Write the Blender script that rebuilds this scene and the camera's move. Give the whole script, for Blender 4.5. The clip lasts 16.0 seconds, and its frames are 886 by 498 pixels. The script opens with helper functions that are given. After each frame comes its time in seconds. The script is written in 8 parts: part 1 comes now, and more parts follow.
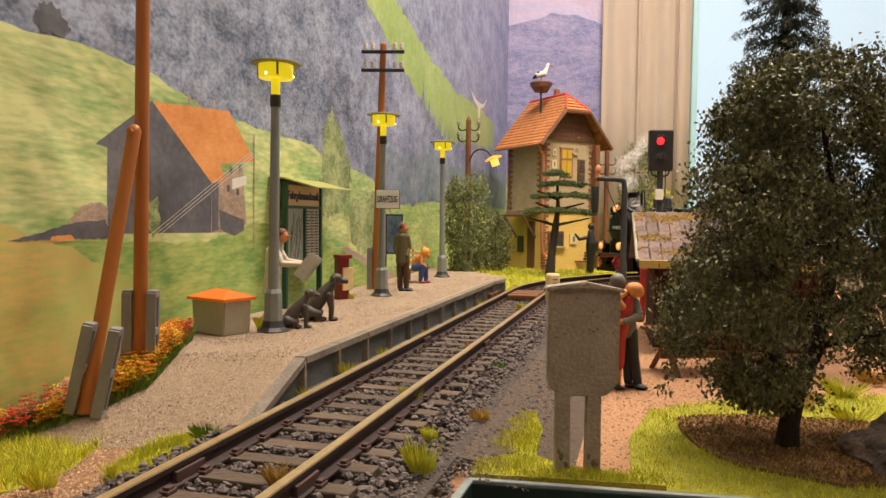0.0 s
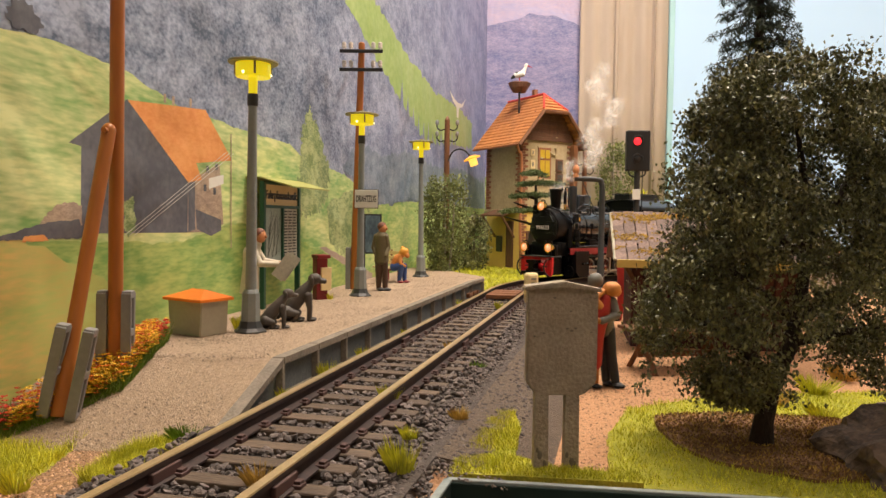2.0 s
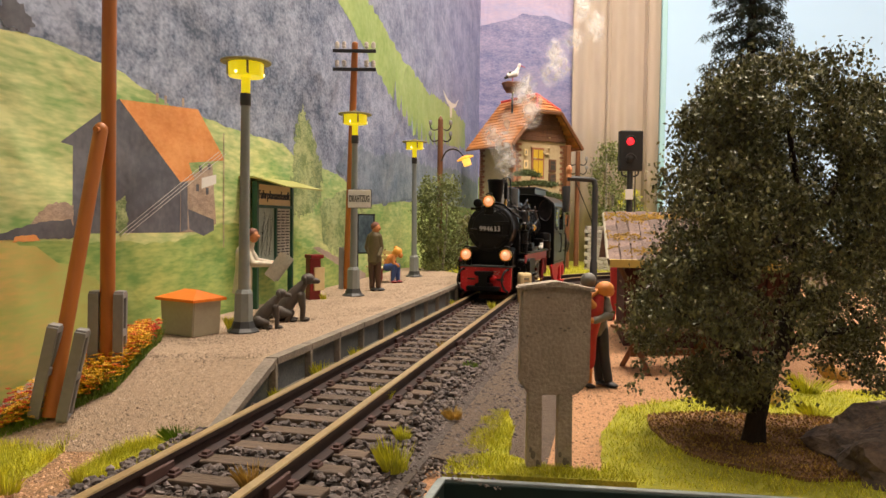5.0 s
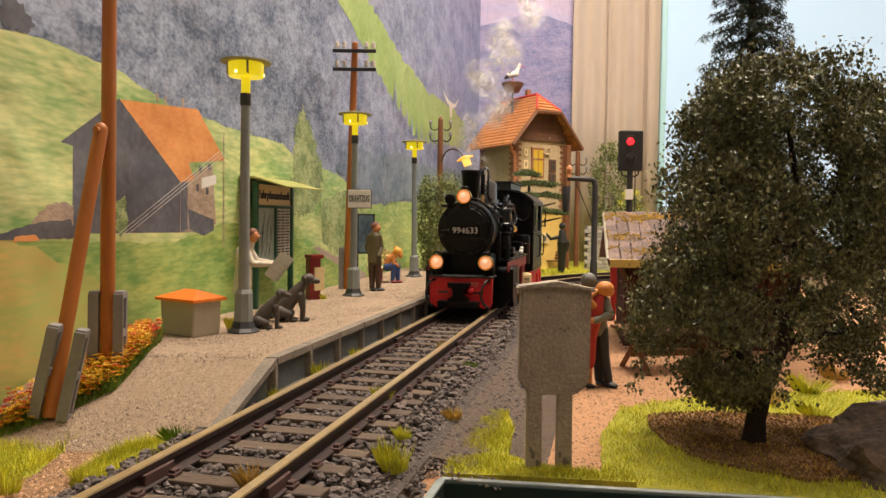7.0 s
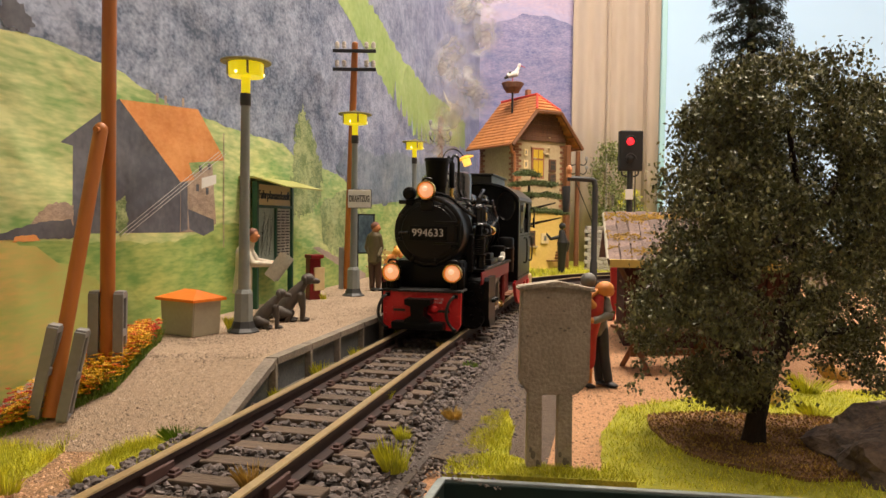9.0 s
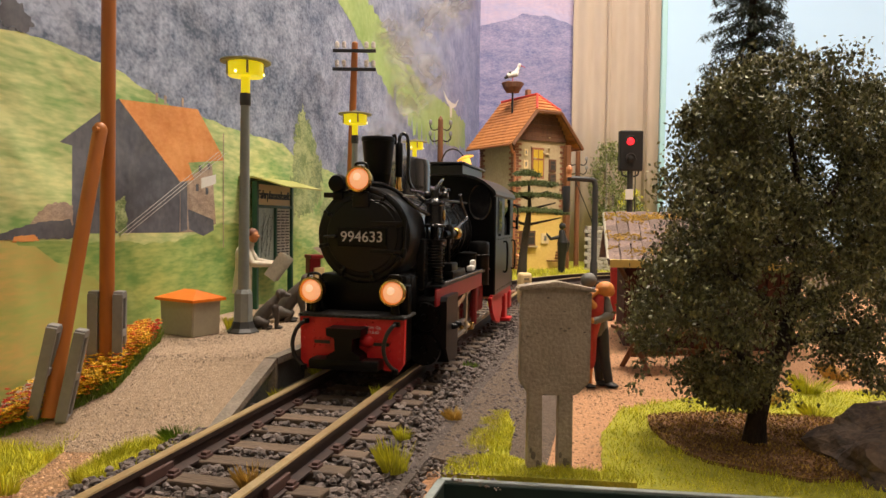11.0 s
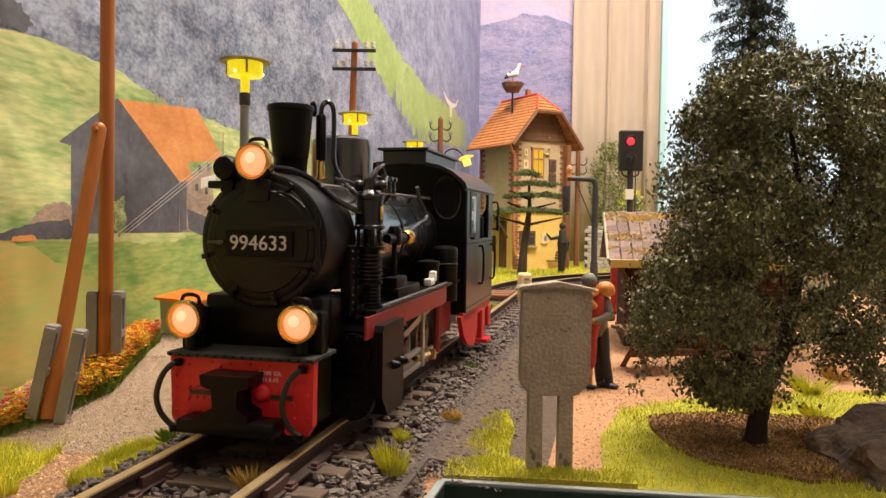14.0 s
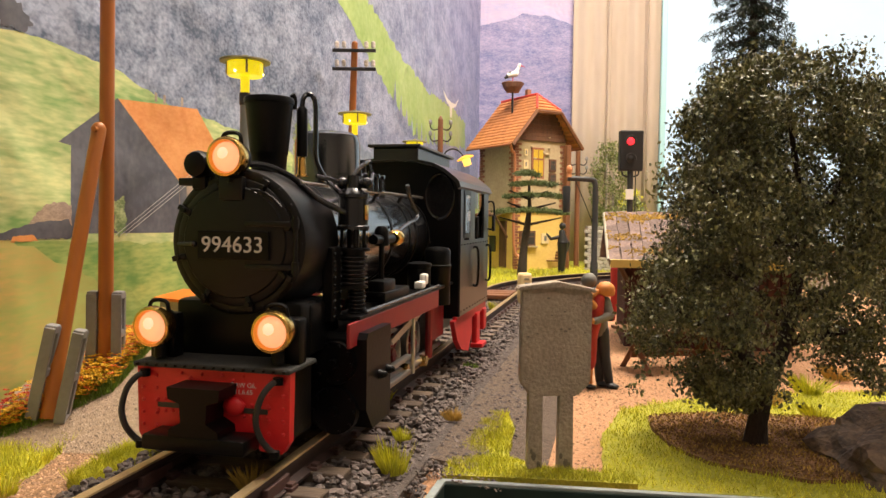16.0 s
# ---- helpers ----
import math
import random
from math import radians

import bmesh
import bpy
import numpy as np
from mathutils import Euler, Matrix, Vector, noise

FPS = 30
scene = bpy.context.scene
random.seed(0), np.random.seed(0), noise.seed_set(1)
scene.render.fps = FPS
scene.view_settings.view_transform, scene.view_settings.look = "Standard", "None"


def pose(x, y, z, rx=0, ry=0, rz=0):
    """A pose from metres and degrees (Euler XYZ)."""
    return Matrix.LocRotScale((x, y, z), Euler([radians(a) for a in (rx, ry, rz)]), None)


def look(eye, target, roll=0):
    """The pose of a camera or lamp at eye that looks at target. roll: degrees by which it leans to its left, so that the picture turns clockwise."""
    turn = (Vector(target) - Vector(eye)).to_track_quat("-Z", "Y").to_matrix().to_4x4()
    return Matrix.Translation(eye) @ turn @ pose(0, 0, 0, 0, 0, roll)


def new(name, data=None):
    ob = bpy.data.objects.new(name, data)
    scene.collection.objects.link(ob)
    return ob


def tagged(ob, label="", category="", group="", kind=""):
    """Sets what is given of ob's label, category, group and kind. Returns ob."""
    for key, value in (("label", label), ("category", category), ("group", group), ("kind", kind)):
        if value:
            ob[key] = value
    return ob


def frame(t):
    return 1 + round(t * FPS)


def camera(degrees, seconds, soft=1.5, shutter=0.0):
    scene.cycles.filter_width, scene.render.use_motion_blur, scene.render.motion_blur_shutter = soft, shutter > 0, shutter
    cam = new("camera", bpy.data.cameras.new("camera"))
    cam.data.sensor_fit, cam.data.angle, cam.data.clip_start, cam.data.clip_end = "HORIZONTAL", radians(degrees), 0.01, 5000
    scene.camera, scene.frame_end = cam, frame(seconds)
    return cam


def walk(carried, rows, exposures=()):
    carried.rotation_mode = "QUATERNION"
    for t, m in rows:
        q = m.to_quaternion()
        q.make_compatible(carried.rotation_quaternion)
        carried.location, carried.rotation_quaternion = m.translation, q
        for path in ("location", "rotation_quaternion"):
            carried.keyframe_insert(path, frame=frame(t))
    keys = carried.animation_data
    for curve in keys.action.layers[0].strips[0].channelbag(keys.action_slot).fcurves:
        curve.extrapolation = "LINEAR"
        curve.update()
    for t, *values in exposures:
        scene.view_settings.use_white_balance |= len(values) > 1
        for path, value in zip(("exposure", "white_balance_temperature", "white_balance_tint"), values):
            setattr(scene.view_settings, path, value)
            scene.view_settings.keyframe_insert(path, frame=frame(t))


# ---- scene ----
# ---------------- camera ----------------
cam = camera(62.0, 16.0)
EYE = (0.0, 0.0, 0.1065)


def aim(yaw, push=0.0, pitch=2.3, roll=0.7):
    """Pose of the phone on its stand: yaw to the left in degrees, push forward in metres."""
    a, p = radians(yaw), radians(pitch)
    way = Vector((-math.sin(a) * math.cos(p), math.cos(a) * math.cos(p), -math.sin(p)))
    eye = Vector(EYE) + push * Vector((0, 1, 0))
    return look(eye, eye + way, roll)


walk(cam, [(0.0, aim(2.17)), (0.5, aim(1.91)), (1.0, aim(1.51)), (1.5, aim(0.99)), (2.0, aim(0.52)), (2.5, aim(0.19)),
           (3.0, aim(0.05)), (3.5, aim(0.0)), (6.0, aim(0.0)), (9.2, aim(0.0)), (11.5, aim(0.0, 0.001)),
           (13.5, aim(0.0, 0.0018)), (16.0, aim(0.0, 0.002))],
     [(0.0, 0.0), (9.2, 0.0), (11.3, 0.0), (12.5, 0.15), (14.0, 0.35), (16.0, 0.40)])

# ---------------- world and room light ----------------
world = bpy.data.worlds.new("room_light")
scene.world = world
world.use_nodes = True
world.node_tree.nodes["Background"].inputs[0].default_value = (1.0, 0.86, 0.72, 1)
world.node_tree.nodes["Background"].inputs[1].default_value = 0.07


def area(name, eye, target, sx, sy, watts, colour):
    data = bpy.data.lights.new(name, "AREA")
    data.shape, data.size, data.size_y, data.energy, data.color = "RECTANGLE", sx, sy, watts, colour
    ob = new(name, data)
    ob.matrix_world = look(eye, target)
    return ob


area("ceiling_lamp_light", (0.25, 0.75, 1.55), (0.2, 0.9, 0), 1.3, 0.5, 60.0, (1.0, 0.855, 0.70))
area("ceiling_lamp_light", (0.3, 2.2, 1.55), (0.2, 1.3, 0), 1.2, 0.4, 8.0, (1.0, 0.88, 0.76))
area("ceiling_lamp_light", (0.45, -0.55, 1.55), (0.1, 0.6, 0), 1.2, 0.4, 7.0, (1.0, 0.86, 0.72))


# ---------------- materials ----------------
def material(name, colour, rough=0.6, metal=0.0, second=None, scale=120.0, amount=0.5, bump=0.0, fine=6.0,
             emit=0.0, coat=0.0, gloss=0.5, vary=0.0, island=0.0, stretch=(1, 1, 1), emit_colour=None):
    """Procedural surface: two scales of noise between two colours, fine relief, optional per-piece variation."""
    m = bpy.data.materials.new(name)
    m.use_nodes = True
    nt = m.node_tree
    b = nt.nodes["Principled BSDF"]
    b.inputs["Roughness"].default_value = rough
    b.inputs["Metallic"].default_value = metal
    b.inputs["Coat Weight"].default_value = coat
    b.inputs["Specular IOR Level"].default_value = gloss
    second = second or tuple(c * 0.6 for c in colour)
    tc = nt.nodes.new("ShaderNodeTexCoord")
    mp = nt.nodes.new("ShaderNodeMapping")
    mp.inputs["Scale"].default_value = stretch
    nt.links.new(tc.outputs["Object"], mp.inputs["Vector"])
    n1, n2 = nt.nodes.new("ShaderNodeTexNoise"), nt.nodes.new("ShaderNodeTexNoise")
    n1.inputs["Scale"].default_value, n1.inputs["Detail"].default_value = scale, 3
    n2.inputs["Scale"].default_value, n2.inputs["Detail"].default_value = scale * fine, 2
    for n in (n1, n2):
        nt.links.new(mp.outputs[0], n.inputs["Vector"])
    mean = nt.nodes.new("ShaderNodeMath")
    mean.operation = "ADD"
    nt.links.new(n1.outputs["Fac"], mean.inputs[0])
    nt.links.new(n2.outputs["Fac"], mean.inputs[1])
    rng = nt.nodes.new("ShaderNodeMapRange")
    rng.inputs["From Min"].default_value, rng.inputs["From Max"].default_value = 0.7, 1.3
    rng.inputs["To Min"].default_value, rng.inputs["To Max"].default_value = 0.5 - amount / 2, 0.5 + amount / 2
    nt.links.new(mean.outputs[0], rng.inputs["Value"])
    mix = nt.nodes.new("ShaderNodeMix")
    mix.data_type = "RGBA"
    mix.inputs["A"].default_value, mix.inputs["B"].default_value = (*colour, 1), (*second, 1)
    nt.links.new(rng.outputs[0], mix.inputs["Factor"])
    out = mix.outputs["Result"]
    if vary or island:
        hs = nt.nodes.new("ShaderNodeHueSaturation")
        mr = nt.nodes.new("ShaderNodeMapRange")
        v = vary or island
        mr.inputs["To Min"].default_value, mr.inputs["To Max"].default_value = 1 - v, 1 + v
        if vary:
            nt.links.new(nt.nodes.new("ShaderNodeObjectInfo").outputs["Random"], mr.inputs["Value"])
        else:
            nt.links.new(nt.nodes.new("ShaderNodeNewGeometry").outputs["Random Per Island"], mr.inputs["Value"])
        nt.links.new(mr.outputs[0], hs.inputs["Value"])
        nt.links.new(out, hs.inputs["Color"])
        out = hs.outputs["Color"]
    nt.links.new(out, b.inputs["Base Color"])
    if bump:
        bp = nt.nodes.new("ShaderNodeBump")
        bp.inputs["Strength"].default_value, bp.inputs["Distance"].default_value = bump, 0.001
        nt.links.new(n2.outputs["Fac"], bp.inputs["Height"])
        nt.links.new(bp.outputs[0], b.inputs["Normal"])
    if emit:
        b.inputs["Emission Color"].default_value = (*(emit_colour or colour), 1)
        b.inputs["Emission Strength"].default_value = emit
    return m


M = {
    "ballast_bed": material("ballast_bed", (0.11, 0.085, 0.07), 0.9, second=(0.04, 0.032, 0.03), scale=260, amount=1.0, bump=0.9),
    "ballast": material("ballast", (0.17, 0.135, 0.12), 0.85, second=(0.065, 0.052, 0.05), scale=150, amount=0.8, bump=0.4, island=0.5),
    "cinder": material("cinder", (0.20, 0.145, 0.105), 0.95, second=(0.08, 0.058, 0.045), scale=500, amount=1.0, bump=1.0),
    "path": material("path", (0.66, 0.36, 0.19), 0.95, second=(0.40, 0.21, 0.105), scale=450, amount=1.0, bump=0.8),
    "gravel": material("gravel", (0.50, 0.365, 0.25), 0.95, second=(0.29, 0.21, 0.145), scale=500, amount=1.0, bump=0.9),
    "soil": material("soil", (0.36, 0.20, 0.09), 0.95, second=(0.18, 0.10, 0.05), scale=260, amount=1.0, bump=1.0),
    "turf": material("turf", (0.44, 0.41, 0.035), 0.9, second=(0.24, 0.25, 0.022), scale=120, amount=0.9, bump=0.8),
    "grass": material("grass", (0.74, 0.68, 0.05), 0.7, second=(0.42, 0.44, 0.03), scale=60, amount=0.9, island=0.35),
    "grass_dry": material("grass_dry", (0.62, 0.42, 0.10), 0.8, second=(0.4, 0.24, 0.05), scale=90, amount=0.8, island=0.3),
    "rail_side": material("rail_side", (0.05, 0.025, 0.02), 0.6, 0.3, second=(0.02, 0.012, 0.012), scale=200, amount=0.8),
    "rail_top": material("rail_top", (0.78, 0.60, 0.34), 0.40, 0.9, second=(0.55, 0.40, 0.22), scale=200, amount=0.7),
    "sleeper": material("sleeper", (0.14, 0.095, 0.062), 0.8, second=(0.06, 0.04, 0.028), scale=160, amount=0.9, bump=0.5, stretch=(0.2, 1, 1), vary=0.2),
    "chair": material("chair", (0.10, 0.045, 0.04), 0.6, second=(0.05, 0.025, 0.02), scale=300),
    "concrete": material("concrete", (0.27, 0.225, 0.18), 0.85, second=(0.15, 0.125, 0.10), scale=110, amount=0.9, bump=0.4, vary=0.08),
    "slab_dark": material("slab_dark", (0.13, 0.14, 0.14), 0.75, second=(0.08, 0.085, 0.085), scale=100, amount=0.9, bump=0.3, vary=0.1),
    "concrete_post": material("concrete_post", (0.47, 0.39, 0.305), 0.85, second=(0.29, 0.235, 0.18), scale=75, amount=1.0, bump=0.8, fine=9.0),
    "stain": material("stain", (0.22, 0.185, 0.15), 0.9, scale=160, amount=0.7),
    "pole_brown": material("pole_brown", (0.42, 0.135, 0.022), 0.42, second=(0.32, 0.10, 0.017), scale=60, amount=0.7, stretch=(1, 1, 0.15), bump=0.1),
    "pole_wood": material("pole_wood", (0.22, 0.085, 0.03), 0.6, second=(0.13, 0.05, 0.02), scale=80, amount=0.8, stretch=(1, 1, 0.15)),
    "grey_plastic": material("grey_plastic", (0.24, 0.235, 0.235), 0.5, second=(0.18, 0.175, 0.175), scale=60, amount=0.6, bump=0.1),
    "lamp_grey": material("lamp_grey", (0.24, 0.26, 0.25), 0.45, second=(0.19, 0.205, 0.20), scale=90, amount=0.6),
    "lamp_dark": material("lamp_dark", (0.035, 0.035, 0.035), 0.5, scale=90),
    "lamp_cap": material("lamp_cap", (0.34, 0.30, 0.17), 0.45, second=(0.22, 0.19, 0.07), scale=90),
    "lamp_glass": material("lamp_glass", (0.85, 0.72, 0.03), 0.25, second=(0.75, 0.6, 0.02), scale=60, emit=0.50, emit_colour=(1.0, 0.80, 0.01)),
    "lamp_bulb": material("lamp_bulb", (1.0, 0.9, 0.3), 0.3, scale=60, emit=3.0, emit_colour=(1.0, 0.92, 0.35)),
    "orange": material("orange", (0.85, 0.22, 0.02), 0.4, second=(0.72, 0.17, 0.015), scale=60, amount=0.6),
    "box_grey": material("box_grey", (0.42, 0.38, 0.28), 0.55, second=(0.34, 0.31, 0.23), scale=60, amount=0.6, bump=0.1),
    "orange_glow": material("orange_glow", (0.95, 0.35, 0.03), 0.4, scale=60, emit=0.8, emit_colour=(1.0, 0.42, 0.03)),
    "white": material("white", (0.80, 0.79, 0.76), 0.5, second=(0.68, 0.66, 0.60), scale=60, amount=0.5),
    "porcelain": material("porcelain", (0.80, 0.74, 0.68), 0.2, scale=60, second=(0.7, 0.62, 0.56)),
    "black": material("black", (0.018, 0.017, 0.017), 0.45, second=(0.012, 0.011, 0.011), scale=90, amount=0.6),
    "dark_green": material("dark_green", (0.015, 0.09, 0.05), 0.4, second=(0.01, 0.06, 0.035), scale=80),
    "dark_red": material("dark_red", (0.24, 0.012, 0.016), 0.4, second=(0.16, 0.01, 0.012), scale=80),
    "dark_red_wood": material("dark_red_wood", (0.09, 0.018, 0.016), 0.7, second=(0.05, 0.012, 0.011), scale=120, amount=0.9, stretch=(1, 1, 0.2), vary=0.2),
    "cream": material("cream", (0.78, 0.62, 0.34), 0.6, second=(0.66, 0.5, 0.26), scale=80),
    "roof_olive": material("roof_olive", (0.36, 0.36, 0.10), 0.5, second=(0.28, 0.28, 0.075), scale=80),
    "paper": material("paper", (0.62, 0.60, 0.52), 0.7, second=(0.42, 0.42, 0.37), scale=500, amount=1.0),
    "map_paper": material("map_paper", (0.40, 0.46, 0.40), 0.3, second=(0.24, 0.30, 0.27), scale=300, amount=1.0),
    "yellow_strip": material("yellow_strip", (0.75, 0.55, 0.16), 0.5, scale=80, second=(0.65, 0.45, 0.12)),
    "curtain": material("curtain", (0.49, 0.41, 0.335), 0.8, second=(0.42, 0.345, 0.28), scale=9, amount=0.7, stretch=(1, 1, 0.2)),
    "wall_plain": material("wall_plain", (0.6, 0.55, 0.48), 0.9, second=(0.52, 0.47, 0.41), scale=4),
    "edge_green": material("edge_green", (0.008, 0.03, 0.023), 0.7, second=(0.006, 0.02, 0.016), scale=60),
    "edge_grey": material("edge_grey", (0.30, 0.34, 0.33), 0.5, second=(0.2, 0.23, 0.22), scale=80, amount=0.8),
}


# ---------------- mesh helpers ----------------
def part(name, bm, mat, parent, label="", smooth=False):
    """Links a bmesh as one mesh object, under a thing or a part, or on its own when parent is None."""
    me = bpy.data.meshes.new(name)
    bmesh.ops.recalc_face_normals(bm, faces=bm.faces)
    if smooth:
        for f in bm.faces:
            f.smooth = True
    bm.to_mesh(me)
    bm.free()
    me.materials.append(M[mat] if isinstance(mat, str) else mat)
    if smooth:
        me.set_sharp_from_angle(angle=radians(40))
    ob = new(name, me)
    if parent:
        ob.parent = parent
    return tagged(ob, label)


def thing(name, at, label, category, group="", rz=0.0, kind=""):
    ob = new(name)
    ob.empty_display_size = 0.01
    ob.matrix_world = pose(*at, 0, 0, rz)
    return tagged(ob, label, category, group, kind)


def B():
    return bmesh.new()


def box(bm, c, s, m=None, bevel=0.0):
    r = bmesh.ops.create_cube(bm, size=1.0, matrix=(m or Matrix()) @ Matrix.Translation(c) @ Matrix.Diagonal((*s, 1)))
    if bevel:
        es = list({e for v in r["verts"] for e in v.link_edges})
        bmesh.ops.bevel(bm, geom=es, offset=bevel, segments=2, affect="EDGES", profile=0.5)
    return bm


def cone(bm, p0, p1, r0, r1=None, seg=16, caps=True):
    p0, p1 = Vector(p0), Vector(p1)
    d = p1 - p0
    m = Matrix.Translation((p0 + p1) / 2) @ d.to_track_quat("Z", "Y").to_matrix().to_4x4()
    bmesh.ops.create_cone(bm, cap_ends=caps, segments=seg, radius1=r0, radius2=r0 if r1 is None else r1, depth=d.length, matrix=m)
    return bm


def ball(bm, c, r, s=(1, 1, 1), seg=12, m=None):
    bmesh.ops.create_uvsphere(bm, u_segments=seg, v_segments=max(6, seg * 2 // 3), radius=r,
                              matrix=(m or Matrix()) @ Matrix.Translation(c) @ Matrix.Diagonal((*s, 1)))
    return bm


def tube(bm, pts, r, seg=8):
    """A bent pipe swept along the points, rounded at the bends, closed at both ends."""
    pts = [Vector(p) for p in pts]
    line = []
    n = len(pts)
    for i in range(n - 1):
        p0, p1, p2, p3 = pts[max(0, i - 1)], pts[i], pts[i + 1], pts[min(n - 1, i + 2)]
        k = 4 if n > 2 else 1
        for j in range(k):
            t = j / k
            line.append(0.5 * (2 * p1 + (p2 - p0) * t + (2 * p0 - 5 * p1 + 4 * p2 - p3) * t * t + (3 * p1 - p0 - 3 * p2 + p3) * t ** 3))
    line.append(pts[-1])
    loops, side = [], None
    for i, p in enumerate(line):
        d = (line[min(i + 1, len(line) - 1)] - line[max(i - 1, 0)]).normalized()
        if side is None:
            side = d.orthogonal().normalized()
        side = (side - d * side.dot(d)).normalized()
        up = d.cross(side)
        loops.append([bm.verts.new(p + (side * math.cos(a * 2 * math.pi / seg) + up * math.sin(a * 2 * math.pi / seg)) * r) for a in range(seg)])
    for a, b in zip(loops, loops[1:]):
        for k in range(seg):
            bm.faces.new((a[k], a[(k + 1) % seg], b[(k + 1) % seg], b[k]))
    bm.faces.new(loops[0][::-1])
    bm.faces.new(loops[-1])
    return bm


def lathe(bm, rings, c=(0, 0, 0), seg=20, axis=None):
    """Turned body from (radius, height) rings, about z through c or along the given axis."""
    rot = Vector(axis).to_track_quat("Z", "Y").to_matrix().to_4x4() if axis else Matrix()
    m = Matrix.Translation(c) @ rot
    loops = []
    for r, z in rings:
        loops.append([bm.verts.new(m @ Vector((r * math.cos(i * 2 * math.pi / seg), r * math.sin(i * 2 * math.pi / seg), z))) for i in range(seg)])
    for a, b in zip(loops, loops[1:]):
        for i in range(seg):
            bm.faces.new((a[i], a[(i + 1) % seg], b[(i + 1) % seg], b[i]))
    bm.faces.new(loops[0][::-1])
    bm.faces.new(loops[-1])
    return bm


def prism(bm, pts, depth, m=None):
    """A flat outline in x, z pushed out along y by depth."""
    m = m or Matrix()
    a = [bm.verts.new(m @ Vector((x, 0, z))) for x, z in pts]
    b = [bm.verts.new(m @ Vector((x, depth, z))) for x, z in pts]
    n = len(pts)
    bm.faces.new(a)
    bm.faces.new(b[::-1])
    for i in range(n):
        bm.faces.new((a[i], b[i], b[(i + 1) % n], a[(i + 1) % n]))
    return bm


def text(name, body, size, at, rot, mat, parent, label="", bold=0.0):
    cu = bpy.data.curves.new(name, "FONT")
    cu.body, cu.size, cu.align_x, cu.align_y, cu.extrude, cu.offset = body, size, "CENTER", "CENTER", size * 0.03, bold
    cu.resolution_u = 3
    tmp = new(name + "_outline", cu)
    dg = bpy.context.evaluated_depsgraph_get()
    me = bpy.data.meshes.new_from_object(tmp.evaluated_get(dg))
    bpy.data.objects.remove(tmp)
    me.materials.clear()
    me.materials.append(M[mat])
    ob = new(name, me)
    ob.parent = parent
    ob.matrix_local = pose(*at, *rot)
    return tagged(ob, label)


def soup(name, verts, faces, mat, parent=None):
    me = bpy.data.meshes.new(name)
    me.from_pydata(verts, [], faces)
    me.materials.append(M[mat] if isinstance(mat, str) else mat)
    ob = new(name, me)
    if parent:
        ob.parent = parent
    return ob


# ---------------- the line of the track ----------------
RAIL, PLAT = 0.018, 0.030
T_A, T_ANG, T_Y, T_R = -0.1419, radians(13.02), 0.947, 0.513
T_D = Vector((math.sin(T_ANG), math.cos(T_ANG)))
T_N = Vector((math.cos(T_ANG), -math.sin(T_ANG)))
T_0 = Vector((T_A + math.tan(T_ANG) * T_Y, T_Y))


def on_track(s, off=0.0):
    """Point of the track at the way s beyond the start of the curve, off metres to its outer right side; and its heading."""
    if s <= 0:
        return T_0 + T_D * s + T_N * off, T_ANG
    f = s / T_R
    p = T_0 + T_N * T_R * (1 - math.cos(f)) + T_D * T_R * math.sin(f)
    n = T_N * math.cos(f) - T_D * math.sin(f)
    return p + n * off, T_ANG + f


# ---------------- ground ----------------
def patch(name, outline, z, mat, label, category="", rough=0.0, lift=0.0006):
    """A slightly uneven ground patch with an outline in x, y, rising a little above the sheet below it."""
    bm = B()
    n = len(outline)
    pts = []
    for i in range(n):
        a, b = Vector(outline[i]), Vector(outline[(i + 1) % n])
        k = max(2, int((b - a).length / 0.012))
        for j in range(k):
            p = a.lerp(b, j / k)
            w = noise.noise_vector(Vector((p.x * 60, p.y * 60, z * 10))) * rough
            pts.append((p.x + w.x, p.y + w.y))
    top = [bm.verts.new((x, y, z + lift)) for x, y in pts]
    low = [bm.verts.new((x, y, z - 0.004)) for x, y in pts]
    bm.faces.new(top)
    for i in range(len(pts)):
        j = (i + 1) % len(pts)
        bm.faces.new((top[i], top[j], low[j], low[i]))
    ob = part(name, bm, mat, None)
    return tagged(ob, label, category or name, "", "structure")


bm = B()
outline = [(-1.2, -0.5), (-0.028, -0.5), (0.0, 0.2895), (0.5, 0.2235), (2.4, 0.0), (2.4, 2.5), (-1.2, 2.5)]
lo = [bm.verts.new((x, y, -0.04)) for x, y in outline]
hi = [bm.verts.new((x, y, 0.0)) for x, y in outline]
bm.faces.new(lo[::-1])
bm.faces.new(hi)
for i in range(len(lo)):
    j = (i + 1) % len(lo)
    bm.faces.new((lo[i], lo[j], hi[j], hi[i]))
tagged(part("ground", bm, "path", None), "fine reddish-brown sand sheet of the model layout", "ground", "", "structure")

# ---------------- ballast, sleepers and rails ----------------
S0, S1 = -0.86, 0.62


def strip(name, o0, o1, z0, z1, z2, mat, s0=S0, s1=S1, step=0.02):
    bm = B()
    rows = []
    k = int((s1 - s0) / step)
    for i in range(k + 1):
        s = s0 + (s1 - s0) * i / k
        ring = []
        for o, z in ((o0, z0), (o0, z1), (o1, z2), (o1, z0)):
            p, _ = on_track(s, o)
            ring.append(bm.verts.new((p.x, p.y, z)))
        rows.append(ring)
    for a, b in zip(rows, rows[1:]):
        for j in range(4):
            bm.faces.new((a[j], a[(j + 1) % 4], b[(j + 1) % 4], b[j]))
    bm.faces.new(rows[0])
    bm.faces.new(rows[-1])
    return part(name, bm, mat, None)


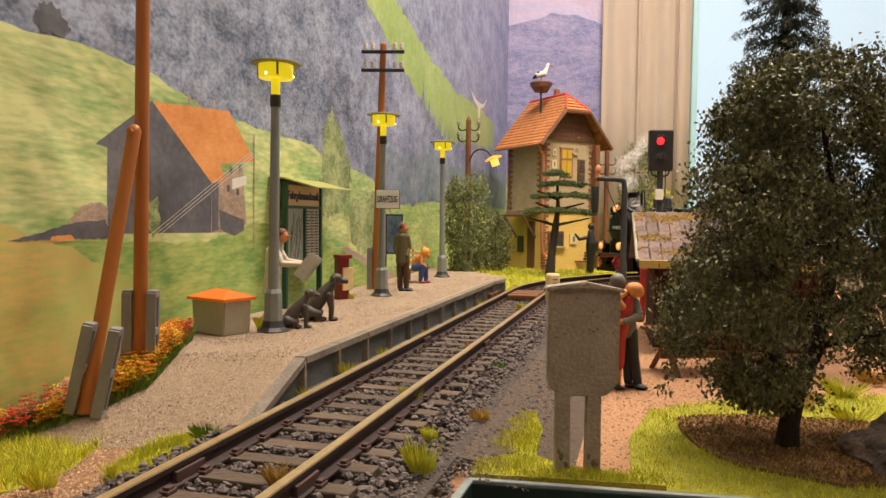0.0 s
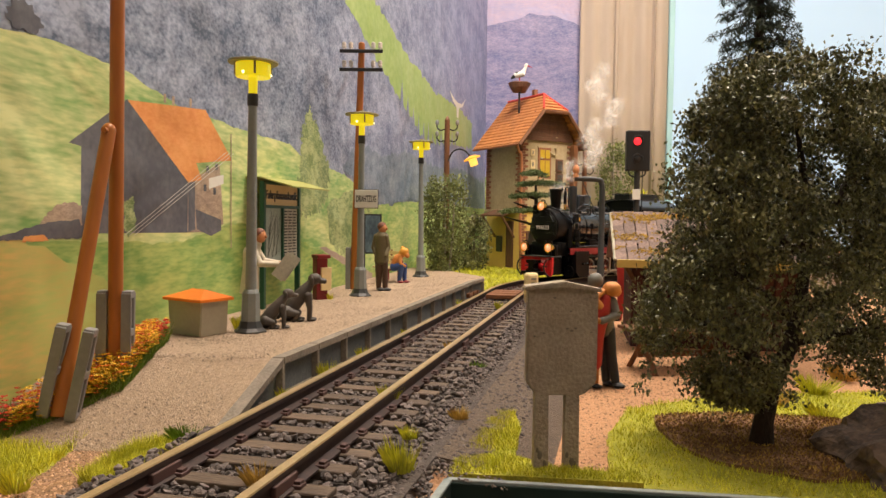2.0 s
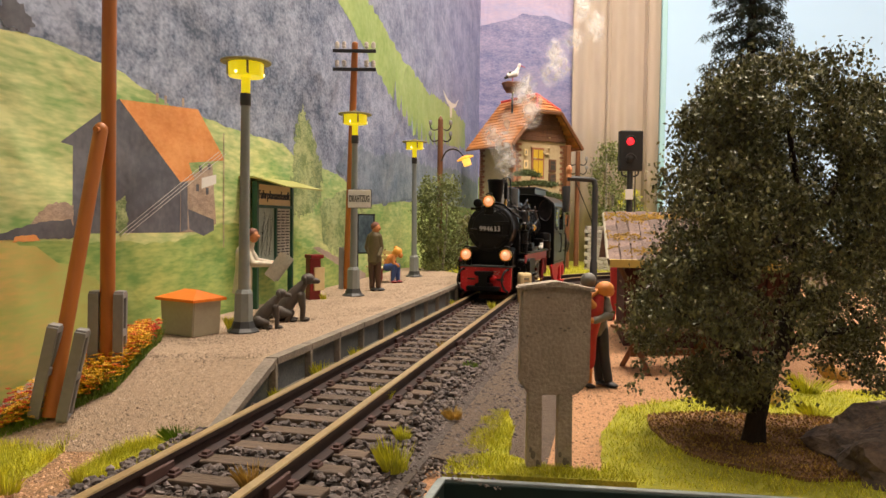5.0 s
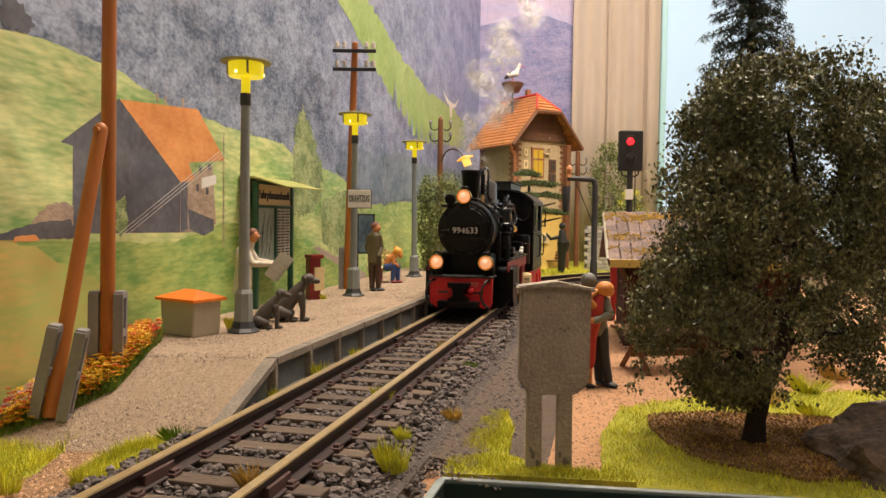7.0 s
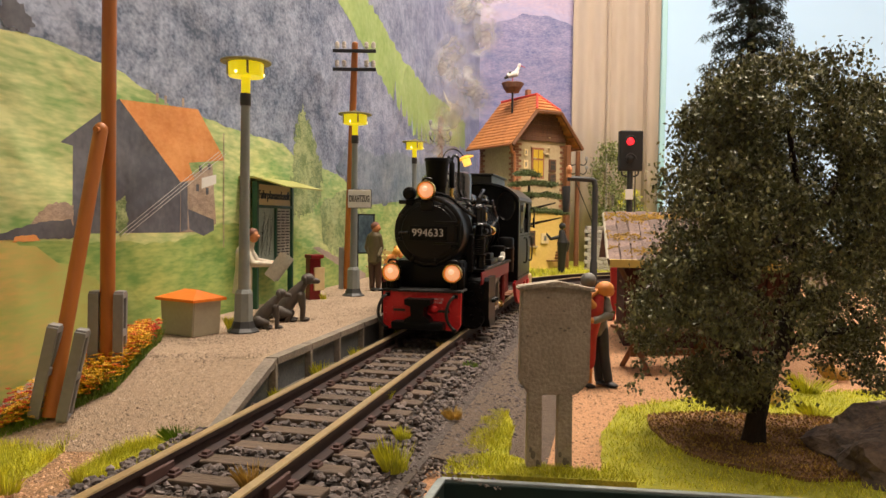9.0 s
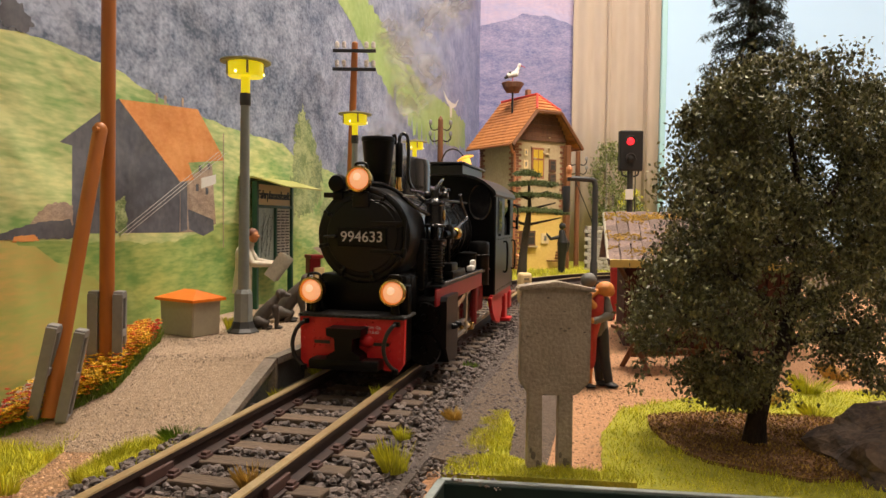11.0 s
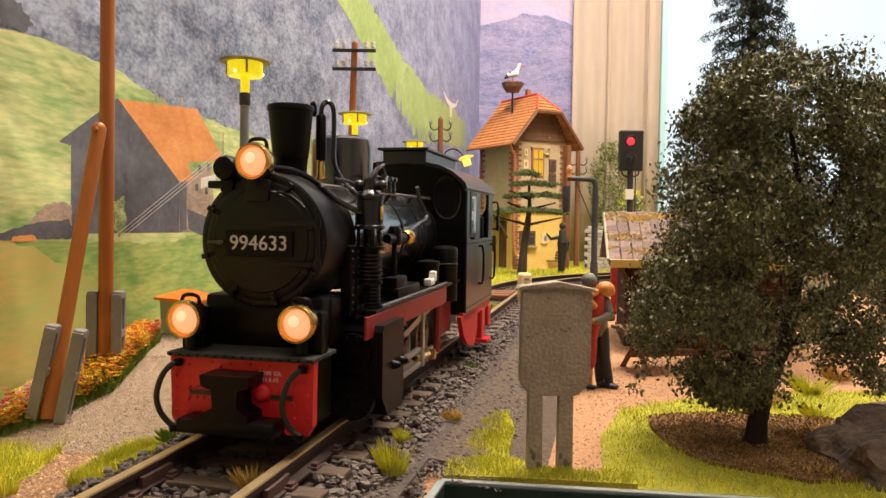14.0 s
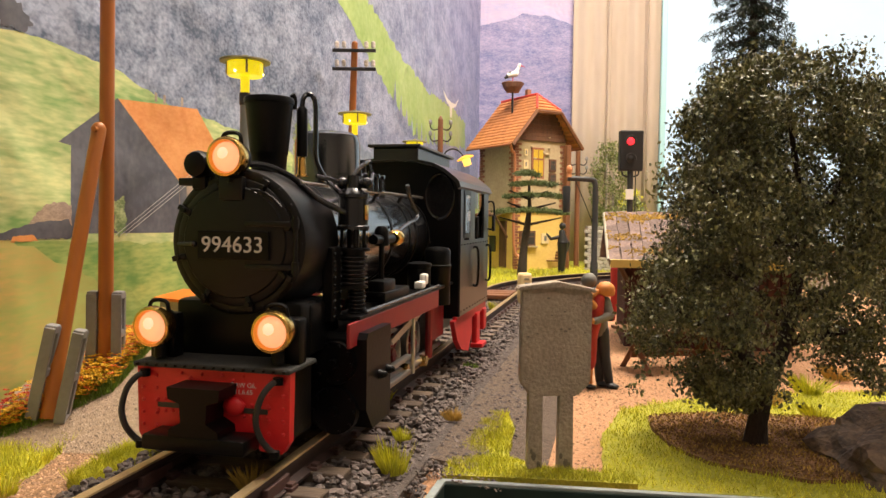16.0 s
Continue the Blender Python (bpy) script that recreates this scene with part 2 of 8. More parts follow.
tagged(strip("ballast_bed", -0.046, 0.064, -0.004, 0.0075, 0.0062, "ballast_bed"), "dark brown ballast bed under the track", "track bed", "", "structure")
tagged(strip("cinder_path", 0.0635, 0.112, -0.004, 0.0061, 0.0003, "cinder", -0.64, 0.3), "fine dark grey cinder strip beside the track", "path", "", "structure")
track = thing("track", (0, 0, 0), "worn brass rails on brown wooden sleepers in stone ballast", "railway track", "", 0, "structure")


def rail(off):
    """Flat-bottomed rail: foot, web and head in one body, with a bright running face as its own part."""
    prof = ((-0.0042, 0.0095), (0.0042, 0.0095), (0.0042, 0.0105), (0.0011, 0.0118), (0.0011, 0.0148), (0.0021, 0.0156), (0.0021, 0.0176),
            (-0.0021, 0.0176), (-0.0021, 0.0156), (-0.0011, 0.0148), (-0.0011, 0.0118), (-0.0042, 0.0105))
    bm, rows, k = B(), [], 90
    for i in range(k + 1):
        s = S0 + (S1 - S0) * i / k
        rows.append([bm.verts.new((*on_track(s, off + o)[0], z)) for o, z in prof])
    for a, b in zip(rows, rows[1:]):
        for j in range(len(prof)):
            bm.faces.new((a[j], a[(j + 1) % len(prof)], b[(j + 1) % len(prof)], b[j]))
    ob = part("rail", bm, "rail_side", track)
    bm, rows = B(), []
    for i in range(k + 1):
        s = S0 + (S1 - S0) * i / k
        rows.append([bm.verts.new((*on_track(s, off + o)[0], z)) for o, z in ((-0.0021, 0.0174), (-0.0018, 0.0182), (0.0018, 0.0182), (0.0021, 0.0174))])
    for a, b in zip(rows, rows[1:]):
        for j in range(3):
            bm.faces.new((a[j], a[j + 1], b[j + 1], b[j]))
    part("rail_head", bm, "rail_top", ob, "worn shiny brass running face")


rail(-0.0236)
rail(0.0236)


# ---------------- platform ----------------
def plat_edge(y):
    """x of the platform's edge."""
    return T_A + math.tan(T_ANG) * y - 0.0395 / math.cos(T_ANG) if y < 0.947 else on_track((y - 0.947) / math.cos(T_ANG) + 0.012, -0.0395)[0].x


def wall_x(y):
    return -0.2 + 0.194 * (y - 0.45)


RAMP0, RAMP1, PEND = 0.325, 0.398, 0.985


def plat_z(y):
    return max(0.001, min(PLAT, 0.001 + (PLAT - 0.001) * (y - RAMP0) / (RAMP1 - RAMP0)))


bm, rows = B(), []
for i in range(60):
    y = RAMP0 + (1.16 - RAMP0) * i / 59
    xe = plat_edge(min(y, PEND)) - (max(0, y - PEND) * 0.45) - 0.004
    xw = wall_x(y) + 0.003
    z = plat_z(y)
    ring = [bm.verts.new((xw + (xe - xw) * j / 8, y, z + (0.0006 * noise.noise((xw * 30 + j, y * 30, 0)) if 0 < j < 8 else 0))) for j in range(9)]
    ring = [bm.verts.new((xw, y, -0.003))] + ring + [bm.verts.new((xe, y, -0.003))]
    rows.append(ring)
for a, b in zip(rows, rows[1:]):
    for j in range(len(a) - 1):
        bm.faces.new((a[j], a[j + 1], b[j + 1], b[j]))
bm.faces.new(rows[0])
bm.faces.new(rows[-1])
platform = tagged(part("platform", bm, "gravel", None), "low railway platform topped with fine beige gravel", "platform", "", "structure")


def edge_pt(y, off, z):
    return Vector((plat_edge(y) + off, y, z))


# edge stones on top, dark infill slabs and upright posts below
ys = [RAMP0 + 0.008] + [RAMP1 + 0.0465 * i for i in range(13)]
ys = [y for y in ys if y < PEND + 0.02]
for y0, y1 in zip(ys, ys[1:]):
    g0, g1 = y0 + 0.0006, y1 - 0.0006
    bm = B()
    q = [(y, o, z) for y in (g0, g1) for o, z in ((-0.0055, -0.0035), (0.0012, -0.0035), (0.0012, 0.0004), (-0.0055, 0.0004))]
    vs = [bm.verts.new(edge_pt(y, o, plat_z(y) + z)) for y, o, z in q]
    for f in ((0, 1, 2, 3), (7, 6, 5, 4), (0, 4, 5, 1), (1, 5, 6, 2), (2, 6, 7, 3), (3, 7, 4, 0)):
        bm.faces.new([vs[i] for i in f])
    part("edge_stone", bm, "concrete", platform)
    bm = B()
    q = [(y, o, z) for y in (g0, g1) for o, z in ((-0.006, 0), (-0.0022, 0), (-0.0022, 1), (-0.006, 1))]
    vs = [bm.verts.new(edge_pt(y, o, 0.002 + z * (plat_z(y) - 0.0065))) for y, o, z in q]
    for f in ((0, 1, 2, 3), (7, 6, 5, 4), (0, 4, 5, 1), (1, 5, 6, 2), (2, 6, 7, 3), (3, 7, 4, 0)):
        bm.faces.new([vs[i] for i in f])
    part("infill_slab", bm, "slab_dark", platform, "dark grey slab")
    bm = B()
    q = [(y, o, z) for y in (g0, g1) for o, z in ((-0.005, 0.004), (0.0004, 0.004), (0.0004, 0.0105), (-0.005, 0.0105))]
    vs = [bm.verts.new(edge_pt(y, o, z)) for y, o, z in q]
    for f in ((0, 1, 2, 3), (7, 6, 5, 4), (0, 4, 5, 1), (1, 5, 6, 2), (2, 6, 7, 3), (3, 7, 4, 0)):
        bm.faces.new([vs[i] for i in f])
    if y0 > RAMP1 - 0.01:
        part("plinth", bm, "concrete", platform)
    else:
        bm.free()
for y in ys[1:]:
    bm = B()
    p = edge_pt(y, 0.0, 0)
    box(bm, (p.x - 0.002, p.y, plat_z(y) / 2), (0.006, 0.0058, plat_z(y) - 0.005), bevel=0.0006)
    part("post", bm, "concrete", platform)

# ---------------- mural wall, back wall and room ----------------
WDIR = Vector((0.194, 1.0)).normalized()
WNOR = Vector((WDIR.y, -WDIR.x))


def on_wall(u, z, off=0.0):
    p = Vector((-0.2, 0.45)) + WDIR * u + WNOR * off
    return Vector((p.x, p.y, z))

from mathutils.geometry import tessellate_polygon


def flat_fill(bm, vs, along):
    """Fills a flat upright outline, which may be concave, with triangles."""
    flat = [Vector((v.co.xy.dot(along), v.co.z, 0)) for v in vs]
    for tri in tessellate_polygon([flat]):
        try:
            bm.faces.new([vs[i] for i in tri])
        except ValueError:
            pass


def print_material(name, a, b, far_a, far_b, scale, stretch=(1, 1, 1), contrast=0.25, y0=0.7, y1=1.7):
    """Printed wallpaper: blotchy two-colour print that changes its tint along the wall."""
    m = bpy.data.materials.new(name)
    m.use_nodes = True
    nt = m.node_tree
    bs = nt.nodes["Principled BSDF"]
    bs.inputs["Roughness"].default_value = 0.55
    tc, mp = nt.nodes.new("ShaderNodeTexCoord"), nt.nodes.new("ShaderNodeMapping")
    mp.inputs["Scale"].default_value = (stretch[0], stretch[1] * 0.45, stretch[2])
    nt.links.new(tc.outputs["Object"], mp.inputs["Vector"])
    fac = None
    for k, w in ((1.0, 0.45), (4.0, 0.3), (16.0, 0.40)):
        n = nt.nodes.new("ShaderNodeTexNoise")
        n.inputs["Scale"].default_value, n.inputs["Detail"].default_value = scale * k, 3
        nt.links.new(mp.outputs[0], n.inputs["Vector"])
        mu = nt.nodes.new("ShaderNodeMath")
        mu.operation = "MULTIPLY_ADD"
        nt.links.new(n.outputs["Fac"], mu.inputs[0])
        mu.inputs[1].default_value = w
        mu.inputs[2].default_value = 0.0
        if fac:
            nt.links.new(fac, mu.inputs[2])
        fac = mu.outputs[0]
    rg = nt.nodes.new("ShaderNodeMapRange")
    rg.inputs["From Min"].default_value, rg.inputs["From Max"].default_value = 0.575 - contrast / 2, 0.575 + contrast / 2
    nt.links.new(fac, rg.inputs["Value"])
    sep = nt.nodes.new("ShaderNodeSeparateXYZ")
    nt.links.new(tc.outputs["Object"], sep.inputs[0])
    gr = nt.nodes.new("ShaderNodeMapRange")
    gr.inputs["From Min"].default_value, gr.inputs["From Max"].default_value = y0, y1
    nt.links.new(sep.outputs["Y"], gr.inputs["Value"])
    cols = []
    for p, q in ((a, b), (far_a, far_b)):
        mx = nt.nodes.new("ShaderNodeMix")
        mx.data_type = "RGBA"
        mx.inputs["A"].default_value, mx.inputs["B"].default_value = (*p, 1), (*q, 1)
        nt.links.new(rg.outputs[0], mx.inputs["Factor"])
        cols.append(mx.outputs["Result"])
    mx = nt.nodes.new("ShaderNodeMix")
    mx.data_type = "RGBA"
    nt.links.new(gr.outputs[0], mx.inputs["Factor"])
    nt.links.new(cols[0], mx.inputs["A"])
    nt.links.new(cols[1], mx.inputs["B"])
    nt.links.new(mx.outputs["Result"], bs.inputs["Base Color"])
    # soft folds of the hung paper
    fo, bp = nt.nodes.new("ShaderNodeTexNoise"), nt.nodes.new("ShaderNodeBump")
    fo.inputs["Scale"].default_value, fo.inputs["Detail"].default_value, fo.inputs["Distortion"].default_value = 15.0, 2.5, 0.5
    bp.inputs["Strength"].default_value, bp.inputs["Distance"].default_value = 0.8, 0.010
    fm = nt.nodes.new("ShaderNodeMapping")
    fm.inputs["Rotation"].default_value = (0.6, 0.0, 0.0)
    fm.inputs["Scale"].default_value = (1.0, 1.0, 0.8)
    nt.links.new(tc.outputs["Object"], fm.inputs["Vector"])
    nt.links.new(fm.outputs[0], fo.inputs["Vector"])
    nt.links.new(fo.outputs["Fac"], bp.inputs["Height"])
    nt.links.new(bp.outputs[0], bs.inputs["Normal"])
    return m


M["forest_print"] = print_material("forest_print", (0.082, 0.11, 0.172), (0.37, 0.41, 0.53), (0.17, 0.20, 0.39), (0.36, 0.38, 0.58), 32, (1, 1, 0.75), 0.25)
M["meadow_print"] = print_material("meadow_print", (0.22, 0.41, 0.12), (0.70, 0.72, 0.33), (0.20, 0.38, 0.12), (0.48, 0.56, 0.20), 10, (1, 1, 2.2), 0.26)
M["low_meadow_print"] = print_material("low_meadow_print", (0.15, 0.31, 0.07), (0.46, 0.54, 0.16), (0.20, 0.32, 0.09), (0.48, 0.54, 0.17), 11, (1, 1, 2.0), 0.25)
M["straw_print"] = print_material("straw_print", (0.70, 0.50, 0.16), (0.42, 0.48, 0.13), (0.13, 0.27, 0.06), (0.40, 0.48, 0.14), 11, (1, 1, 2.0), 0.25, 0.36, 0.47)
M["slope_print"] = print_material("slope_print", (0.275, 0.425, 0.088), (0.425, 0.550, 0.175), (0.270, 0.383, 0.135), (0.383, 0.472, 0.225), 14, (1, 1, 0.6), 0.3)
M["slate_print"] = print_material("slate_print", (0.086, 0.086, 0.103), (0.149, 0.149, 0.167), (0.107, 0.107, 0.118), (0.140, 0.140, 0.150), 30, (1, 1, 0.5))
M["roof_print"] = print_material("roof_print", (0.72, 0.26, 0.06), (0.82, 0.36, 0.11), (0.72, 0.26, 0.06), (0.8, 0.34, 0.1), 30)
M["leaf_print"] = print_material("leaf_print", (0.130, 0.208, 0.065), (0.442, 0.494, 0.234), (0.138, 0.207, 0.069), (0.380, 0.437, 0.207), 60, (1, 1, 1), 0.2)
M["house_print"] = print_material("house_print", (0.50, 0.38, 0.28), (0.30, 0.22, 0.17), (0.45, 0.34, 0.26), (0.3, 0.2, 0.16), 70, (1, 1, 1), 0.2)
M["path_print"] = print_material("path_print", (0.36, 0.27, 0.24), (0.46, 0.36, 0.31), (0.4, 0.3, 0.26), (0.45, 0.36, 0.3), 40)
M["peak_print"] = print_material("peak_print", (0.13, 0.15, 0.33), (0.36, 0.32, 0.50), (0.13, 0.15, 0.33), (0.36, 0.32, 0.50), 10, (1, 1, 2.4), 0.3)
M["dusk_print"] = print_material("dusk_print", (0.38, 0.36, 0.58), (0.52, 0.42, 0.56), (0.38, 0.36, 0.58), (0.52, 0.42, 0.56), 5, (1, 1, 3.0), 0.3)

M["dark_wood_print"] = print_material("dark_wood_print", (0.07, 0.11, 0.17), (0.28, 0.32, 0.42), (0.10, 0.15, 0.20), (0.28, 0.33, 0.38), 40, (1, 1, 0.7), 0.3)

# the wall behind the mural
bm = B()
a, b = on_wall(-0.6, 0, -0.03), on_wall(1.53, 0, -0.03)
c, d = on_wall(1.53, 0, 0.0), on_wall(-0.6, 0, 0.0)
lo = [bm.verts.new((p.x, p.y, -0.04)) for p in (a, b, c, d)]
hi = [bm.verts.new((p.x, p.y, 1.6)) for p in (a, b, c, d)]
bm.faces.new(lo)
bm.faces.new(hi)
for i in range(4):
    bm.faces.new((lo[i], lo[(i + 1) % 4], hi[(i + 1) % 4], hi[i]))
mural = tagged(part("wall_west", bm, "forest_print", None), "wall papered with a printed alpine valley mural", "mural wall", "", "structure")
LAYER = [0.0]


def printed(name, pts, mat, rag=0.0, freq=80.0, label=""):
    """A printed area of the mural in wall coordinates (along, up), with a ragged edge."""
    LAYER[0] += 0.000015
    bm, vs = B(), []
    n = len(pts)
    for i in range(n):
        p, q = Vector(pts[i]), Vector(pts[(i + 1) % n])
        k = max(1, int((q - p).length / (0.006 if freq < 200 else 0.0012))) if rag else 1
        for j in range(k):
            r = p.lerp(q, j / k)
            if rag:
                w = noise.noise_vector((r.x * freq, r.y * freq, 3.1)) + 0.6 * noise.noise_vector((r.x * freq * 3, r.y * freq * 3, 1.1))
                r = r + Vector((w.x, w.y)) * rag
            vs.append(bm.verts.new(on_wall(r.x, r.y, LAYER[0] + 0.0002)))
    flat_fill(bm, vs, WDIR)
    return part(name, bm, mat, mural, label)


printed("printed_slope", [(0.40, 0.36), (0.42, 0.62), (0.46, 0.62), (0.507, 0.391), (0.663, 0.359), (0.904, 0.333), (1.131, 0.342), (1.3, 0.33), (1.3, 0.27), (1.135, 0.262), (0.818, 0.238), (0.633, 0.288), (0.496, 0.324)], "slope_print", 0.008, 60)
printed("printed_meadow", [(-0.6, 0.02), (-0.6, 0.21), (-0.099, 0.196), (-0.05, 0.199), (-0.001, 0.195), (0.06, 0.183), (0.141, 0.178), (0.251, 0.176), (0.279, 0.167), (0.413, 0.156), (0.455, 0.145), (0.53, 0.124), (0.7, 0.134), (0.915, 0.136), (1.52, 0.135), (1.52, 0.02)], "meadow_print", 0.002, 60)
printed("printed_low_meadow", [(-0.6, 0.0), (-0.6, 0.10), (-0.06, 0.092), (0.06, 0.088), (0.15, 0.102), (0.26, 0.088), (0.34, 0.07), (0.5, 0.04), (1.52, 0.03), (1.52, 0.0)], "low_meadow_print", 0.003, 50)
printed("printed_field", [(-0.6, 0.0), (-0.6, 0.10), (-0.1, 0.097), (-0.06, 0.088), (-0.02, 0.070), (0.03, 0.045), (0.05, 0.0)], "straw_print", 0.010, 34)
printed("printed_tree", [(0.3, 0.217), (0.335, 0.188), (0.357, 0.159), (0.35, 0.125), (0.325, 0.11), (0.272, 0.109), (0.265, 0.13), (0.275, 0.152), (0.28, 0.19)], "leaf_print", 0.008, 240)
printed("printed_tree", [(0.45, 0.14), (0.50, 0.10), (0.48, 0.06), (0.42, 0.058), (0.36, 0.08), (0.35, 0.12), (0.40, 0.135)], "leaf_print", 0.006, 160)
printed("printed_path", [(0.33, 0.075), (0.35, 0.075), (0.52, 0.035), (0.52, 0.022), (0.40, 0.055)], "path_print", 0.001)
printed("printed_barn_wall", [(-0.048, 0.146), (0.004, 0.178), (0.078, 0.131), (0.072, 0.095), (-0.039, 0.096), (-0.038, 0.145)], "slate_print")
printed("printed_barn_shadow", [(-0.095, 0.095), (-0.06, 0.100), (-0.037, 0.112), (-0.036, 0.095)], "slate_print", 0.0006)
printed("printed_house_front", [(0.073, 0.131), (0.118, 0.147), (0.124, 0.101), (0.1, 0.095), (0.072, 0.095)], "house_print")
printed("printed_porch_shade", [(0.083, 0.112), (0.12, 0.104), (0.121, 0.096), (0.105, 0.092), (0.085, 0.097)], "slate_print", 0.0005)
printed("printed_balcony", [(0.102, 0.135), (0.124, 0.139), (0.124, 0.132), (0.102, 0.127)], "white")
printed("printed_roof", [(0.004, 0.1775), (0.097, 0.185), (0.138, 0.151), (0.084, 0.145), (0.092, 0.133), (0.073, 0.1305)], "roof_print")
for u, z in ((0.043, 0.182), (0.053, 0.182), (0.075, 0.184)):
    printed("printed_chimney", [(u, z), (u, z + 0.006), (u + 0.003, z + 0.006), (u + 0.003, z)], "house_print")
printed("printed_woodpile", [(-0.072, 0.1005), (-0.066, 0.106), (-0.058, 0.112), (-0.048, 0.1135), (-0.038, 0.112), (-0.038, 0.1005)], "house_print", 0.0012, 300)
printed("printed_barn_shadow", [(-0.110, 0.0935), (-0.085, 0.098), (-0.065, 0.1025), (-0.040, 0.104), (-0.036, 0.0935)], "slate_print", 0.0008, 200)
printed("printed_cart", [(-0.083, 0.0925), (-0.081, 0.0955), (-0.067, 0.0960), (-0.064, 0.0925)], "roof_print", 0.0006, 300)
for u, z in ((0.098, 0.139), (0.111, 0.142), (0.094, 0.125), (0.108, 0.123)):
    printed("printed_window", [(u, z), (u, z + 0.005), (u + 0.004, z + 0.0052), (u + 0.004, z + 0.0002)], "slate_print")
printed("printed_timber", [(0.073, 0.130), (0.082, 0.132), (0.082, 0.097), (0.073, 0.0955)], "slate_print", 0.0004, 200)
printed("printed_shrub", [(0.0, 0.115), (0.008, 0.118), (0.012, 0.100), (0.006, 0.092), (0.0, 0.096)], "leaf_print", 0.003, 250)
printed("printed_rock", [(-0.093, 0.203), (-0.086, 0.214), (-0.074, 0.212), (-0.066, 0.204), (-0.074, 0.198), (-0.086, 0.199)], "slate_print", 0.003, 300)
for k in range(3):
    printed("printed_wire", [(0.0 + 0.005 * k, 0.094), (0.0002 + 0.005 * k, 0.0945), (0.128 + 0.006 * k, 0.157), (0.128 + 0.006 * k, 0.1565)], "white")
printed("printed_mast", [(0.135, 0.172), (0.1365, 0.172), (0.1365, 0.082), (0.135, 0.082)], "house_print")
printed("printed_wood", [(0.40, 0.165), (0.46, 0.20), (0.56, 0.19), (0.70, 0.21), (0.90, 0.20), (1.15, 0.215), (1.5, 0.20), (1.5, 0.136), (0.915, 0.137), (0.7, 0.135), (0.53, 0.125), (0.455, 0.146)], "dark_wood_print", 0.008, 70)
printed("printed_bird", [(1.02, 0.362), (1.06, 0.345), (1.10, 0.338), (1.105, 0.318), (1.125, 0.318), (1.13, 0.340), (1.17, 0.348), (1.21, 0.372), (1.165, 0.354), (1.12, 0.350), (1.07, 0.352)], "white", 0.0008)
for k in range(14):
    u, z = 0.36 + random.random() * 0.16, 0.075 + random.random() * 0.05
    printed("printed_shrub", [(u, z), (u + 0.008, z + 0.006), (u + 0.016, z + 0.001), (u + 0.008, z - 0.004)], "leaf_print", 0.004, 260)
printed("printed_cliff", [(0.60, 0.47), (0.68, 0.52), (0.74, 0.62), (0.62, 0.62)], "path_print", 0.012, 60)

# conifers standing up into the lower edge of the bright slope
for k in range(13):
    u = 0.66 + 0.036 * k
    z = 0.277 - 0.248 * (u - 0.66) if u < 0.818 else 0.238 + 0.076 * (u - 0.818)
    h, w = 0.018 + 0.020 * random.random(), 0.008 + 0.006 * random.random()
    printed("printed_fir", [(u - w, z - 0.016), (u - w * 0.5, z + h * 0.3), (u - w * 0.2, z + h * 0.6), (u, z + h), (u + w * 0.25, z + h * 0.55), (u + w * 0.5, z + h * 0.25), (u + w, z - 0.016)], "forest_print")

# back wall with its print, the hung sheet and the self-glowing sky panel
YB = 1.95
bm = B()
box(bm, (0.9, YB + 0.03, 0.78), (2.6, 0.05, 1.64))
back = tagged(part("wall_north", bm, "wall_plain", None), "back wall of the room behind the layout", "wall", "", "structure")


def back_print(name, pts, mat, off, rag=0.0):
    bm, vs = B(), []
    n = len(pts)
    for i in range(n):
        p, q = Vector(pts[i]), Vector(pts[(i + 1) % n])
        k = max(1, int((q - p).length / 0.01)) if rag else 1
        for j in range(k):
            r = p.lerp(q, j / k)
            vs.append(bm.verts.new((r.x, YB - off, r.y + rag * noise.noise((r.x * 40, r.y * 40, 0)))))
    flat_fill(bm, vs, Vector((1, 0)))
    return part(name, bm, mat, back)


back_print("printed_sky", [(0.05, -0.02), (0.335, -0.02), (0.335, 1.2), (0.05, 1.2)], "dusk_print", 0.001)
back_print("printed_peaks", [(0.05, -0.02), (0.335, -0.02), (0.335, 0.617), (0.27, 0.638), (0.2, 0.645), (0.13, 0.62), (0.05, 0.6)], "peak_print", 0.002, 0.006)
back_print("printed_meadow", [(0.05, -0.02), (0.335, -0.02), (0.335, 0.2), (0.2, 0.24), (0.05, 0.21)], "leaf_print", 0.003, 0.01)

# pleated hanging sheet
bm, rows = B(), []
for i in range(61):
    x = 0.330 + (0.558 - 0.330) * i / 60
    y = YB - 0.02 + 0.004 * math.sin(i * 0.55) + 0.003 * math.sin(i * 0.21 + 1) - (0.010 if i in (24, 25, 50) else 0)
    rows.append([bm.verts.new((x, y, z)) for z in (-0.02, 0.4, 0.8, 1.3)])
for a, b in zip(rows, rows[1:]):
    for j in range(3):
        bm.faces.new((a[j], a[j + 1], b[j + 1], b[j]))
ob = part("hanging_sheet", bm, "curtain", None, smooth=True)
ob.modifiers.new("thickness", "SOLIDIFY").thickness = 0.003
tagged(ob, "pale beige hanging cloth sheet with soft pleats", "curtain")

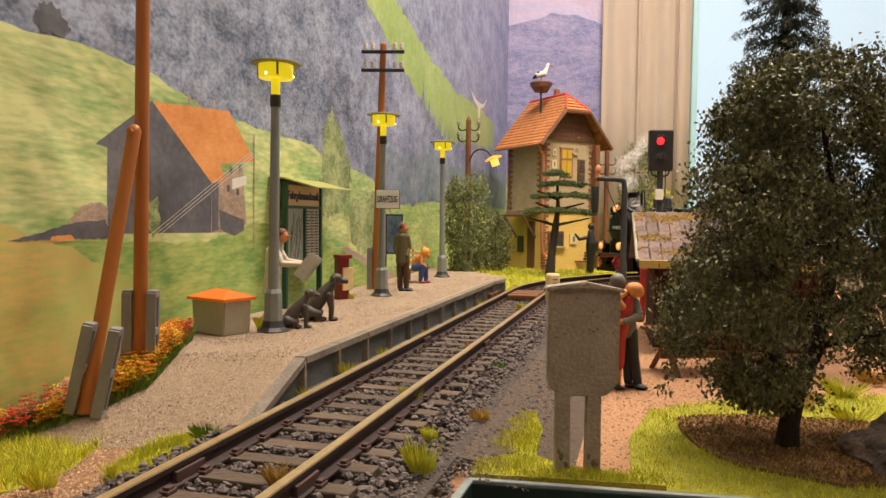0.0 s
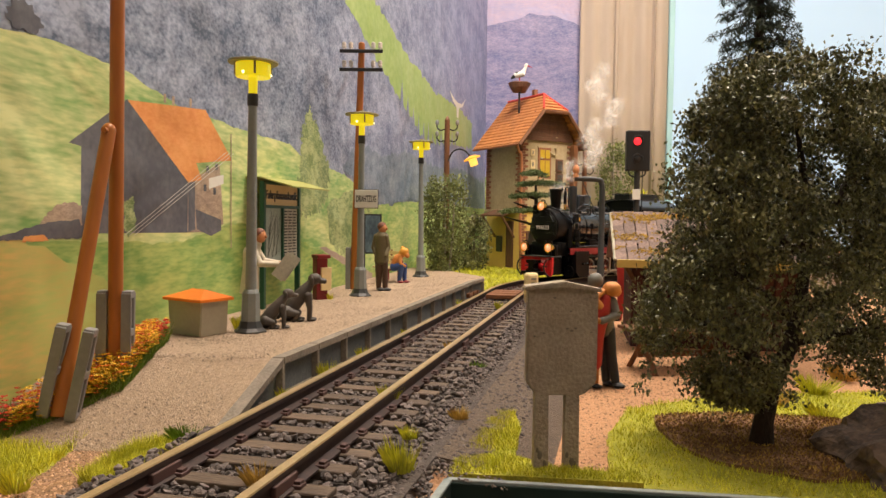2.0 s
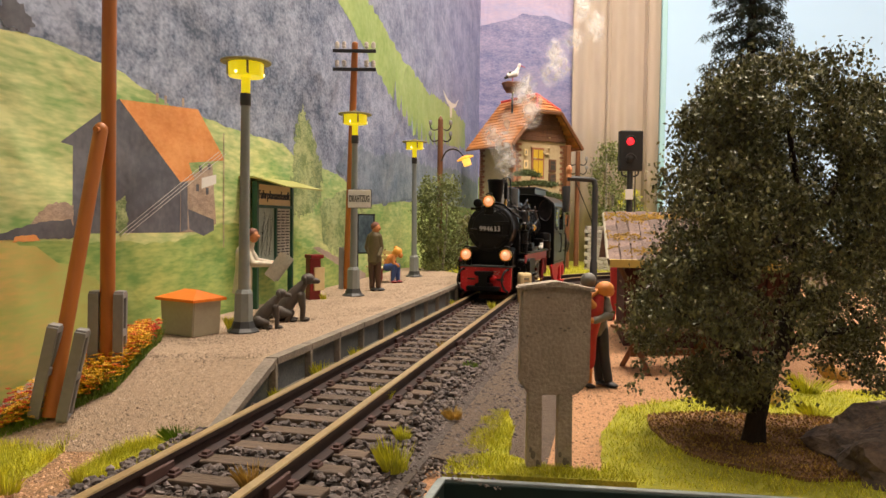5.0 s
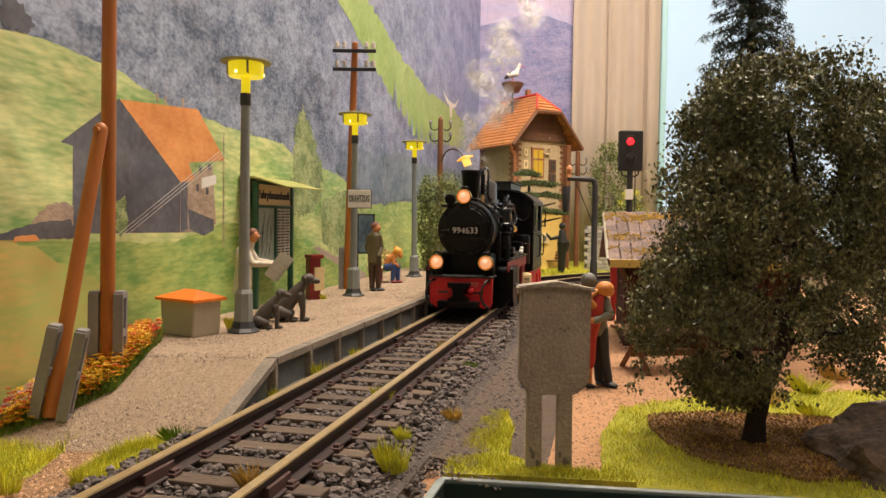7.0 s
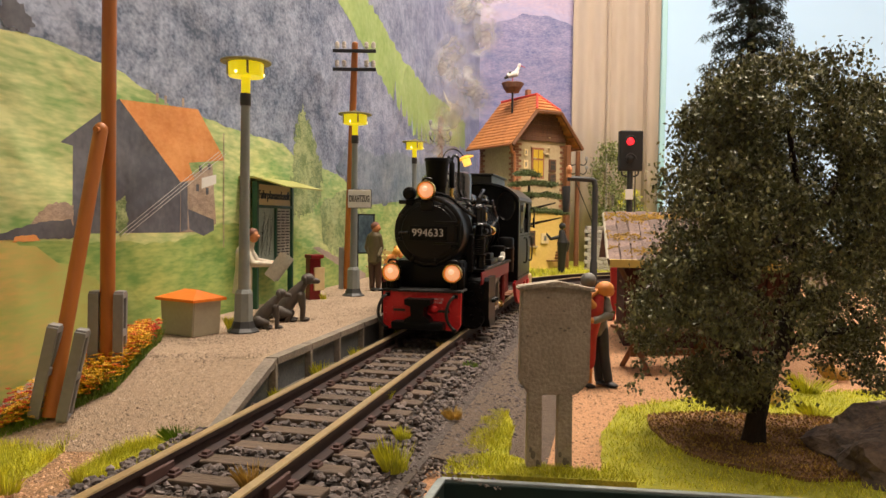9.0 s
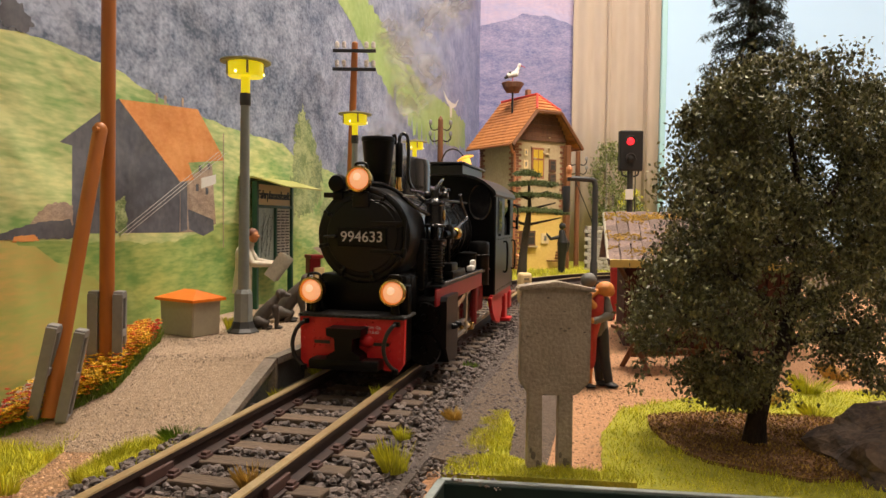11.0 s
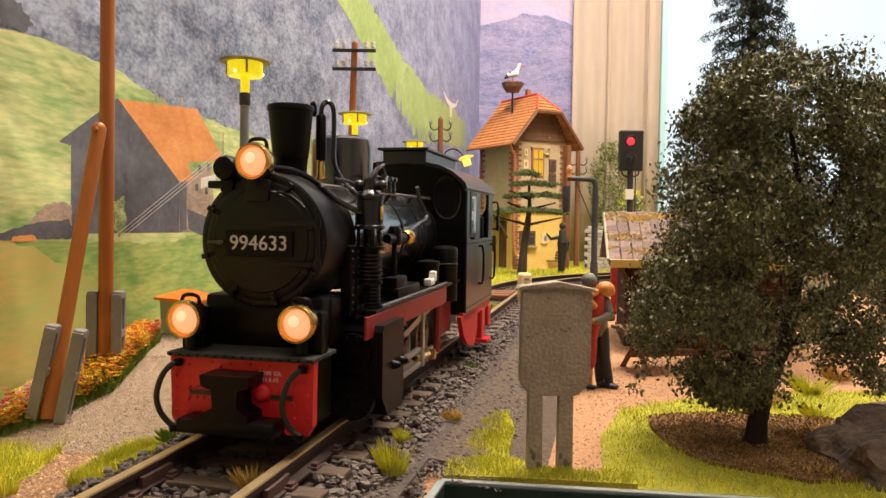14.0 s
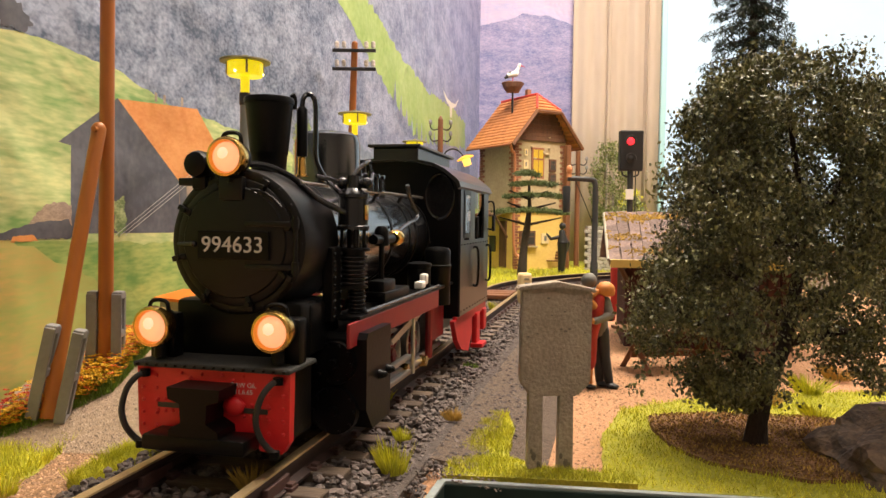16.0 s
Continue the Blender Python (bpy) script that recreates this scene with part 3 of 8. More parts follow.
# emission stands in for bright light on the panel, which is no lamp
M["sky_glow"] = material("sky_glow", (0.26, 0.36, 0.48), 0.9, second=(0.24, 0.34, 0.46), scale=2, amount=0.5, emit=0.52, emit_colour=(0.74, 0.90, 1.0))
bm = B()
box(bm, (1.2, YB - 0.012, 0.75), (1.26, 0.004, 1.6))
tagged(part("backdrop", bm, "sky_glow", None), "pale blue plain sky backdrop panel with its own glow", "backdrop", "", "structure")
M["strip_edge"] = material("strip_edge", (0.42, 0.68, 0.74), 0.4, second=(0.36, 0.62, 0.68), scale=30)
bm = B()
box(bm, (0.566, YB - 0.02, 0.75), (0.014, 0.012, 1.6), bevel=0.002)
tagged(part("trim", bm, "strip_edge", None), "pale aqua vertical edge strip of the backdrop", "trim", "", "structure")

# room shell
for nm, c, s in (("wall_east", (1.85, 0.3, 0.78), (0.05, 3.4, 1.64)), ("wall_south", (0.5, -1.4, 0.78), (2.8, 0.05, 1.64)), ("wall_corner", (-0.82, -0.8, 0.78), (0.05, 1.3, 1.64))):
    bm = B()
    box(bm, c, s)
    tagged(part(nm, bm, "wall_plain", None), "plain light wall of the exhibition room", "wall", "", "structure")
bm = B()
box(bm, (0.5, 0.3, 1.63), (2.8, 3.5, 0.05))
tagged(part("ceiling", bm, "wall_plain", None), "plain light ceiling of the exhibition room", "ceiling", "", "structure")

def multi(name, pieces, label, category, group="", at=(0, 0, 0), rz=0.0, smooth=True, kind=""):
    """One mesh with several coloured areas: pieces are (bmesh, material) pairs."""
    me = bpy.data.meshes.new(name)
    whole = bmesh.new()
    for i, (bm, mat) in enumerate(pieces):
        bmesh.ops.recalc_face_normals(bm, faces=bm.faces)
        for f in bm.faces:
            f.material_index, f.smooth = i, smooth
        tmp = bpy.data.meshes.new("piece")
        bm.to_mesh(tmp)
        bm.free()
        whole.from_mesh(tmp)
        bpy.data.meshes.remove(tmp)
    whole.to_mesh(me)
    whole.free()
    for _, mat in pieces:
        me.materials.append(M[mat])
    if smooth:
        me.set_sharp_from_angle(angle=radians(50))
    ob = new(name, me)
    ob.matrix_world = pose(*at, 0, 0, rz)
    return tagged(ob, label, category, group, kind)


# ---------------- platform lamps ----------------
def platform_lamp(at, tilt):
    lamp = thing("platform_lamp", at, "grey platform lamp post with round glowing yellow lantern", "lamp post", "lamps along the platform")
    lamp.matrix_world = pose(*at, 0, tilt, 0)
    bm = B()
    lathe(bm, [(0.0108, 0), (0.0108, 0.001), (0.0082, 0.0032), (0.0066, 0.0075)], seg=8)
    part("base", bm, "lamp_dark", lamp, "dark base collar")
    bm = B()
    lathe(bm, [(0.0064, 0.0072), (0.0060, 0.026), (0.0048, 0.028), (0.0044, 0.0285)], seg=8)
    part("pedestal", bm, "lamp_grey", lamp)
    bm = B()
    lathe(bm, [(0.0037, 0.028), (0.0029, 0.150)], seg=20)
    part("pole", bm, "lamp_grey", lamp, "", True)
    bm = B()
    lathe(bm, [(0.0034, 0.1495), (0.0036, 0.151), (0.0036, 0.156), (0.0034, 0.1575)], seg=20)
    part("collar", bm, "lamp_dark", lamp, "", True)
    bm = B()
    lathe(bm, [(0.0029, 0.157), (0.0030, 0.167), (0.0034, 0.1685)], seg=16)
    part("neck", bm, "lamp_glass", lamp, "glowing yellow neck", True)
    bm = B()
    lathe(bm, [(0.0060, 0.1680), (0.0109, 0.1682), (0.0113, 0.1688), (0.0115, 0.1770), (0.0110, 0.1775)], seg=28)
    glass = part("lantern_glass", bm, "lamp_glass", lamp, "glowing yellow lantern glass", True)
    for k in range(4):
        a = k * math.pi / 2 + 0.35
        bm = B()
        box(bm, (0.0115 * math.cos(a), 0.0115 * math.sin(a), 0.1734), (0.0013, 0.0013, 0.0085))
        part("lantern_rib", bm, "lamp_cap", glass)
    for k in range(3):
        a = k * 2.1 - 1.9
        bm = B()
        ball(bm, (0.0110 * math.cos(a), 0.0110 * math.sin(a), 0.1700), 0.0011, seg=10)
        part("bulb", bm, "lamp_bulb", glass, "bright bulb", True)
    bm = B()
    lathe(bm, [(0.0160, 0.1772), (0.0164, 0.1778), (0.0162, 0.1785), (0.0080, 0.1800), (0.0022, 0.1806), (0.0020, 0.1818), (0.0005, 0.1822)], seg=32)
    part("cap", bm, "lamp_cap", lamp, "flat brass-coloured lantern cap", True)
    return lamp


platform_lamp((-0.1322, 0.488, PLAT), 0.5)
platform_lamp((-0.0880, 0.725, PLAT), 0.2)
platform_lamp((-0.0380, 0.977, PLAT), -0.4)


M["yard_glow"] = material("yard_glow", (1.0, 0.6, 0.15), 0.4, scale=60, emit=1.3, emit_colour=(1.0, 0.55, 0.10))

# ---------------- telegraph poles ----------------
def foot_channel(parent, at, h, tilt=0.0, turn=0.0, w=0.0075):
    """U-shaped grey concrete channel with two windows, beside a pole."""
    m = pose(*at, 0, tilt, turn)
    for k in (-1, 1):
        bm = B()
        x = k * 0.0062
        box(bm, (x, 0.003, h / 2), (0.005, 0.0025, h), m, 0.0006)
        for z in (0.02, 0.5, 0.98):
            box(bm, (x, 0, h * z), (0.005, 0.007, 0.004), m, 0.0006)
        for y in (-0.0035, 0.0035):
            box(bm, (x, y, h / 2), (0.0052, 0.0016, h), m, 0.0004)
        part("foot_channel", bm, "grey_plastic", parent, "grey moulded foot channel")


big = thing("telegraph_pole", (-0.1755, 0.384, 0.0245), "tall orange-brown telegraph pole with slanted brace and grey feet", "telegraph pole")
bm = B()
cone(bm, (0, 0, 0), (0.0042, 0, 0.34), 0.0038, 0.0034, 20)
part("pole", bm, "pole_brown", big, "", True)
foot_channel(big, (0, 0, 0), 0.0415, 1.0, 8)
bm = B()
b0, b1 = Vector((-0.0100, -0.038, -0.0140)), Vector((0.0010, -0.0075, 0.1250))
cone(bm, b0, b1, 0.0036, 0.0035, 20)
ball(bm, b1, 0.0035, (1, 1, 1.2))
brace = part("brace", bm, "pole_brown", big, "slanted brace pole", True)
bm = B()
cone(bm, b1 + Vector((0.0, -0.006, 0)), b1 + Vector((0.0, 0.006, 0)), 0.0014, 0.0014, 10)
part("bolt", bm, "pole_brown", brace, "", True)
foot_channel(big, b0, 0.043, 12.0, 10)


def insulator(parent, x, z):
    bm = B()
    lathe(bm, [(0.0009, 0), (0.0009, 0.003), (0.0024, 0.0032), (0.0024, 0.0052), (0.0018, 0.0058), (0.0024, 0.0064), (0.0023, 0.0085), (0.0010, 0.0096)], (x, 0, z), 12)
    part("insulator", bm, "porcelain", parent, "white porcelain insulator", True)


tele = thing("telegraph_pole", (-0.1010, 0.794, PLAT), "brown telegraph pole with two black crossarms and white insulators", "telegraph pole")
bm = B()
cone(bm, (-0.002, 0, 0), (0.0045, 0, 0.262), 0.0046, 0.0034, 18)
ball(bm, (0.0045, 0, 0.262), 0.0034, (1, 1, 0.8))
part("pole", bm, "pole_brown", tele, "", True)
for z in (0.254, 0.2345):
    bm = B()
    box(bm, (0.0045, -0.004, z), (0.046, 0.0028, 0.0034), None, 0.0004)
    arm = part("crossarm", bm, "black", tele, "black crossarm")
    for x in (-0.0205, -0.0125, 0.0135, 0.0215):
        insulator(arm, 0.0045 + x * 0.92, z + 0.001)
foot_channel(tele, (-0.002, 0, 0), 0.044, 0, 0)


def wood_pole(at, h, r, arms, side, label):
    p = thing("telegraph_pole", at, label, "telegraph pole")
    bm = B()
    cone(bm, (0, 0, 0), (0, 0, h), r, r * 0.85, 14)
    cone(bm, (0, 0, h), (0, 0, h + r * 1.2), r * 0.85, r * 0.2, 14)
    part("pole", bm, "pole_wood", p, "", True)
    for z in arms:
        for k in (-1, 1):
            bm = B()
            tube(bm, [(0, 0, z), (k * r * 2.2, 0, z - r * 0.6), (k * r * 3.2, 0, z + r * 0.4), (k * r * 3.2, 0, z + r * 1.2)], r * 0.22, 6)
            br = part("bracket", bm, "black", p, "", True)
            bm = B()
            lathe(bm, [(r * 0.45, 0), (r * 0.6, r * 0.5), (r * 0.5, r * 1.3), (r * 0.2, r * 1.6)], (k * r * 3.2, 0, z + r * 1.1), 10)
            part("insulator", bm, "grey_plastic", br, "grey insulator", True)
    return p


pole2 = wood_pole((-0.0060, 1.13, 0.0), 0.258, 0.0048, (0.245, 0.228), 1, "weathered brown wooden pole carrying a curved yard lamp")
bm = B()
tube(bm, [(0.002, -0.004, 0.195), (0.008, -0.006, 0.208), (0.018, -0.008, 0.213), (0.028, -0.010, 0.210), (0.035, -0.012, 0.202)], 0.0012)
arm = part("lamp_arm", bm, "black", pole2, "thin curved lamp arm", True)
bm = B()
lathe(bm, [(0.0035, 0.004), (0.0125, 0.001), (0.0130, -0.001), (0.0050, -0.0015)], (0.038, -0.012, 0.199), 20, (-0.35, 0, 1))
part("lamp_shade", bm, "orange_glow", arm, "orange enamel lamp shade", True)
bm = B()
lathe(bm, [(0.0062, 0.0), (0.0060, -0.010), (0.0052, -0.0105)][::-1], (0.0385, -0.0125, 0.198), 16, (-0.35, 0, 1))
part("lamp_glass", bm, "yard_glow", arm, "glowing yellow lamp glass", True)
wood_pole((0.300, 1.66, 0.0), 0.262, 0.006, (0.235, 0.215), 1, "short brown wooden pole with insulators")

# ---------------- grit box ----------------
gb = thing("grit_box", (-0.1640, 0.4790, PLAT), "beige grit box with an orange hipped lid on the platform", "grit box", rz=-32)
bm = B()
prism(bm, [(-0.0150, 0.0), (0.0150, 0.0), (0.0165, 0.0225), (-0.0165, 0.0225)], 0.022, Matrix.Translation((0, -0.011, 0)))
bmesh.ops.bevel(bm, geom=list(bm.edges), offset=0.0006, segments=2, affect="EDGES")
part("bin", bm, "box_grey", gb, "beige plastic bin")
bm = B()
v = [bm.verts.new(p) for p in ((-0.0185, -0.0135, 0.0222), (0.0185, -0.0135, 0.0222), (0.0185, 0.0135, 0.0222), (-0.0185, 0.0135, 0.0222),
                               (-0.0185, -0.0135, 0.0240), (0.0185, -0.0135, 0.0240), (0.0185, 0.0135, 0.0240), (-0.0185, 0.0135, 0.0240), (-0.006, 0, 0.0292), (0.006, 0, 0.0292))]
for f in ((3, 2, 1, 0), (0, 1, 5, 4), (1, 2, 6, 5), (2, 3, 7, 6), (3, 0, 4, 7), (4, 5, 9, 8), (5, 6, 9), (6, 7, 8, 9), (7, 4, 8)):
    bm.faces.new([v[i] for i in f])
part("lid", bm, "orange", gb, "orange hipped lid")

# ---------------- timetable shelter board ----------------
bd = thing("timetable_board", (-0.1480, 0.645, PLAT), "dark green timetable board with small olive roof", "notice board", rz=78)
bd.scale = (0.86, 1.0, 0.925)
for x in (-0.041, 0.041):
    bm = B()
    box(bm, (x, 0, 0.0575), (0.0046, 0.0045, 0.115), None, 0.0006)
    part("post", bm, "dark_green", bd)
for z in (0.039, 0.0925, 0.114):
    bm = B()
    box(bm, (0, 0, z), (0.080, 0.004, 0.0028), None, 0.0004)
    part("rail", bm, "dark_green", bd)
bm = B()
box(bm, (0.001, 0, 0.066), (0.0034, 0.0046, 0.052), None, 0.0004)
part("mullion", bm, "dark_green", bd)
for x, w, mt, lb in ((-0.0195, 0.036, "map_paper", "framed route map behind glass"), (0.0205, 0.034, "paper", "printed timetable sheet")):
    bm = B()
    box(bm, (x, 0.0004, 0.0658), (w + 0.002, 0.0014, 0.051))
    pl = part("panel", bm, mt, bd, lb)
    if mt == "paper":
        for c in range(3):
            for r in range(17):
                bm = B()
                box(bm, (x - 0.011 + c * 0.011, -0.0006, 0.0885 - r * 0.0028), (0.0088 - 0.002 * ((r * 7 + c) % 3), 0.0006, 0.0012))
                part("print_line", bm, "black", pl)
    else:
        for r in range(22):
            bm = B()
            tube(bm, [(x - 0.015 + 0.03 * random.random(), -0.0006, 0.042 + 0.046 * random.random()) for _ in range(1)] + [(x - 0.012 + 0.024 * random.random(), -0.0006, 0.044 + 0.042 * random.random())], 0.00012, 4)
            part("route_line", bm, "black", pl)
bm = B()
box(bm, (0, 0.0004, 0.1033), (0.078, 0.0016, 0.019))
hd = part("header", bm, "cream", bd, "cream header strip with dark lettering")
text("header_lettering", "Fahrplanauskunft", 0.0108, (0.0, -0.0006, 0.1030), (90, 0, 0), "black", hd, "dark lettering", 0.0002)
bm = B()
prism(bm, [(-0.014, 0.1175), (-0.014, 0.1190), (0.006, 0.1188), (0.034, 0.1105), (0.034, 0.1092), (0.006, 0.1174)], 0.094, Matrix.Translation((-0.047, 0, 0)) @ Matrix(((0, 1, 0, 0), (-1, 0, 0, 0), (0, 0, 1, 0), (0, 0, 0, 1))) @ Matrix.Translation((-0.005, 0, 0)))
part("roof", bm, "roof_olive", bd, "thin olive-green pitched roof")

# ---------------- ticket box ----------------
tb = thing("ticket_machine", (-0.1215, 0.690, PLAT), "dark red ticket machine with cream front panel on the platform", "ticket machine", rz=35)
bm = B()
box(bm, (0, 0, 0.0205), (0.0110, 0.010, 0.041), None, 0.0006)
part("housing", bm, "dark_red", tb)
bm = B()
box(bm, (0, -0.002, 0.0405), (0.0130, 0.0150, 0.0034), None, 0.0006)
part("top_ledge", bm, "dark_red", tb)
bm = B()
box(bm, (0.0035, -0.0058, 0.0195), (0.0105, 0.0022, 0.0215), None, 0.0004)
part("front_panel", bm, "cream", tb, "cream front panel")

# ---------------- station sign ----------------
sg = thing("station_sign", (-0.0815, 0.716, 0.1255), "white station name board with black lettering", "sign", rz=-6)
bm = B()
box(bm, (0, 0, 0), (0.0225, 0.0018, 0.0175), None, 0.0003)
pl = part("board", bm, "white", sg, "white enamel board")
bm = B()
box(bm, (0, 0.0006, 0), (0.0235, 0.0016, 0.0185), None, 0.0003)
part("backing", bm, "black", sg)
text("sign_lettering", "DRAHTZUG", 0.0046, (0, -0.00105, -0.0002), (90, 0, 0), "black", pl, "black lettering", 0.0001).scale = (0.80, 1.9, 1)

# ---------------- poster stand, bench ----------------
M["poster"] = material("poster", (0.03, 0.05, 0.08), 0.35, second=(0.16, 0.24, 0.30), scale=60, amount=1.0, stretch=(1, 1, 0.4))
ps = thing("poster_stand", (-0.0905, 0.862, PLAT), "dark framed poster stand on the platform", "poster stand", rz=14)
for x in (-0.0095, 0.0095):
    bm = B()
    box(bm, (x, 0, 0.041), (0.0020, 0.0022, 0.082), None, 0.0003)
    part("post", bm, "black", ps)
bm = B()
box(bm, (0, 0, 0.0585), (0.0200, 0.0018, 0.0465))
part("frame", bm, "black", ps)
bm = B()
box(bm, (0, -0.0012, 0.0585), (0.0172, 0.0008, 0.0430))
part("poster_sheet", bm, "poster", ps, "dark blue poster")


def bench(at, rz, w, label, mat, seat_z=0.018):
    b = thing("bench", at, label, "bench", rz=rz)
    for k in range(3):
        bm = B()
        box(bm, (0, -0.010 + 0.006 * k, seat_z), (w, 0.0048, 0.0018), None, 0.0003)
        part("seat_slat", bm, mat, b)
        bm = B()
        box(bm, (0, 0.0085 + 0.0012 * k, seat_z + 0.005 + 0.0062 * k), (w, 0.0016, 0.0046), None, 0.0003)
        part("back_slat", bm, mat, b)
    for x in (-w * 0.38, w * 0.38):
        bm = B()
        box(bm, (x, -0.008, seat_z / 2), (0.0024, 0.0024, seat_z), None, 0.0003)
        box(bm, (x, 0.007, seat_z / 2), (0.0024, 0.0024, seat_z), None, 0.0003)
        box(bm, (x, -0.001, seat_z - 0.002), (0.0024, 0.016, 0.002), None, 0.0003)
        box(bm, (x, 0.0115, seat_z + 0.010), (0.0024, 0.002, 0.022), None, 0.0003)
        part("leg_frame", bm, "dark_red", b)
    return b


bench((-0.0755, 0.905, PLAT), -62, 0.042, "cream-slatted bench with dark red legs", "cream", 0.017)
bench((0.238, 1.600, 0.004), -32, 0.05, "dark weathered wooden garden bench by the tower", "pole_wood", 0.016)

# ---------------- figures (model railway figurines) ----------------
for nm, c in (("fig_skin", (0.62, 0.25, 0.10)), ("fig_cream", (0.62, 0.56, 0.44)), ("fig_olive", (0.13, 0.10, 0.045)), ("fig_brown", (0.09, 0.045, 0.03)), ("fig_hair", (0.16, 0.05, 0.025)),
              ("fig_blond", (0.85, 0.38, 0.05)), ("fig_blue", (0.035, 0.08, 0.26)), ("fig_red", (0.48, 0.025, 0.02)), ("fig_navy", (0.022, 0.024, 0.030)), ("fig_grey", (0.20, 0.19, 0.165)),
              ("fig_orange", (0.70, 0.26, 0.06)), ("dog_brown", (0.075, 0.06, 0.05))):
    M[nm] = material(nm, c, 0.55, second=tuple(v * 0.72 for v in c), scale=260, amount=0.8, bump=0.15)


def limb(bm, pts, radii, seg=12):
    for (a, b), (r0, r1) in zip(zip(pts, pts[1:]), zip(radii, radii[1:])):
        cone(bm, a, b, r0, r1, seg)
    for p, r in zip(pts, radii):
        ball(bm, p, r, seg=seg)
    return bm


def head(skin, hair, c, r, face=0.0):
    ball(skin, c, r, (0.86, 0.96, 1.15), 14)
    d = Vector((math.sin(face), -math.cos(face), 0))
    ball(skin, Vector(c) + d * r * 0.95 - Vector((0, 0, r * 0.1)), r * 0.24, seg=8)
    ball(hair, Vector(c) - d * r * 0.18 + Vector((0, 0, r * 0.32)), r * 1.02, (0.92, 1.0, 0.95), 14)


def shoe(bm, p, d, s=1.0):
    p, d = Vector(p), Vector(d).normalized()
    ball(bm, p + d * 0.0022 * s, 0.0026 * s, (1.5, 1.5, 0.75), 10)
    ball(bm, p + d * 0.0050 * s, 0.0021 * s, (1.3, 1.3, 0.65), 10)


# standing man in an olive jacket
j, t, s, h, k = B(), B(), B(), B(), B()
limb(j, [(0, 0, 0.034), (0, 0, 0.046), (0, 0, 0.057), (0, 0, 0.0605)], [0.0072, 0.0070, 0.0068, 0.0034])
cone(j, (0, 0, 0.031), (0, 0, 0.040), 0.0078, 0.0072, 16)
limb(j, [(0.0045, -0.002, 0.0575), (0.0068, -0.001, 0.046), (0.0052, -0.006, 0.038)], [0.0032, 0.0028, 0.0022])
limb(j, [(-0.0055, 0.001, 0.0575), (-0.0085, 0.002, 0.046), (-0.0050, -0.003, 0.038)], [0.0032, 0.0028, 0.0022])
limb(t, [(0.003, 0, 0.034), (0.0036, 0.0, 0.018), (0.0040, 0.001, 0.003)], [0.0042, 0.0034, 0.0027])
limb(t, [(-0.003, 0, 0.034), (-0.0030, 0.0005, 0.018), (-0.0028, 0.001, 0.003)], [0.0042, 0.0034, 0.0027])
shoe(k, (0.0040, 0, 0.0018), (0.9, -0.35, 0))
shoe(k, (-0.0026, 0, 0.0018), (0.9, -0.5, 0))
head(s, h, (0.001, -0.0005, 0.0665), 0.0052, radians(65))
limb(s, [(0, 0, 0.059), (0.0006, 0, 0.063)], [0.003, 0.0028])
multi("man_figurine", [(j, "fig_olive"), (t, "fig_brown"), (k, "black"), (s, "fig_skin"), (h, "fig_hair")], "standing man figurine in olive jacket and brown trousers", "figurine", at=(-0.0720, 0.779, PLAT))

# seated girl bending forward, on the bench
j, t, s, h, k = B(), B(), B(), B(), B()
limb(s, [(-0.004, 0, 0.020), (0.000, -0.001, 0.029), (0.0055, -0.002, 0.0335)], [0.0055, 0.0052, 0.0034])
limb(s, [(0.0040, -0.004, 0.032), (0.0050, -0.007, 0.024), (0.0105, -0.005, 0.0205)], [0.0022, 0.0018, 0.0015])
limb(t, [(-0.004, -0.002, 0.019), (0.0060, -0.005, 0.021), (0.0035, -0.005, 0.003)], [0.0052, 0.0036, 0.0024])
limb(t, [(-0.004, 0.002, 0.019), (0.0075, 0.002, 0.0205), (0.0085, 0.001, 0.003)], [0.0052, 0.0036, 0.0024])
shoe(k, (0.0035, -0.005, 0.0018), (1, -0.4, 0), 0.9)
shoe(k, (0.0085, 0.001, 0.0018), (1, -0.4, 0), 0.9)
ball(h, (0.0085, -0.002, 0.0375), 0.0055, (1.05, 1, 0.95), 14)
ball(h, (0.0055, -0.001, 0.0350), 0.0045, (1, 1, 1.1), 12)
ball(h, (0.0060, -0.001, 0.0420), 0.0024, seg=10)
limb(s, [(0.012, -0.003, 0.034), (0.0125, -0.003, 0.033)], [0.003, 0.003])
multi("girl_figurine", [(s, "fig_orange"), (t, "fig_blue"), (h, "fig_blond"), (k, "dark_red")], "seated girl figurine with blond hair and blue trousers", "figurine", at=(-0.0620, 0.880, PLAT), rz=-10)

# man in a cream coat reading a newspaper
j, t, s, h, n = B(), B(), B(), B(), B()
limb(j, [(-0.001, 0, 0.026), (0, 0, 0.038), (0.001, 0, 0.049), (0.005, 0, 0.0560)], [0.0064, 0.0058, 0.0068, 0.0036])
cone(j, (-0.001, 0, 0.019), (0, 0, 0.034), 0.0072, 0.0060, 16)
box(j, (0.0062, 0, 0.030), (0.0010, 0.0008, 0.020))
box(j, (0.0058, -0.0035, 0.050), (0.0020, 0.0030, 0.006), None, 0.0004)
limb(j, [(0.003, -0.006, 0.052), (0.0090, -0.0085, 0.042), (0.0225, -0.008, 0.0415)], [0.0032, 0.0026, 0.0020])
limb(j, [(0.003, 0.005, 0.052), (0.0090, 0.006, 0.043), (0.0225, 0.001, 0.0420)], [0.0032, 0.0026, 0.0020])
limb(t, [(0.001, -0.003, 0.020), (0.002, -0.003, 0.002)], [0.0031, 0.0023])
limb(t, [(-0.002, 0.003, 0.020), (-0.001, 0.003, 0.002)], [0.0031, 0.0023])
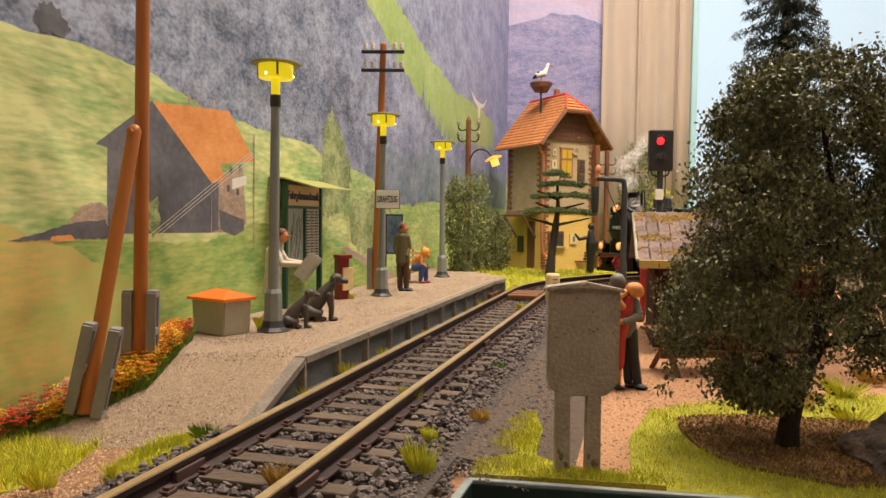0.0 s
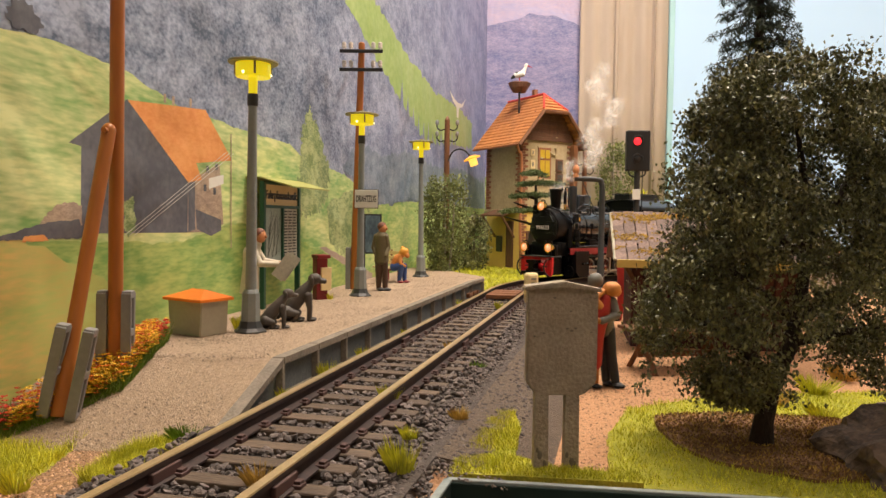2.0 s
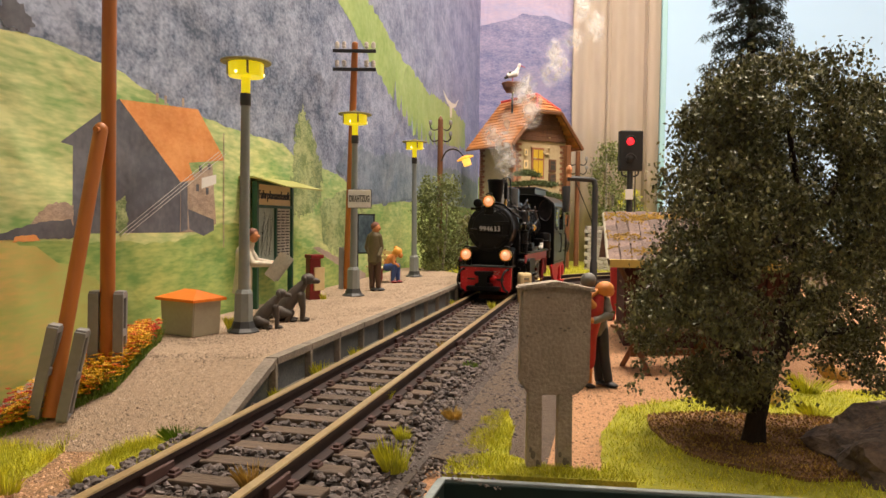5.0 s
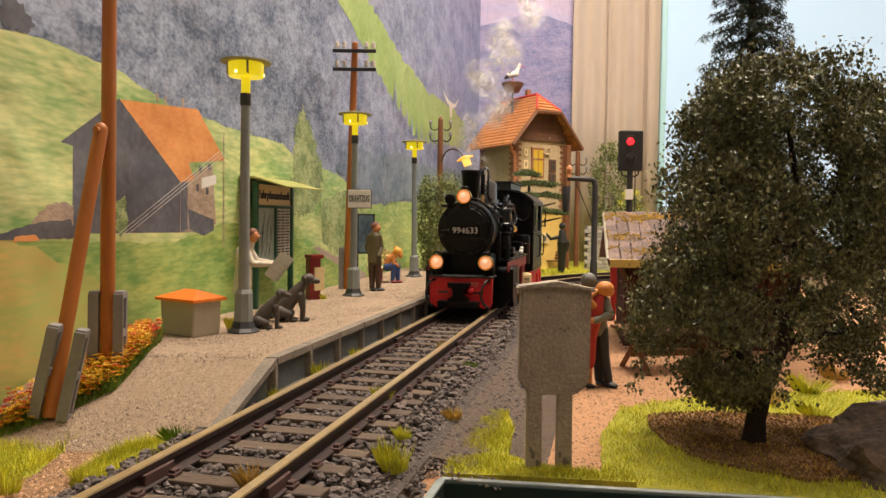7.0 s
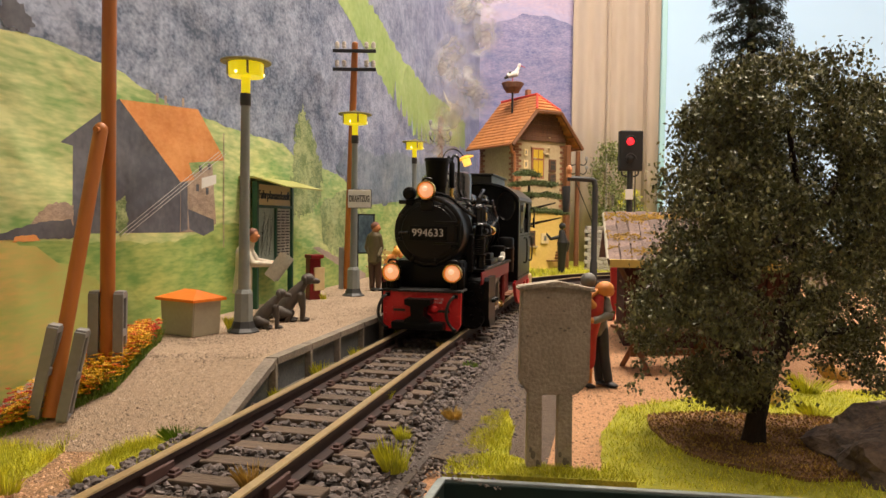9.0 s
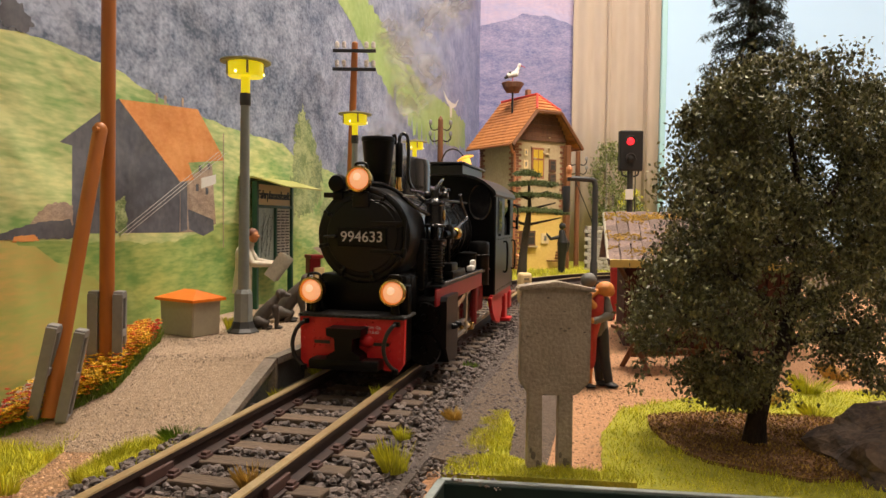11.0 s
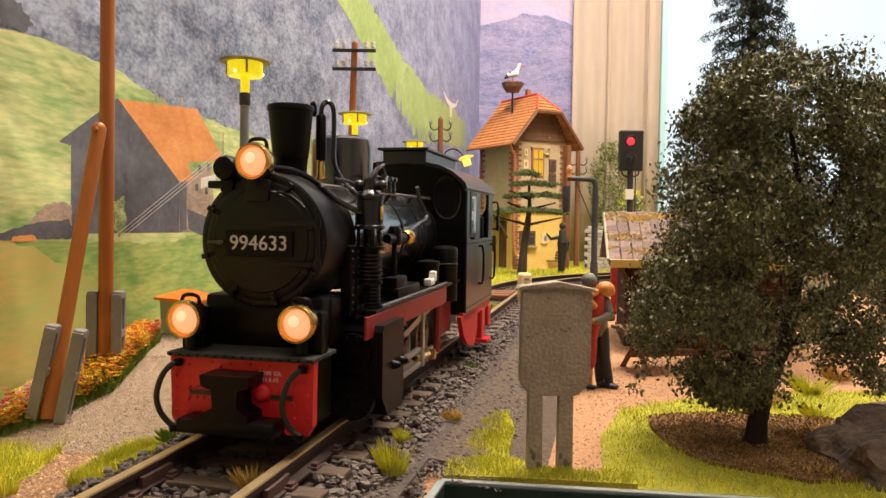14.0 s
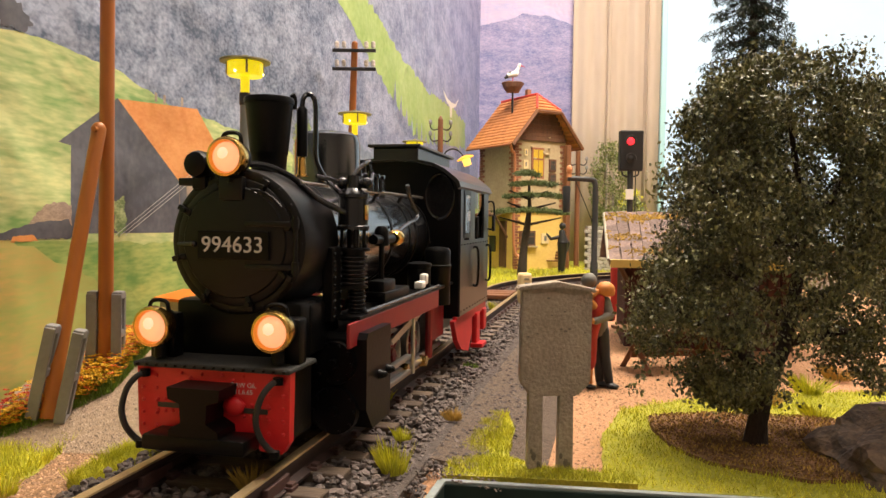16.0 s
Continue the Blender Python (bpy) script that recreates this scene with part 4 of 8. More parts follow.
shoe(h, (0.002, -0.003, 0.0018), (1, -0.2, 0), 0.9)
shoe(h, (-0.001, 0.003, 0.0018), (1, -0.2, 0), 0.9)
ball(s, (0.0248, -0.007, 0.0420), 0.0024, (1.4, 1, 0.9), 10)
ball(s, (0.0240, 0.002, 0.0420), 0.0022, (1.3, 1, 0.9), 10)
head(s, h, (0.0080, -0.001, 0.0625), 0.0046, radians(70))
m = pose(0.0275, -0.0095, 0.0400, 0, 36, 0)
box(n, (0, 0, 0), (0.0095, 0.0005, 0.0205), m)
box(n, (0.0016, 0.0022, 0.001), (0.0095, 0.0005, 0.0205), m)
multi("reader_figurine", [(j, "fig_cream"), (t, "fig_cream"), (s, "fig_skin"), (h, "fig_hair"), (n, "paper")], "standing man figurine in cream coat reading a newspaper", "figurine", at=(-0.1500, 0.553, PLAT), rz=2)


def dog(at, rz, k, label):
    d = B()
    q = lambda *p: tuple(c * k for c in p)
    limb(d, [q(-0.009, 0, 0.006), q(-0.004, 0, 0.013), q(0.002, 0, 0.020), q(0.007, 0, 0.0265)], [0.0058 * k, 0.0056 * k, 0.0048 * k, 0.0030 * k])
    ball(d, q(0.0098, 0, 0.0295), 0.0042 * k, (1.15, 0.9, 0.95), 14)
    limb(d, [q(0.0115, 0, 0.0288), q(0.0165, 0, 0.0278)], [0.0026 * k, 0.0018 * k])
    for y in (-0.0036, 0.0036):
        ball(d, q(0.0080, y, 0.0285), 0.0022 * k, (0.7, 0.5, 1.4), 8)
        limb(d, [q(0.005, y * 0.8, 0.018), q(0.0065, y * 0.8, 0.009), q(0.0062, y * 0.8, 0.0016)], [0.0030 * k, 0.0019 * k, 0.0017 * k])
        ball(d, q(0.0085, y * 0.8, 0.0012), 0.0018 * k, (1.5, 1, 0.7), 8)
        limb(d, [q(-0.009, y * 1.3, 0.007), q(-0.002, y * 1.4, 0.0055), q(-0.004, y * 1.4, 0.0014)], [0.0044 * k, 0.0026 * k, 0.0018 * k])
        ball(d, q(0.000, y * 1.4, 0.0012), 0.0018 * k, (1.7, 1, 0.7), 8)
    limb(d, [q(-0.015, 0, 0.003), q(-0.022, 0.002, 0.0014)], [0.0014 * k, 0.0007 * k])
    multi("dog_figurine", [(d, "dog_brown")], label, "figurine", "dogs on the platform", at, rz)


dog((-0.1190, 0.505, PLAT), 12, 0.82, "small seated dark brown dog figurine")
dog((-0.1100, 0.543, PLAT), 8, 1.06, "larger seated dark brown dog figurine")

# embracing couple: man in dark suit, woman in red dress
a, b, s, h, r, g, k = B(), B(), B(), B(), B(), B(), B()
limb(a, [(0.003, 0.004, 0.036), (0.000, 0.003, 0.050), (-0.001, 0.003, 0.060)], [0.0062, 0.0066, 0.0040])
limb(b, [(0.0045, 0.003, 0.036), (0.0065, 0.002, 0.019), (0.0090, -0.001, 0.004)], [0.0048, 0.0037, 0.0028])
limb(b, [(0.002, 0.005, 0.036), (0.0035, 0.005, 0.019), (0.0040, 0.004, 0.004)], [0.0048, 0.0037, 0.0028])
shoe(k, (0.0090, -0.001, 0.0018), (0.6, -0.8, 0))
shoe(k, (0.0040, 0.004, 0.0018), (0.6, -0.8, 0))
ball(g, (-0.0045, 0.002, 0.0685), 0.0048, (1.05, 1, 1.05), 14)
limb(r, [(-0.006, -0.003, 0.017), (-0.0045, -0.003, 0.034), (-0.001, -0.004, 0.050), (0.001, -0.004, 0.057)], [0.0060, 0.0052, 0.0054, 0.0036])
limb(s, [(-0.008, -0.004, 0.017), (-0.0055, -0.004, 0.003)], [0.0026, 0.0016])
limb(s, [(-0.004, -0.002, 0.017), (-0.0035, -0.002, 0.003)], [0.0026, 0.0016])
shoe(k, (-0.0055, -0.004, 0.0016), (0.8, -0.6, 0), 0.8)
limb(s, [(-0.003, -0.007, 0.053), (-0.007, -0.008, 0.058), (-0.001, -0.005, 0.062)], [0.0026, 0.0022, 0.0019])
ball(h, (0.0050, -0.003, 0.0635), 0.0052, (1.15, 1, 0.95), 14)
ball(h, (0.0080, -0.002, 0.0620), 0.0036, seg=10)
limb(a, [(0.006, 0.0, 0.055), (0.008, -0.004, 0.047), (-0.002, -0.009, 0.044)], [0.0034, 0.0030, 0.0024])
ball(s, (-0.004, -0.009, 0.044), 0.0024, (1.3, 1, 0.8), 10)
multi("couple_figurine", [(a, "fig_grey"), (b, "fig_navy"), (s, "fig_orange"), (g, "fig_grey"), (r, "fig_red"), (h, "fig_orange"), (k, "black")], "embracing couple figurine, red dress and dark suit", "figurine", at=(0.0985, 0.472, 0.0))

# man with red trousers beside the hut
j, t, s, h = B(), B(), B(), B()
limb(t, [(0.002, 0, 0.038), (0.0015, 0, 0.02), (0.0, 0, 0.003)], [0.0048, 0.0040, 0.0030])
limb(t, [(0.006, 0.002, 0.038), (0.0070, 0.002, 0.02), (0.0075, 0.001, 0.003)], [0.0048, 0.0040, 0.0030])
limb(j, [(0.004, 0, 0.038), (0.004, 0, 0.055), (0.004, 0, 0.063)], [0.0068, 0.0074, 0.0040])
shoe(h, (-0.001, 0, 0.0018), (-1, -0.4, 0))
shoe(h, (0.0075, 0, 0.0018), (0.3, -1, 0))
ball(s, (0.004, 0, 0.070), 0.005, (1, 1, 1.1), 12)
multi("worker_figurine", [(j, "fig_red"), (t, "fig_red"), (s, "fig_skin"), (h, "black")], "standing figurine in dark red overalls by the hut", "figurine", at=(0.1830, 0.790, 0.0))

# ---------------- concrete sign post close by ----------------
post = thing("concrete_plate_post", (0.0472, 0.3070, 0.0), "weathered grey concrete plate on two square legs", "concrete post", rz=3)
bm = B()
prism(bm, [(-0.0108, 0.0340), (0.0092, 0.0340), (0.0145, 0.0395), (0.0147, 0.0775), (0.0, 0.0800), (-0.0147, 0.0782), (-0.0150, 0.0395)], 0.006, Matrix.Translation((0, -0.003, 0)))
bmesh.ops.bevel(bm, geom=list(bm.edges), offset=0.0007, segments=2, affect="EDGES")
part("plate", bm, "concrete_post", post, "weathered concrete plate")
bm = B()
prism(bm, [(-0.0162, 0.0776), (0.0, 0.0797), (0.0160, 0.0770), (0.0160, 0.0785), (0.0, 0.0816), (-0.0162, 0.0793)], 0.009, Matrix.Translation((0, -0.0045, 0)))
bmesh.ops.bevel(bm, geom=list(bm.edges), offset=0.0005, segments=2, affect="EDGES")
part("cap", bm, "concrete_post", post, "pale concrete cap")
for x in (-0.0082, 0.0046):
    bm = B()
    prism(bm, [(x - 0.0031, -0.002), (x + 0.0031, -0.002), (x + 0.0028, 0.036), (x - 0.0028, 0.036)], 0.0055, Matrix.Translation((0, -0.0027, 0)))
    leg = part("leg", bm, "concrete_post", post)
    for q in range(5):
        bm = B()
        ball(bm, (x - 0.002 + random.random() * 0.004, -0.0028, 0.003 + random.random() * 0.008), 0.0005 + 0.0006 * random.random(), (1, 0.12, 1.8), 8)
        part("dirt_stain", bm, "stain", leg, "dark dirt stain")
for q in range(9):
    bm = B()
    ball(bm, (-0.013 + random.random() * 0.026, -0.0031, 0.052 + random.random() * 0.024), 0.0003 + 0.0003 * random.random(), (1.4, 0.12, 0.8), 8)
    part("weather_stain", bm, "stain", post, "dark weather stain")

# white kilometre stone
ks = thing("boundary_stone", (0.0965, 0.868, 0.0), "small white painted boundary stone beside the track", "stone", rz=20)
bm = B()
box(bm, (0, 0, 0.022), (0.0155, 0.012, 0.046), None, 0.003)
part("block", bm, "cream", ks)
bm = B()
for k in range(3):
    box(bm, (0, -0.0062, 0.038 - 0.005 * k), (0.006, 0.0006, 0.0016))
part("marking", bm, "fig_grey", ks, "faint grey marking")

# ---------------- water crane ----------------
wc = thing("water_crane", (0.2070, 1.010, 0.0), "black water crane with bent spout pipe and leather hose", "water crane")
bm = B()
lathe(bm, [(0.010, 0), (0.010, 0.004), (0.0055, 0.008), (0.0050, 0.05), (0.0042, 0.052), (0.0040, 0.15)], seg=16)
part("column", bm, "lamp_dark", wc, "", True)
bm = B()
tube(bm, [(0, 0, 0.148), (-0.0012, 0, 0.158), (-0.006, 0, 0.163), (-0.038, 0, 0.1645)], 0.0036, 12)
part("spout", bm, "lamp_dark", wc, "dark bent spout pipe", True)
bm = B()
lathe(bm, [(0.0044, 0), (0.0056, 0.034), (0.0048, 0.036)], (-0.0395, 0, 0.118), 14)
part("hose_bucket", bm, "black", wc, "black hanging hose", True)
bm = B()
tube(bm, [(-0.028, -0.002, 0.162), (-0.004, -0.002, 0.106)], 0.0007, 6)
part("stay_rod", bm, "black", wc, "", True)
bm = B()
ball(bm, (-0.036, 0, 0.176), 0.005, (0.9, 0.9, 1.4), 10)
cone(bm, (-0.036, 0, 0.166), (-0.037, 0, 0.182), 0.004, 0.002, 10)
part("lantern", bm, "fig_skin", wc, "small copper lantern", True)

# ---------------- light signal ----------------
M["signal_red"] = material("signal_red", (0.9, 0.02, 0.02), 0.3, scale=60, emit=2.2, emit_colour=(1.0, 0.02, 0.03))
sl = thing("light_signal", (0.2640, 1.050, 0.0), "black light signal showing red on a dark mast", "railway signal")
bm = B()
cone(bm, (0, 0, 0), (0, 0, 0.18), 0.0042, 0.0042, 10)
part("mast", bm, "lamp_dark", sl, "", True)
bm = B()
box(bm, (0, 0, 0.2065), (0.0330, 0.012, 0.0570), None, 0.0016)
hd = part("head", bm, "black", sl, "black signal head")
for z, mt in ((0.2195, "signal_red"), (0.194, "black")):
    bm = B()
    lathe(bm, [(0.0052, 0), (0.0052, 0.0015), (0.001, 0.003)], (-0.002, -0.006, z), 18, (0, -1, 0))
    part("lens", bm, mt, hd, "glowing red lens" if mt == "signal_red" else "dark lens", True)
    bm = B()
    tube(bm, [(-0.009, -0.010, z), (-0.0072, -0.010, z + 0.005), (-0.002, -0.010, z + 0.0075), (0.0032, -0.010, z + 0.005), (0.005, -0.010, z)], 0.0012, 6)
    part("hood", bm, "black", hd, "", True)
for x in (-0.012, 0.012):
    bm = B()
    tube(bm, [(x, 0, 0.180), (x * 0.9, 0, 0.173), (x * 0.3, 0, 0.170)], 0.0012, 6)
    part("bracket", bm, "lamp_dark", sl, "", True)
for z, w in ((0.145, 0.011), (0.112, 0.008)):
    bm = B()
    box(bm, (-0.002, -0.006, z), (w, 0.0015, 0.0145), None, 0.0003)
    part("plate", bm, "white", sl, "small white plate")
bm = B()
tube(bm, [(0.008, 0.002, 0.0), (0.008, 0.002, 0.18)], 0.0008, 6)
part("ladder_rail", bm, "lamp_dark", sl, "", True)

# ---------------- locomotive ----------------
M["loco_black"] = material("loco_black", (0.0032, 0.0029, 0.0033), 0.36, second=(0.0022, 0.0021, 0.0024), scale=80, amount=0.8, bump=0.06, gloss=0.16)
M["boiler_black"] = material("boiler_black", (0.008, 0.0085, 0.0105), 0.23, gloss=1.0, coat=0.35, second=(0.011, 0.012, 0.014), scale=80, amount=0.8)
M["smokebox_black"] = material("smokebox_black", (0.0042, 0.0036, 0.0040), 0.38, second=(0.0030, 0.0027, 0.0030), scale=80, amount=0.8, bump=0.05, gloss=0.28)
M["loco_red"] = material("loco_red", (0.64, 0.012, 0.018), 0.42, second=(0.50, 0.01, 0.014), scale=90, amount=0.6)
M["brass"] = material("brass", (0.80, 0.50, 0.14), 0.22, 1.0, second=(0.62, 0.38, 0.10), scale=120)
M["steel"] = material("steel", (0.55, 0.53, 0.50), 0.3, 0.9, second=(0.38, 0.36, 0.34), scale=150)
M["headlight"] = material("headlight", (1.0, 0.6, 0.3), 0.2, scale=60, second=(1.0, 0.5, 0.25), emit=0.60, emit_colour=(1.0, 0.44, 0.22))
M["headlight_core"] = material("headlight_core", (1.0, 0.85, 0.7), 0.2, scale=60, emit=0.74, emit_colour=(1.0, 0.57, 0.33))
M["cab_glass"] = material("cab_glass", (0.02, 0.02, 0.025), 0.06, second=(0.03, 0.025, 0.03), scale=20, coat=0.5)

M["grey_deck"] = material("grey_deck", (0.035, 0.033, 0.032), 0.6, second=(0.02, 0.02, 0.02), scale=700, amount=1.0, bump=0.8)
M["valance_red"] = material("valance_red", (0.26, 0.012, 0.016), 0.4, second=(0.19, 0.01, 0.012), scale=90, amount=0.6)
M["cab_black"] = material("cab_black", (0.012, 0.012, 0.014), 0.3, second=(0.009, 0.009, 0.011), scale=60, amount=0.7)
M["rim_black"] = material("rim_black", (0.014, 0.014, 0.016), 0.2, second=(0.010, 0.010, 0.012), scale=60)
M["pipe_black"] = material("pipe_black", (0.07, 0.07, 0.075), 0.22, 0.5, second=(0.05, 0.05, 0.055), scale=60)
M["plate_white"] = material("plate_white", (0.62, 0.58, 0.56), 0.5, scale=90, second=(0.55, 0.52, 0.5))

loco = thing("steam_locomotive", (0, 0, 0), "black narrow-gauge steam tank locomotive with red frame and lit headlamps", "locomotive")
mm = 0.001


def P(*p):
    return tuple(c * mm for c in p)


def lp(name, bm, mat, parent=None, label="", smooth=True):
    return part(name, bm, mat, parent or loco, label, smooth)



# smokebox with its round door
bm = B()
lathe(bm, [(0.0272, 0.0), (0.0278, 0.0008), (0.0278, 0.030), (0.0272, 0.0325), (0.0256, 0.0335), (0.0250, 0.0335)], P(-0.5, 2, 79), 64, (0, 1, 0))
smokebox = lp("smokebox", bm, "smokebox_black", None, "matt black smokebox")
bm = B()
lathe(bm, [(0.0240, 0.0), (0.0238, 0.0010), (0.0232, 0.0014), (0.0210, 0.0017), (0.0205, 0.0024), (0.012, 0.0036), (0.004, 0.0040)], P(-0.5, 35.3, 79), 64, (0, 1, 0))
door = lp("smokebox_door", bm, "smokebox_black", smokebox, "slightly domed black smokebox door")
for z in (86, 70.2):
    bm = B()
    box(bm, P(-15.5, 38.6, z), P(20, 1.4, 2.0), bevel=0.0004)
    cone(bm, P(-25.5, 38.6, z - 2), P(-25.5, 38.6, z + 2), 0.0014, seg=12)
    lp("hinge_strap", bm, "smokebox_black", door)
bm = B()
cone(bm, P(-25.5, 38.4, 67), P(-25.5, 38.4, 89), 0.0009)
lp("hinge_pin", bm, "smokebox_black", door)
bm = B()
cone(bm, P(22, 38.2, 78), P(15, 39.4, 78.2), 0.0008, 0.0011)
ball(bm, P(15, 39.4, 78.2), 0.0013, seg=10)
lp("door_latch", bm, "rim_black", door)
for k in range(8):
    a = radians(30 + k * 45)
    turn = Matrix.Translation(P(-0.5 + 23.6 * math.cos(a), 37.2, 79 + 23.6 * math.sin(a))) @ Matrix.Rotation(-a, 4, "Y")
    bm = B()
    box(bm, (0, 0, 0), P(6.0, 1.6, 2.2), turn, 0.0005)
    cone(bm, turn @ Vector((0, 0, 0)), turn @ Vector((0, 0.0020, 0)), 0.0012, 0.0009, 10)
    lp("door_clamp", bm, "smokebox_black", door)
for k in range(22):
    a = k * math.pi / 11
    bm = B()
    ball(bm, P(-0.5 + 26.0 * math.cos(a), 35.4, 79 + 26.0 * math.sin(a)), 0.0005, seg=6)
    lp("rivet", bm, "smokebox_black", smokebox)
bm = B()
tube(bm, [P(-8 - 2.4 * k, 38.6, 98.5 - 0.25 * k * k) for k in range(6)], 0.0006, 6)
lp("door_handrail", bm, "smokebox_black", smokebox)
bm = B()
box(bm, P(19.5, 34, 101.5), P(7, 6, 3), bevel=0.0006)
box(bm, P(0, 37.5, 99), P(10, 4, 9), bevel=0.001)
lp("lamp_shelf", bm, "smokebox_black", smokebox)
# boiler
bm = B()
lathe(bm, [(0.0252, 0.0), (0.0252, 0.170)], P(0, -168, 78.5), 56, (0, 1, 0))
boiler = lp("boiler", bm, "boiler_black", None, "glossy black boiler barrel")
for y in (-40, -84, -118, -132, -160):
    bm = B()
    lathe(bm, [(0.0254, 0.0), (0.0257, 0.0003), (0.0257, 0.0022), (0.0254, 0.0025)], P(0, y, 78.5), 48, (0, 1, 0))
    lp("boiler_band", bm, "loco_black", boiler)
# chimney, domes
bm = B()
lathe(bm, [(0.0082, -0.006), (0.0071, -0.0015), (0.0070, 0.0), (0.0073, 0.0058), (0.0076, 0.0062), (0.0077, 0.0068), (0.0096, 0.0262), (0.0101, 0.0266), (0.0102, 0.0283), (0.0098, 0.0290), (0.0090, 0.0288), (0.0078, 0.024), (0.003, 0.020)], P(0, 8, 108), 32)
chimney = lp("chimney", bm, "loco_black", None, "tapered black chimney with rim")
bm = B()
lathe(bm, [(0.0178, -0.012), (0.0165, -0.002), (0.0160, 0.002), (0.0160, 0.020), (0.0150, 0.0235), (0.0125, 0.0250), (0.004, 0.0256)], P(0, -55, 105), 32)
lp("steam_dome", bm, "boiler_black", None, "rounded black steam dome")
bm = B()
box(bm, P(0, -100, 104), P(26, 30, 18), bevel=0.006)
lp("sand_dome", bm, "boiler_black", None, "rounded black sand box")
bm = B()
cone(bm, P(0, -105, 112), P(0, -105, 121), 0.003, 0.0024)
lp("safety_valve", bm, "loco_black")
# exhaust pipe with brass whistle beside the chimney
bm = B()
lathe(bm, [(0.0022, 0.0), (0.0023, 0.0005), (0.0023, 0.0195), (0.0016, 0.0205)], P(-10, -2, 114), 16)
whistle = lp("exhaust_silencer", bm, "loco_black")
bm = B()
lathe(bm, [(0.0026, 0.0), (0.0026, 0.0008), (0.0019, 0.0012), (0.0016, 0.007), (0.0012, 0.0085)], P(-10, -2, 105.6), 14)
lp("whistle", bm, "brass", whistle, "small polished brass whistle")
bm = B()
tube(bm, [P(-8.6, 3, 133), P(-8.8, 3, 137), P(-8.2, 4, 139)], 0.0012)
lp("pipe_tip", bm, "loco_black", whistle)
bm = B()
tube(bm, [P(-10, -2, 134), P(-10.2, -2.5, 138), P(-11.5, -4, 140.2), P(-14, -4, 139.2), P(-15.2, -4, 135), P(-15.3, -4, 124), P(-15.5, -4, 113), P(-19, -5, 105.5), P(-25, -5, 99.5), P(-30, -4, 97)], 0.0011)
lp("steam_pipe", bm, "rim_black", whistle)
bm = B()
tube(bm, [P(1, 32, 108), P(-7, 27, 108.4), P(-15.5, 21, 104.4), P(-21.5, 17, 98.6), P(-26, 12, 94.5), P(-31, 4, 91)], 0.0012)
lp("steam_pipe", bm, "rim_black", smokebox)
for x in (-19.5, 19.5):
    bm = B()
    tube(bm, [P(x, 20, 102), P(x, -60, 102), P(x, -165, 102)], 0.0008, 6)
    rod = lp("handrail", bm, "steel" if x < 0 else "loco_black", boiler, "thin polished handrail")
    for y in (16, -30, -75, -120, -155):
        bm = B()
        cone(bm, P(x * 0.86, y, 97.5), P(x, y, 102), 0.0008, 0.0011, 8)
        lp("handrail_knob", bm, "loco_black", rod)
# generator at the front, image side of the top lamp
bm = B()
lathe(bm, [(0.002, 0.0), (0.0045, 0.001), (0.0052, 0.003), (0.0052, 0.007), (0.0035, 0.009), (0.0035, 0.014)], P(14.5, 40.5, 108), 16, (0, -1, 0))
box(bm, P(14.5, 33, 101.5), P(6, 8, 6), bevel=0.001)
lp("turbo_generator", bm, "loco_black")


def headlamp(x, y, z, stem):
    bm = B()
    lathe(bm, [(0.0035, -0.009), (0.0058, -0.007), (0.0060, -0.001), (0.0060, 0.0005)], P(x, y, z), 24, (0, 1, 0))
    tube(bm, [P(x - 4, y - 3, z + 5), P(x - 3.2, y - 3, z + 8.4), P(x, y - 3, z + 9.2), P(x + 3.2, y - 3, z + 8.4), P(x + 4, y - 3, z + 5)], 0.0008, 6)
    cone(bm, P(x, y - 4, stem), P(x, y - 4, z - 4), 0.0026, 0.002)
    lamp = lp("headlamp", bm, "loco_black", None, "lit headlamp with handle and brass ring")
    bm = B()
    rings = [(0.0058, -0.0040), (0.0066, -0.0036), (0.0068, -0.0010), (0.0074, -0.0004), (0.0075, 0.0010), (0.0071, 0.0024), (0.0062, 0.0027), (0.0058, 0.0016), (0.0052, 0.0002)]
    lathe(bm, rings, P(x, y, z), 32, (0, 1, 0))
    lp("lamp_ring", bm, "brass", lamp, "polished brass lamp ring")
    bm = B()
    lathe(bm, [(0.0056, 0.0008), (0.0050, 0.0019), (0.0034, 0.0027), (0.001, 0.0031)], P(x, y, z), 28, (0, 1, 0))
    lp("lamp_lens", bm, "headlight", lamp, "glowing warm orange lens")
    bm = B()
    ball(bm, P(x + 0.4, y + 2.2, z + 1.0), 0.0026, (1, 0.5, 1), 14)
    lp("bulb_glow", bm, "headlight_core", lamp)


headlamp(23.3, 51.7, 48.7, 37)
headlamp(-23.3, 51.7, 48.7, 37)
headlamp(0, 41.3, 110.3, 101)
# black brackets behind the lower lamps, front apron
bm = B()
box(bm, P(0, 26, 46), P(52, 16, 22), bevel=0.002)
box(bm, P(0, 12, 46), P(54, 30, 20), bevel=0.002)
lp("smokebox_saddle", bm, "loco_black")
for x in (25, -25):
    bm = B()
    box(bm, P(x, 41, 44), P(10, 7, 17), bevel=0.001)
    lp("lamp_bracket", bm, "loco_black")
bm = B()
box(bm, P(0, 42, 35.2), P(61, 24, 1.8), bevel=0.0005)
deck = lp("front_deck", bm, "grey_deck", None, "dark grey chequered front footplate", False)
for k in range(16):
    bm = B()
    cone(bm, P(-28.5 + 3.8 * k, 53.5, 35.2), P(-28.5 + 3.8 * k, 54.4, 35.2), 0.0007, 0.0005, 8)
    lp("rivet", bm, "loco_black", deck, "", False)
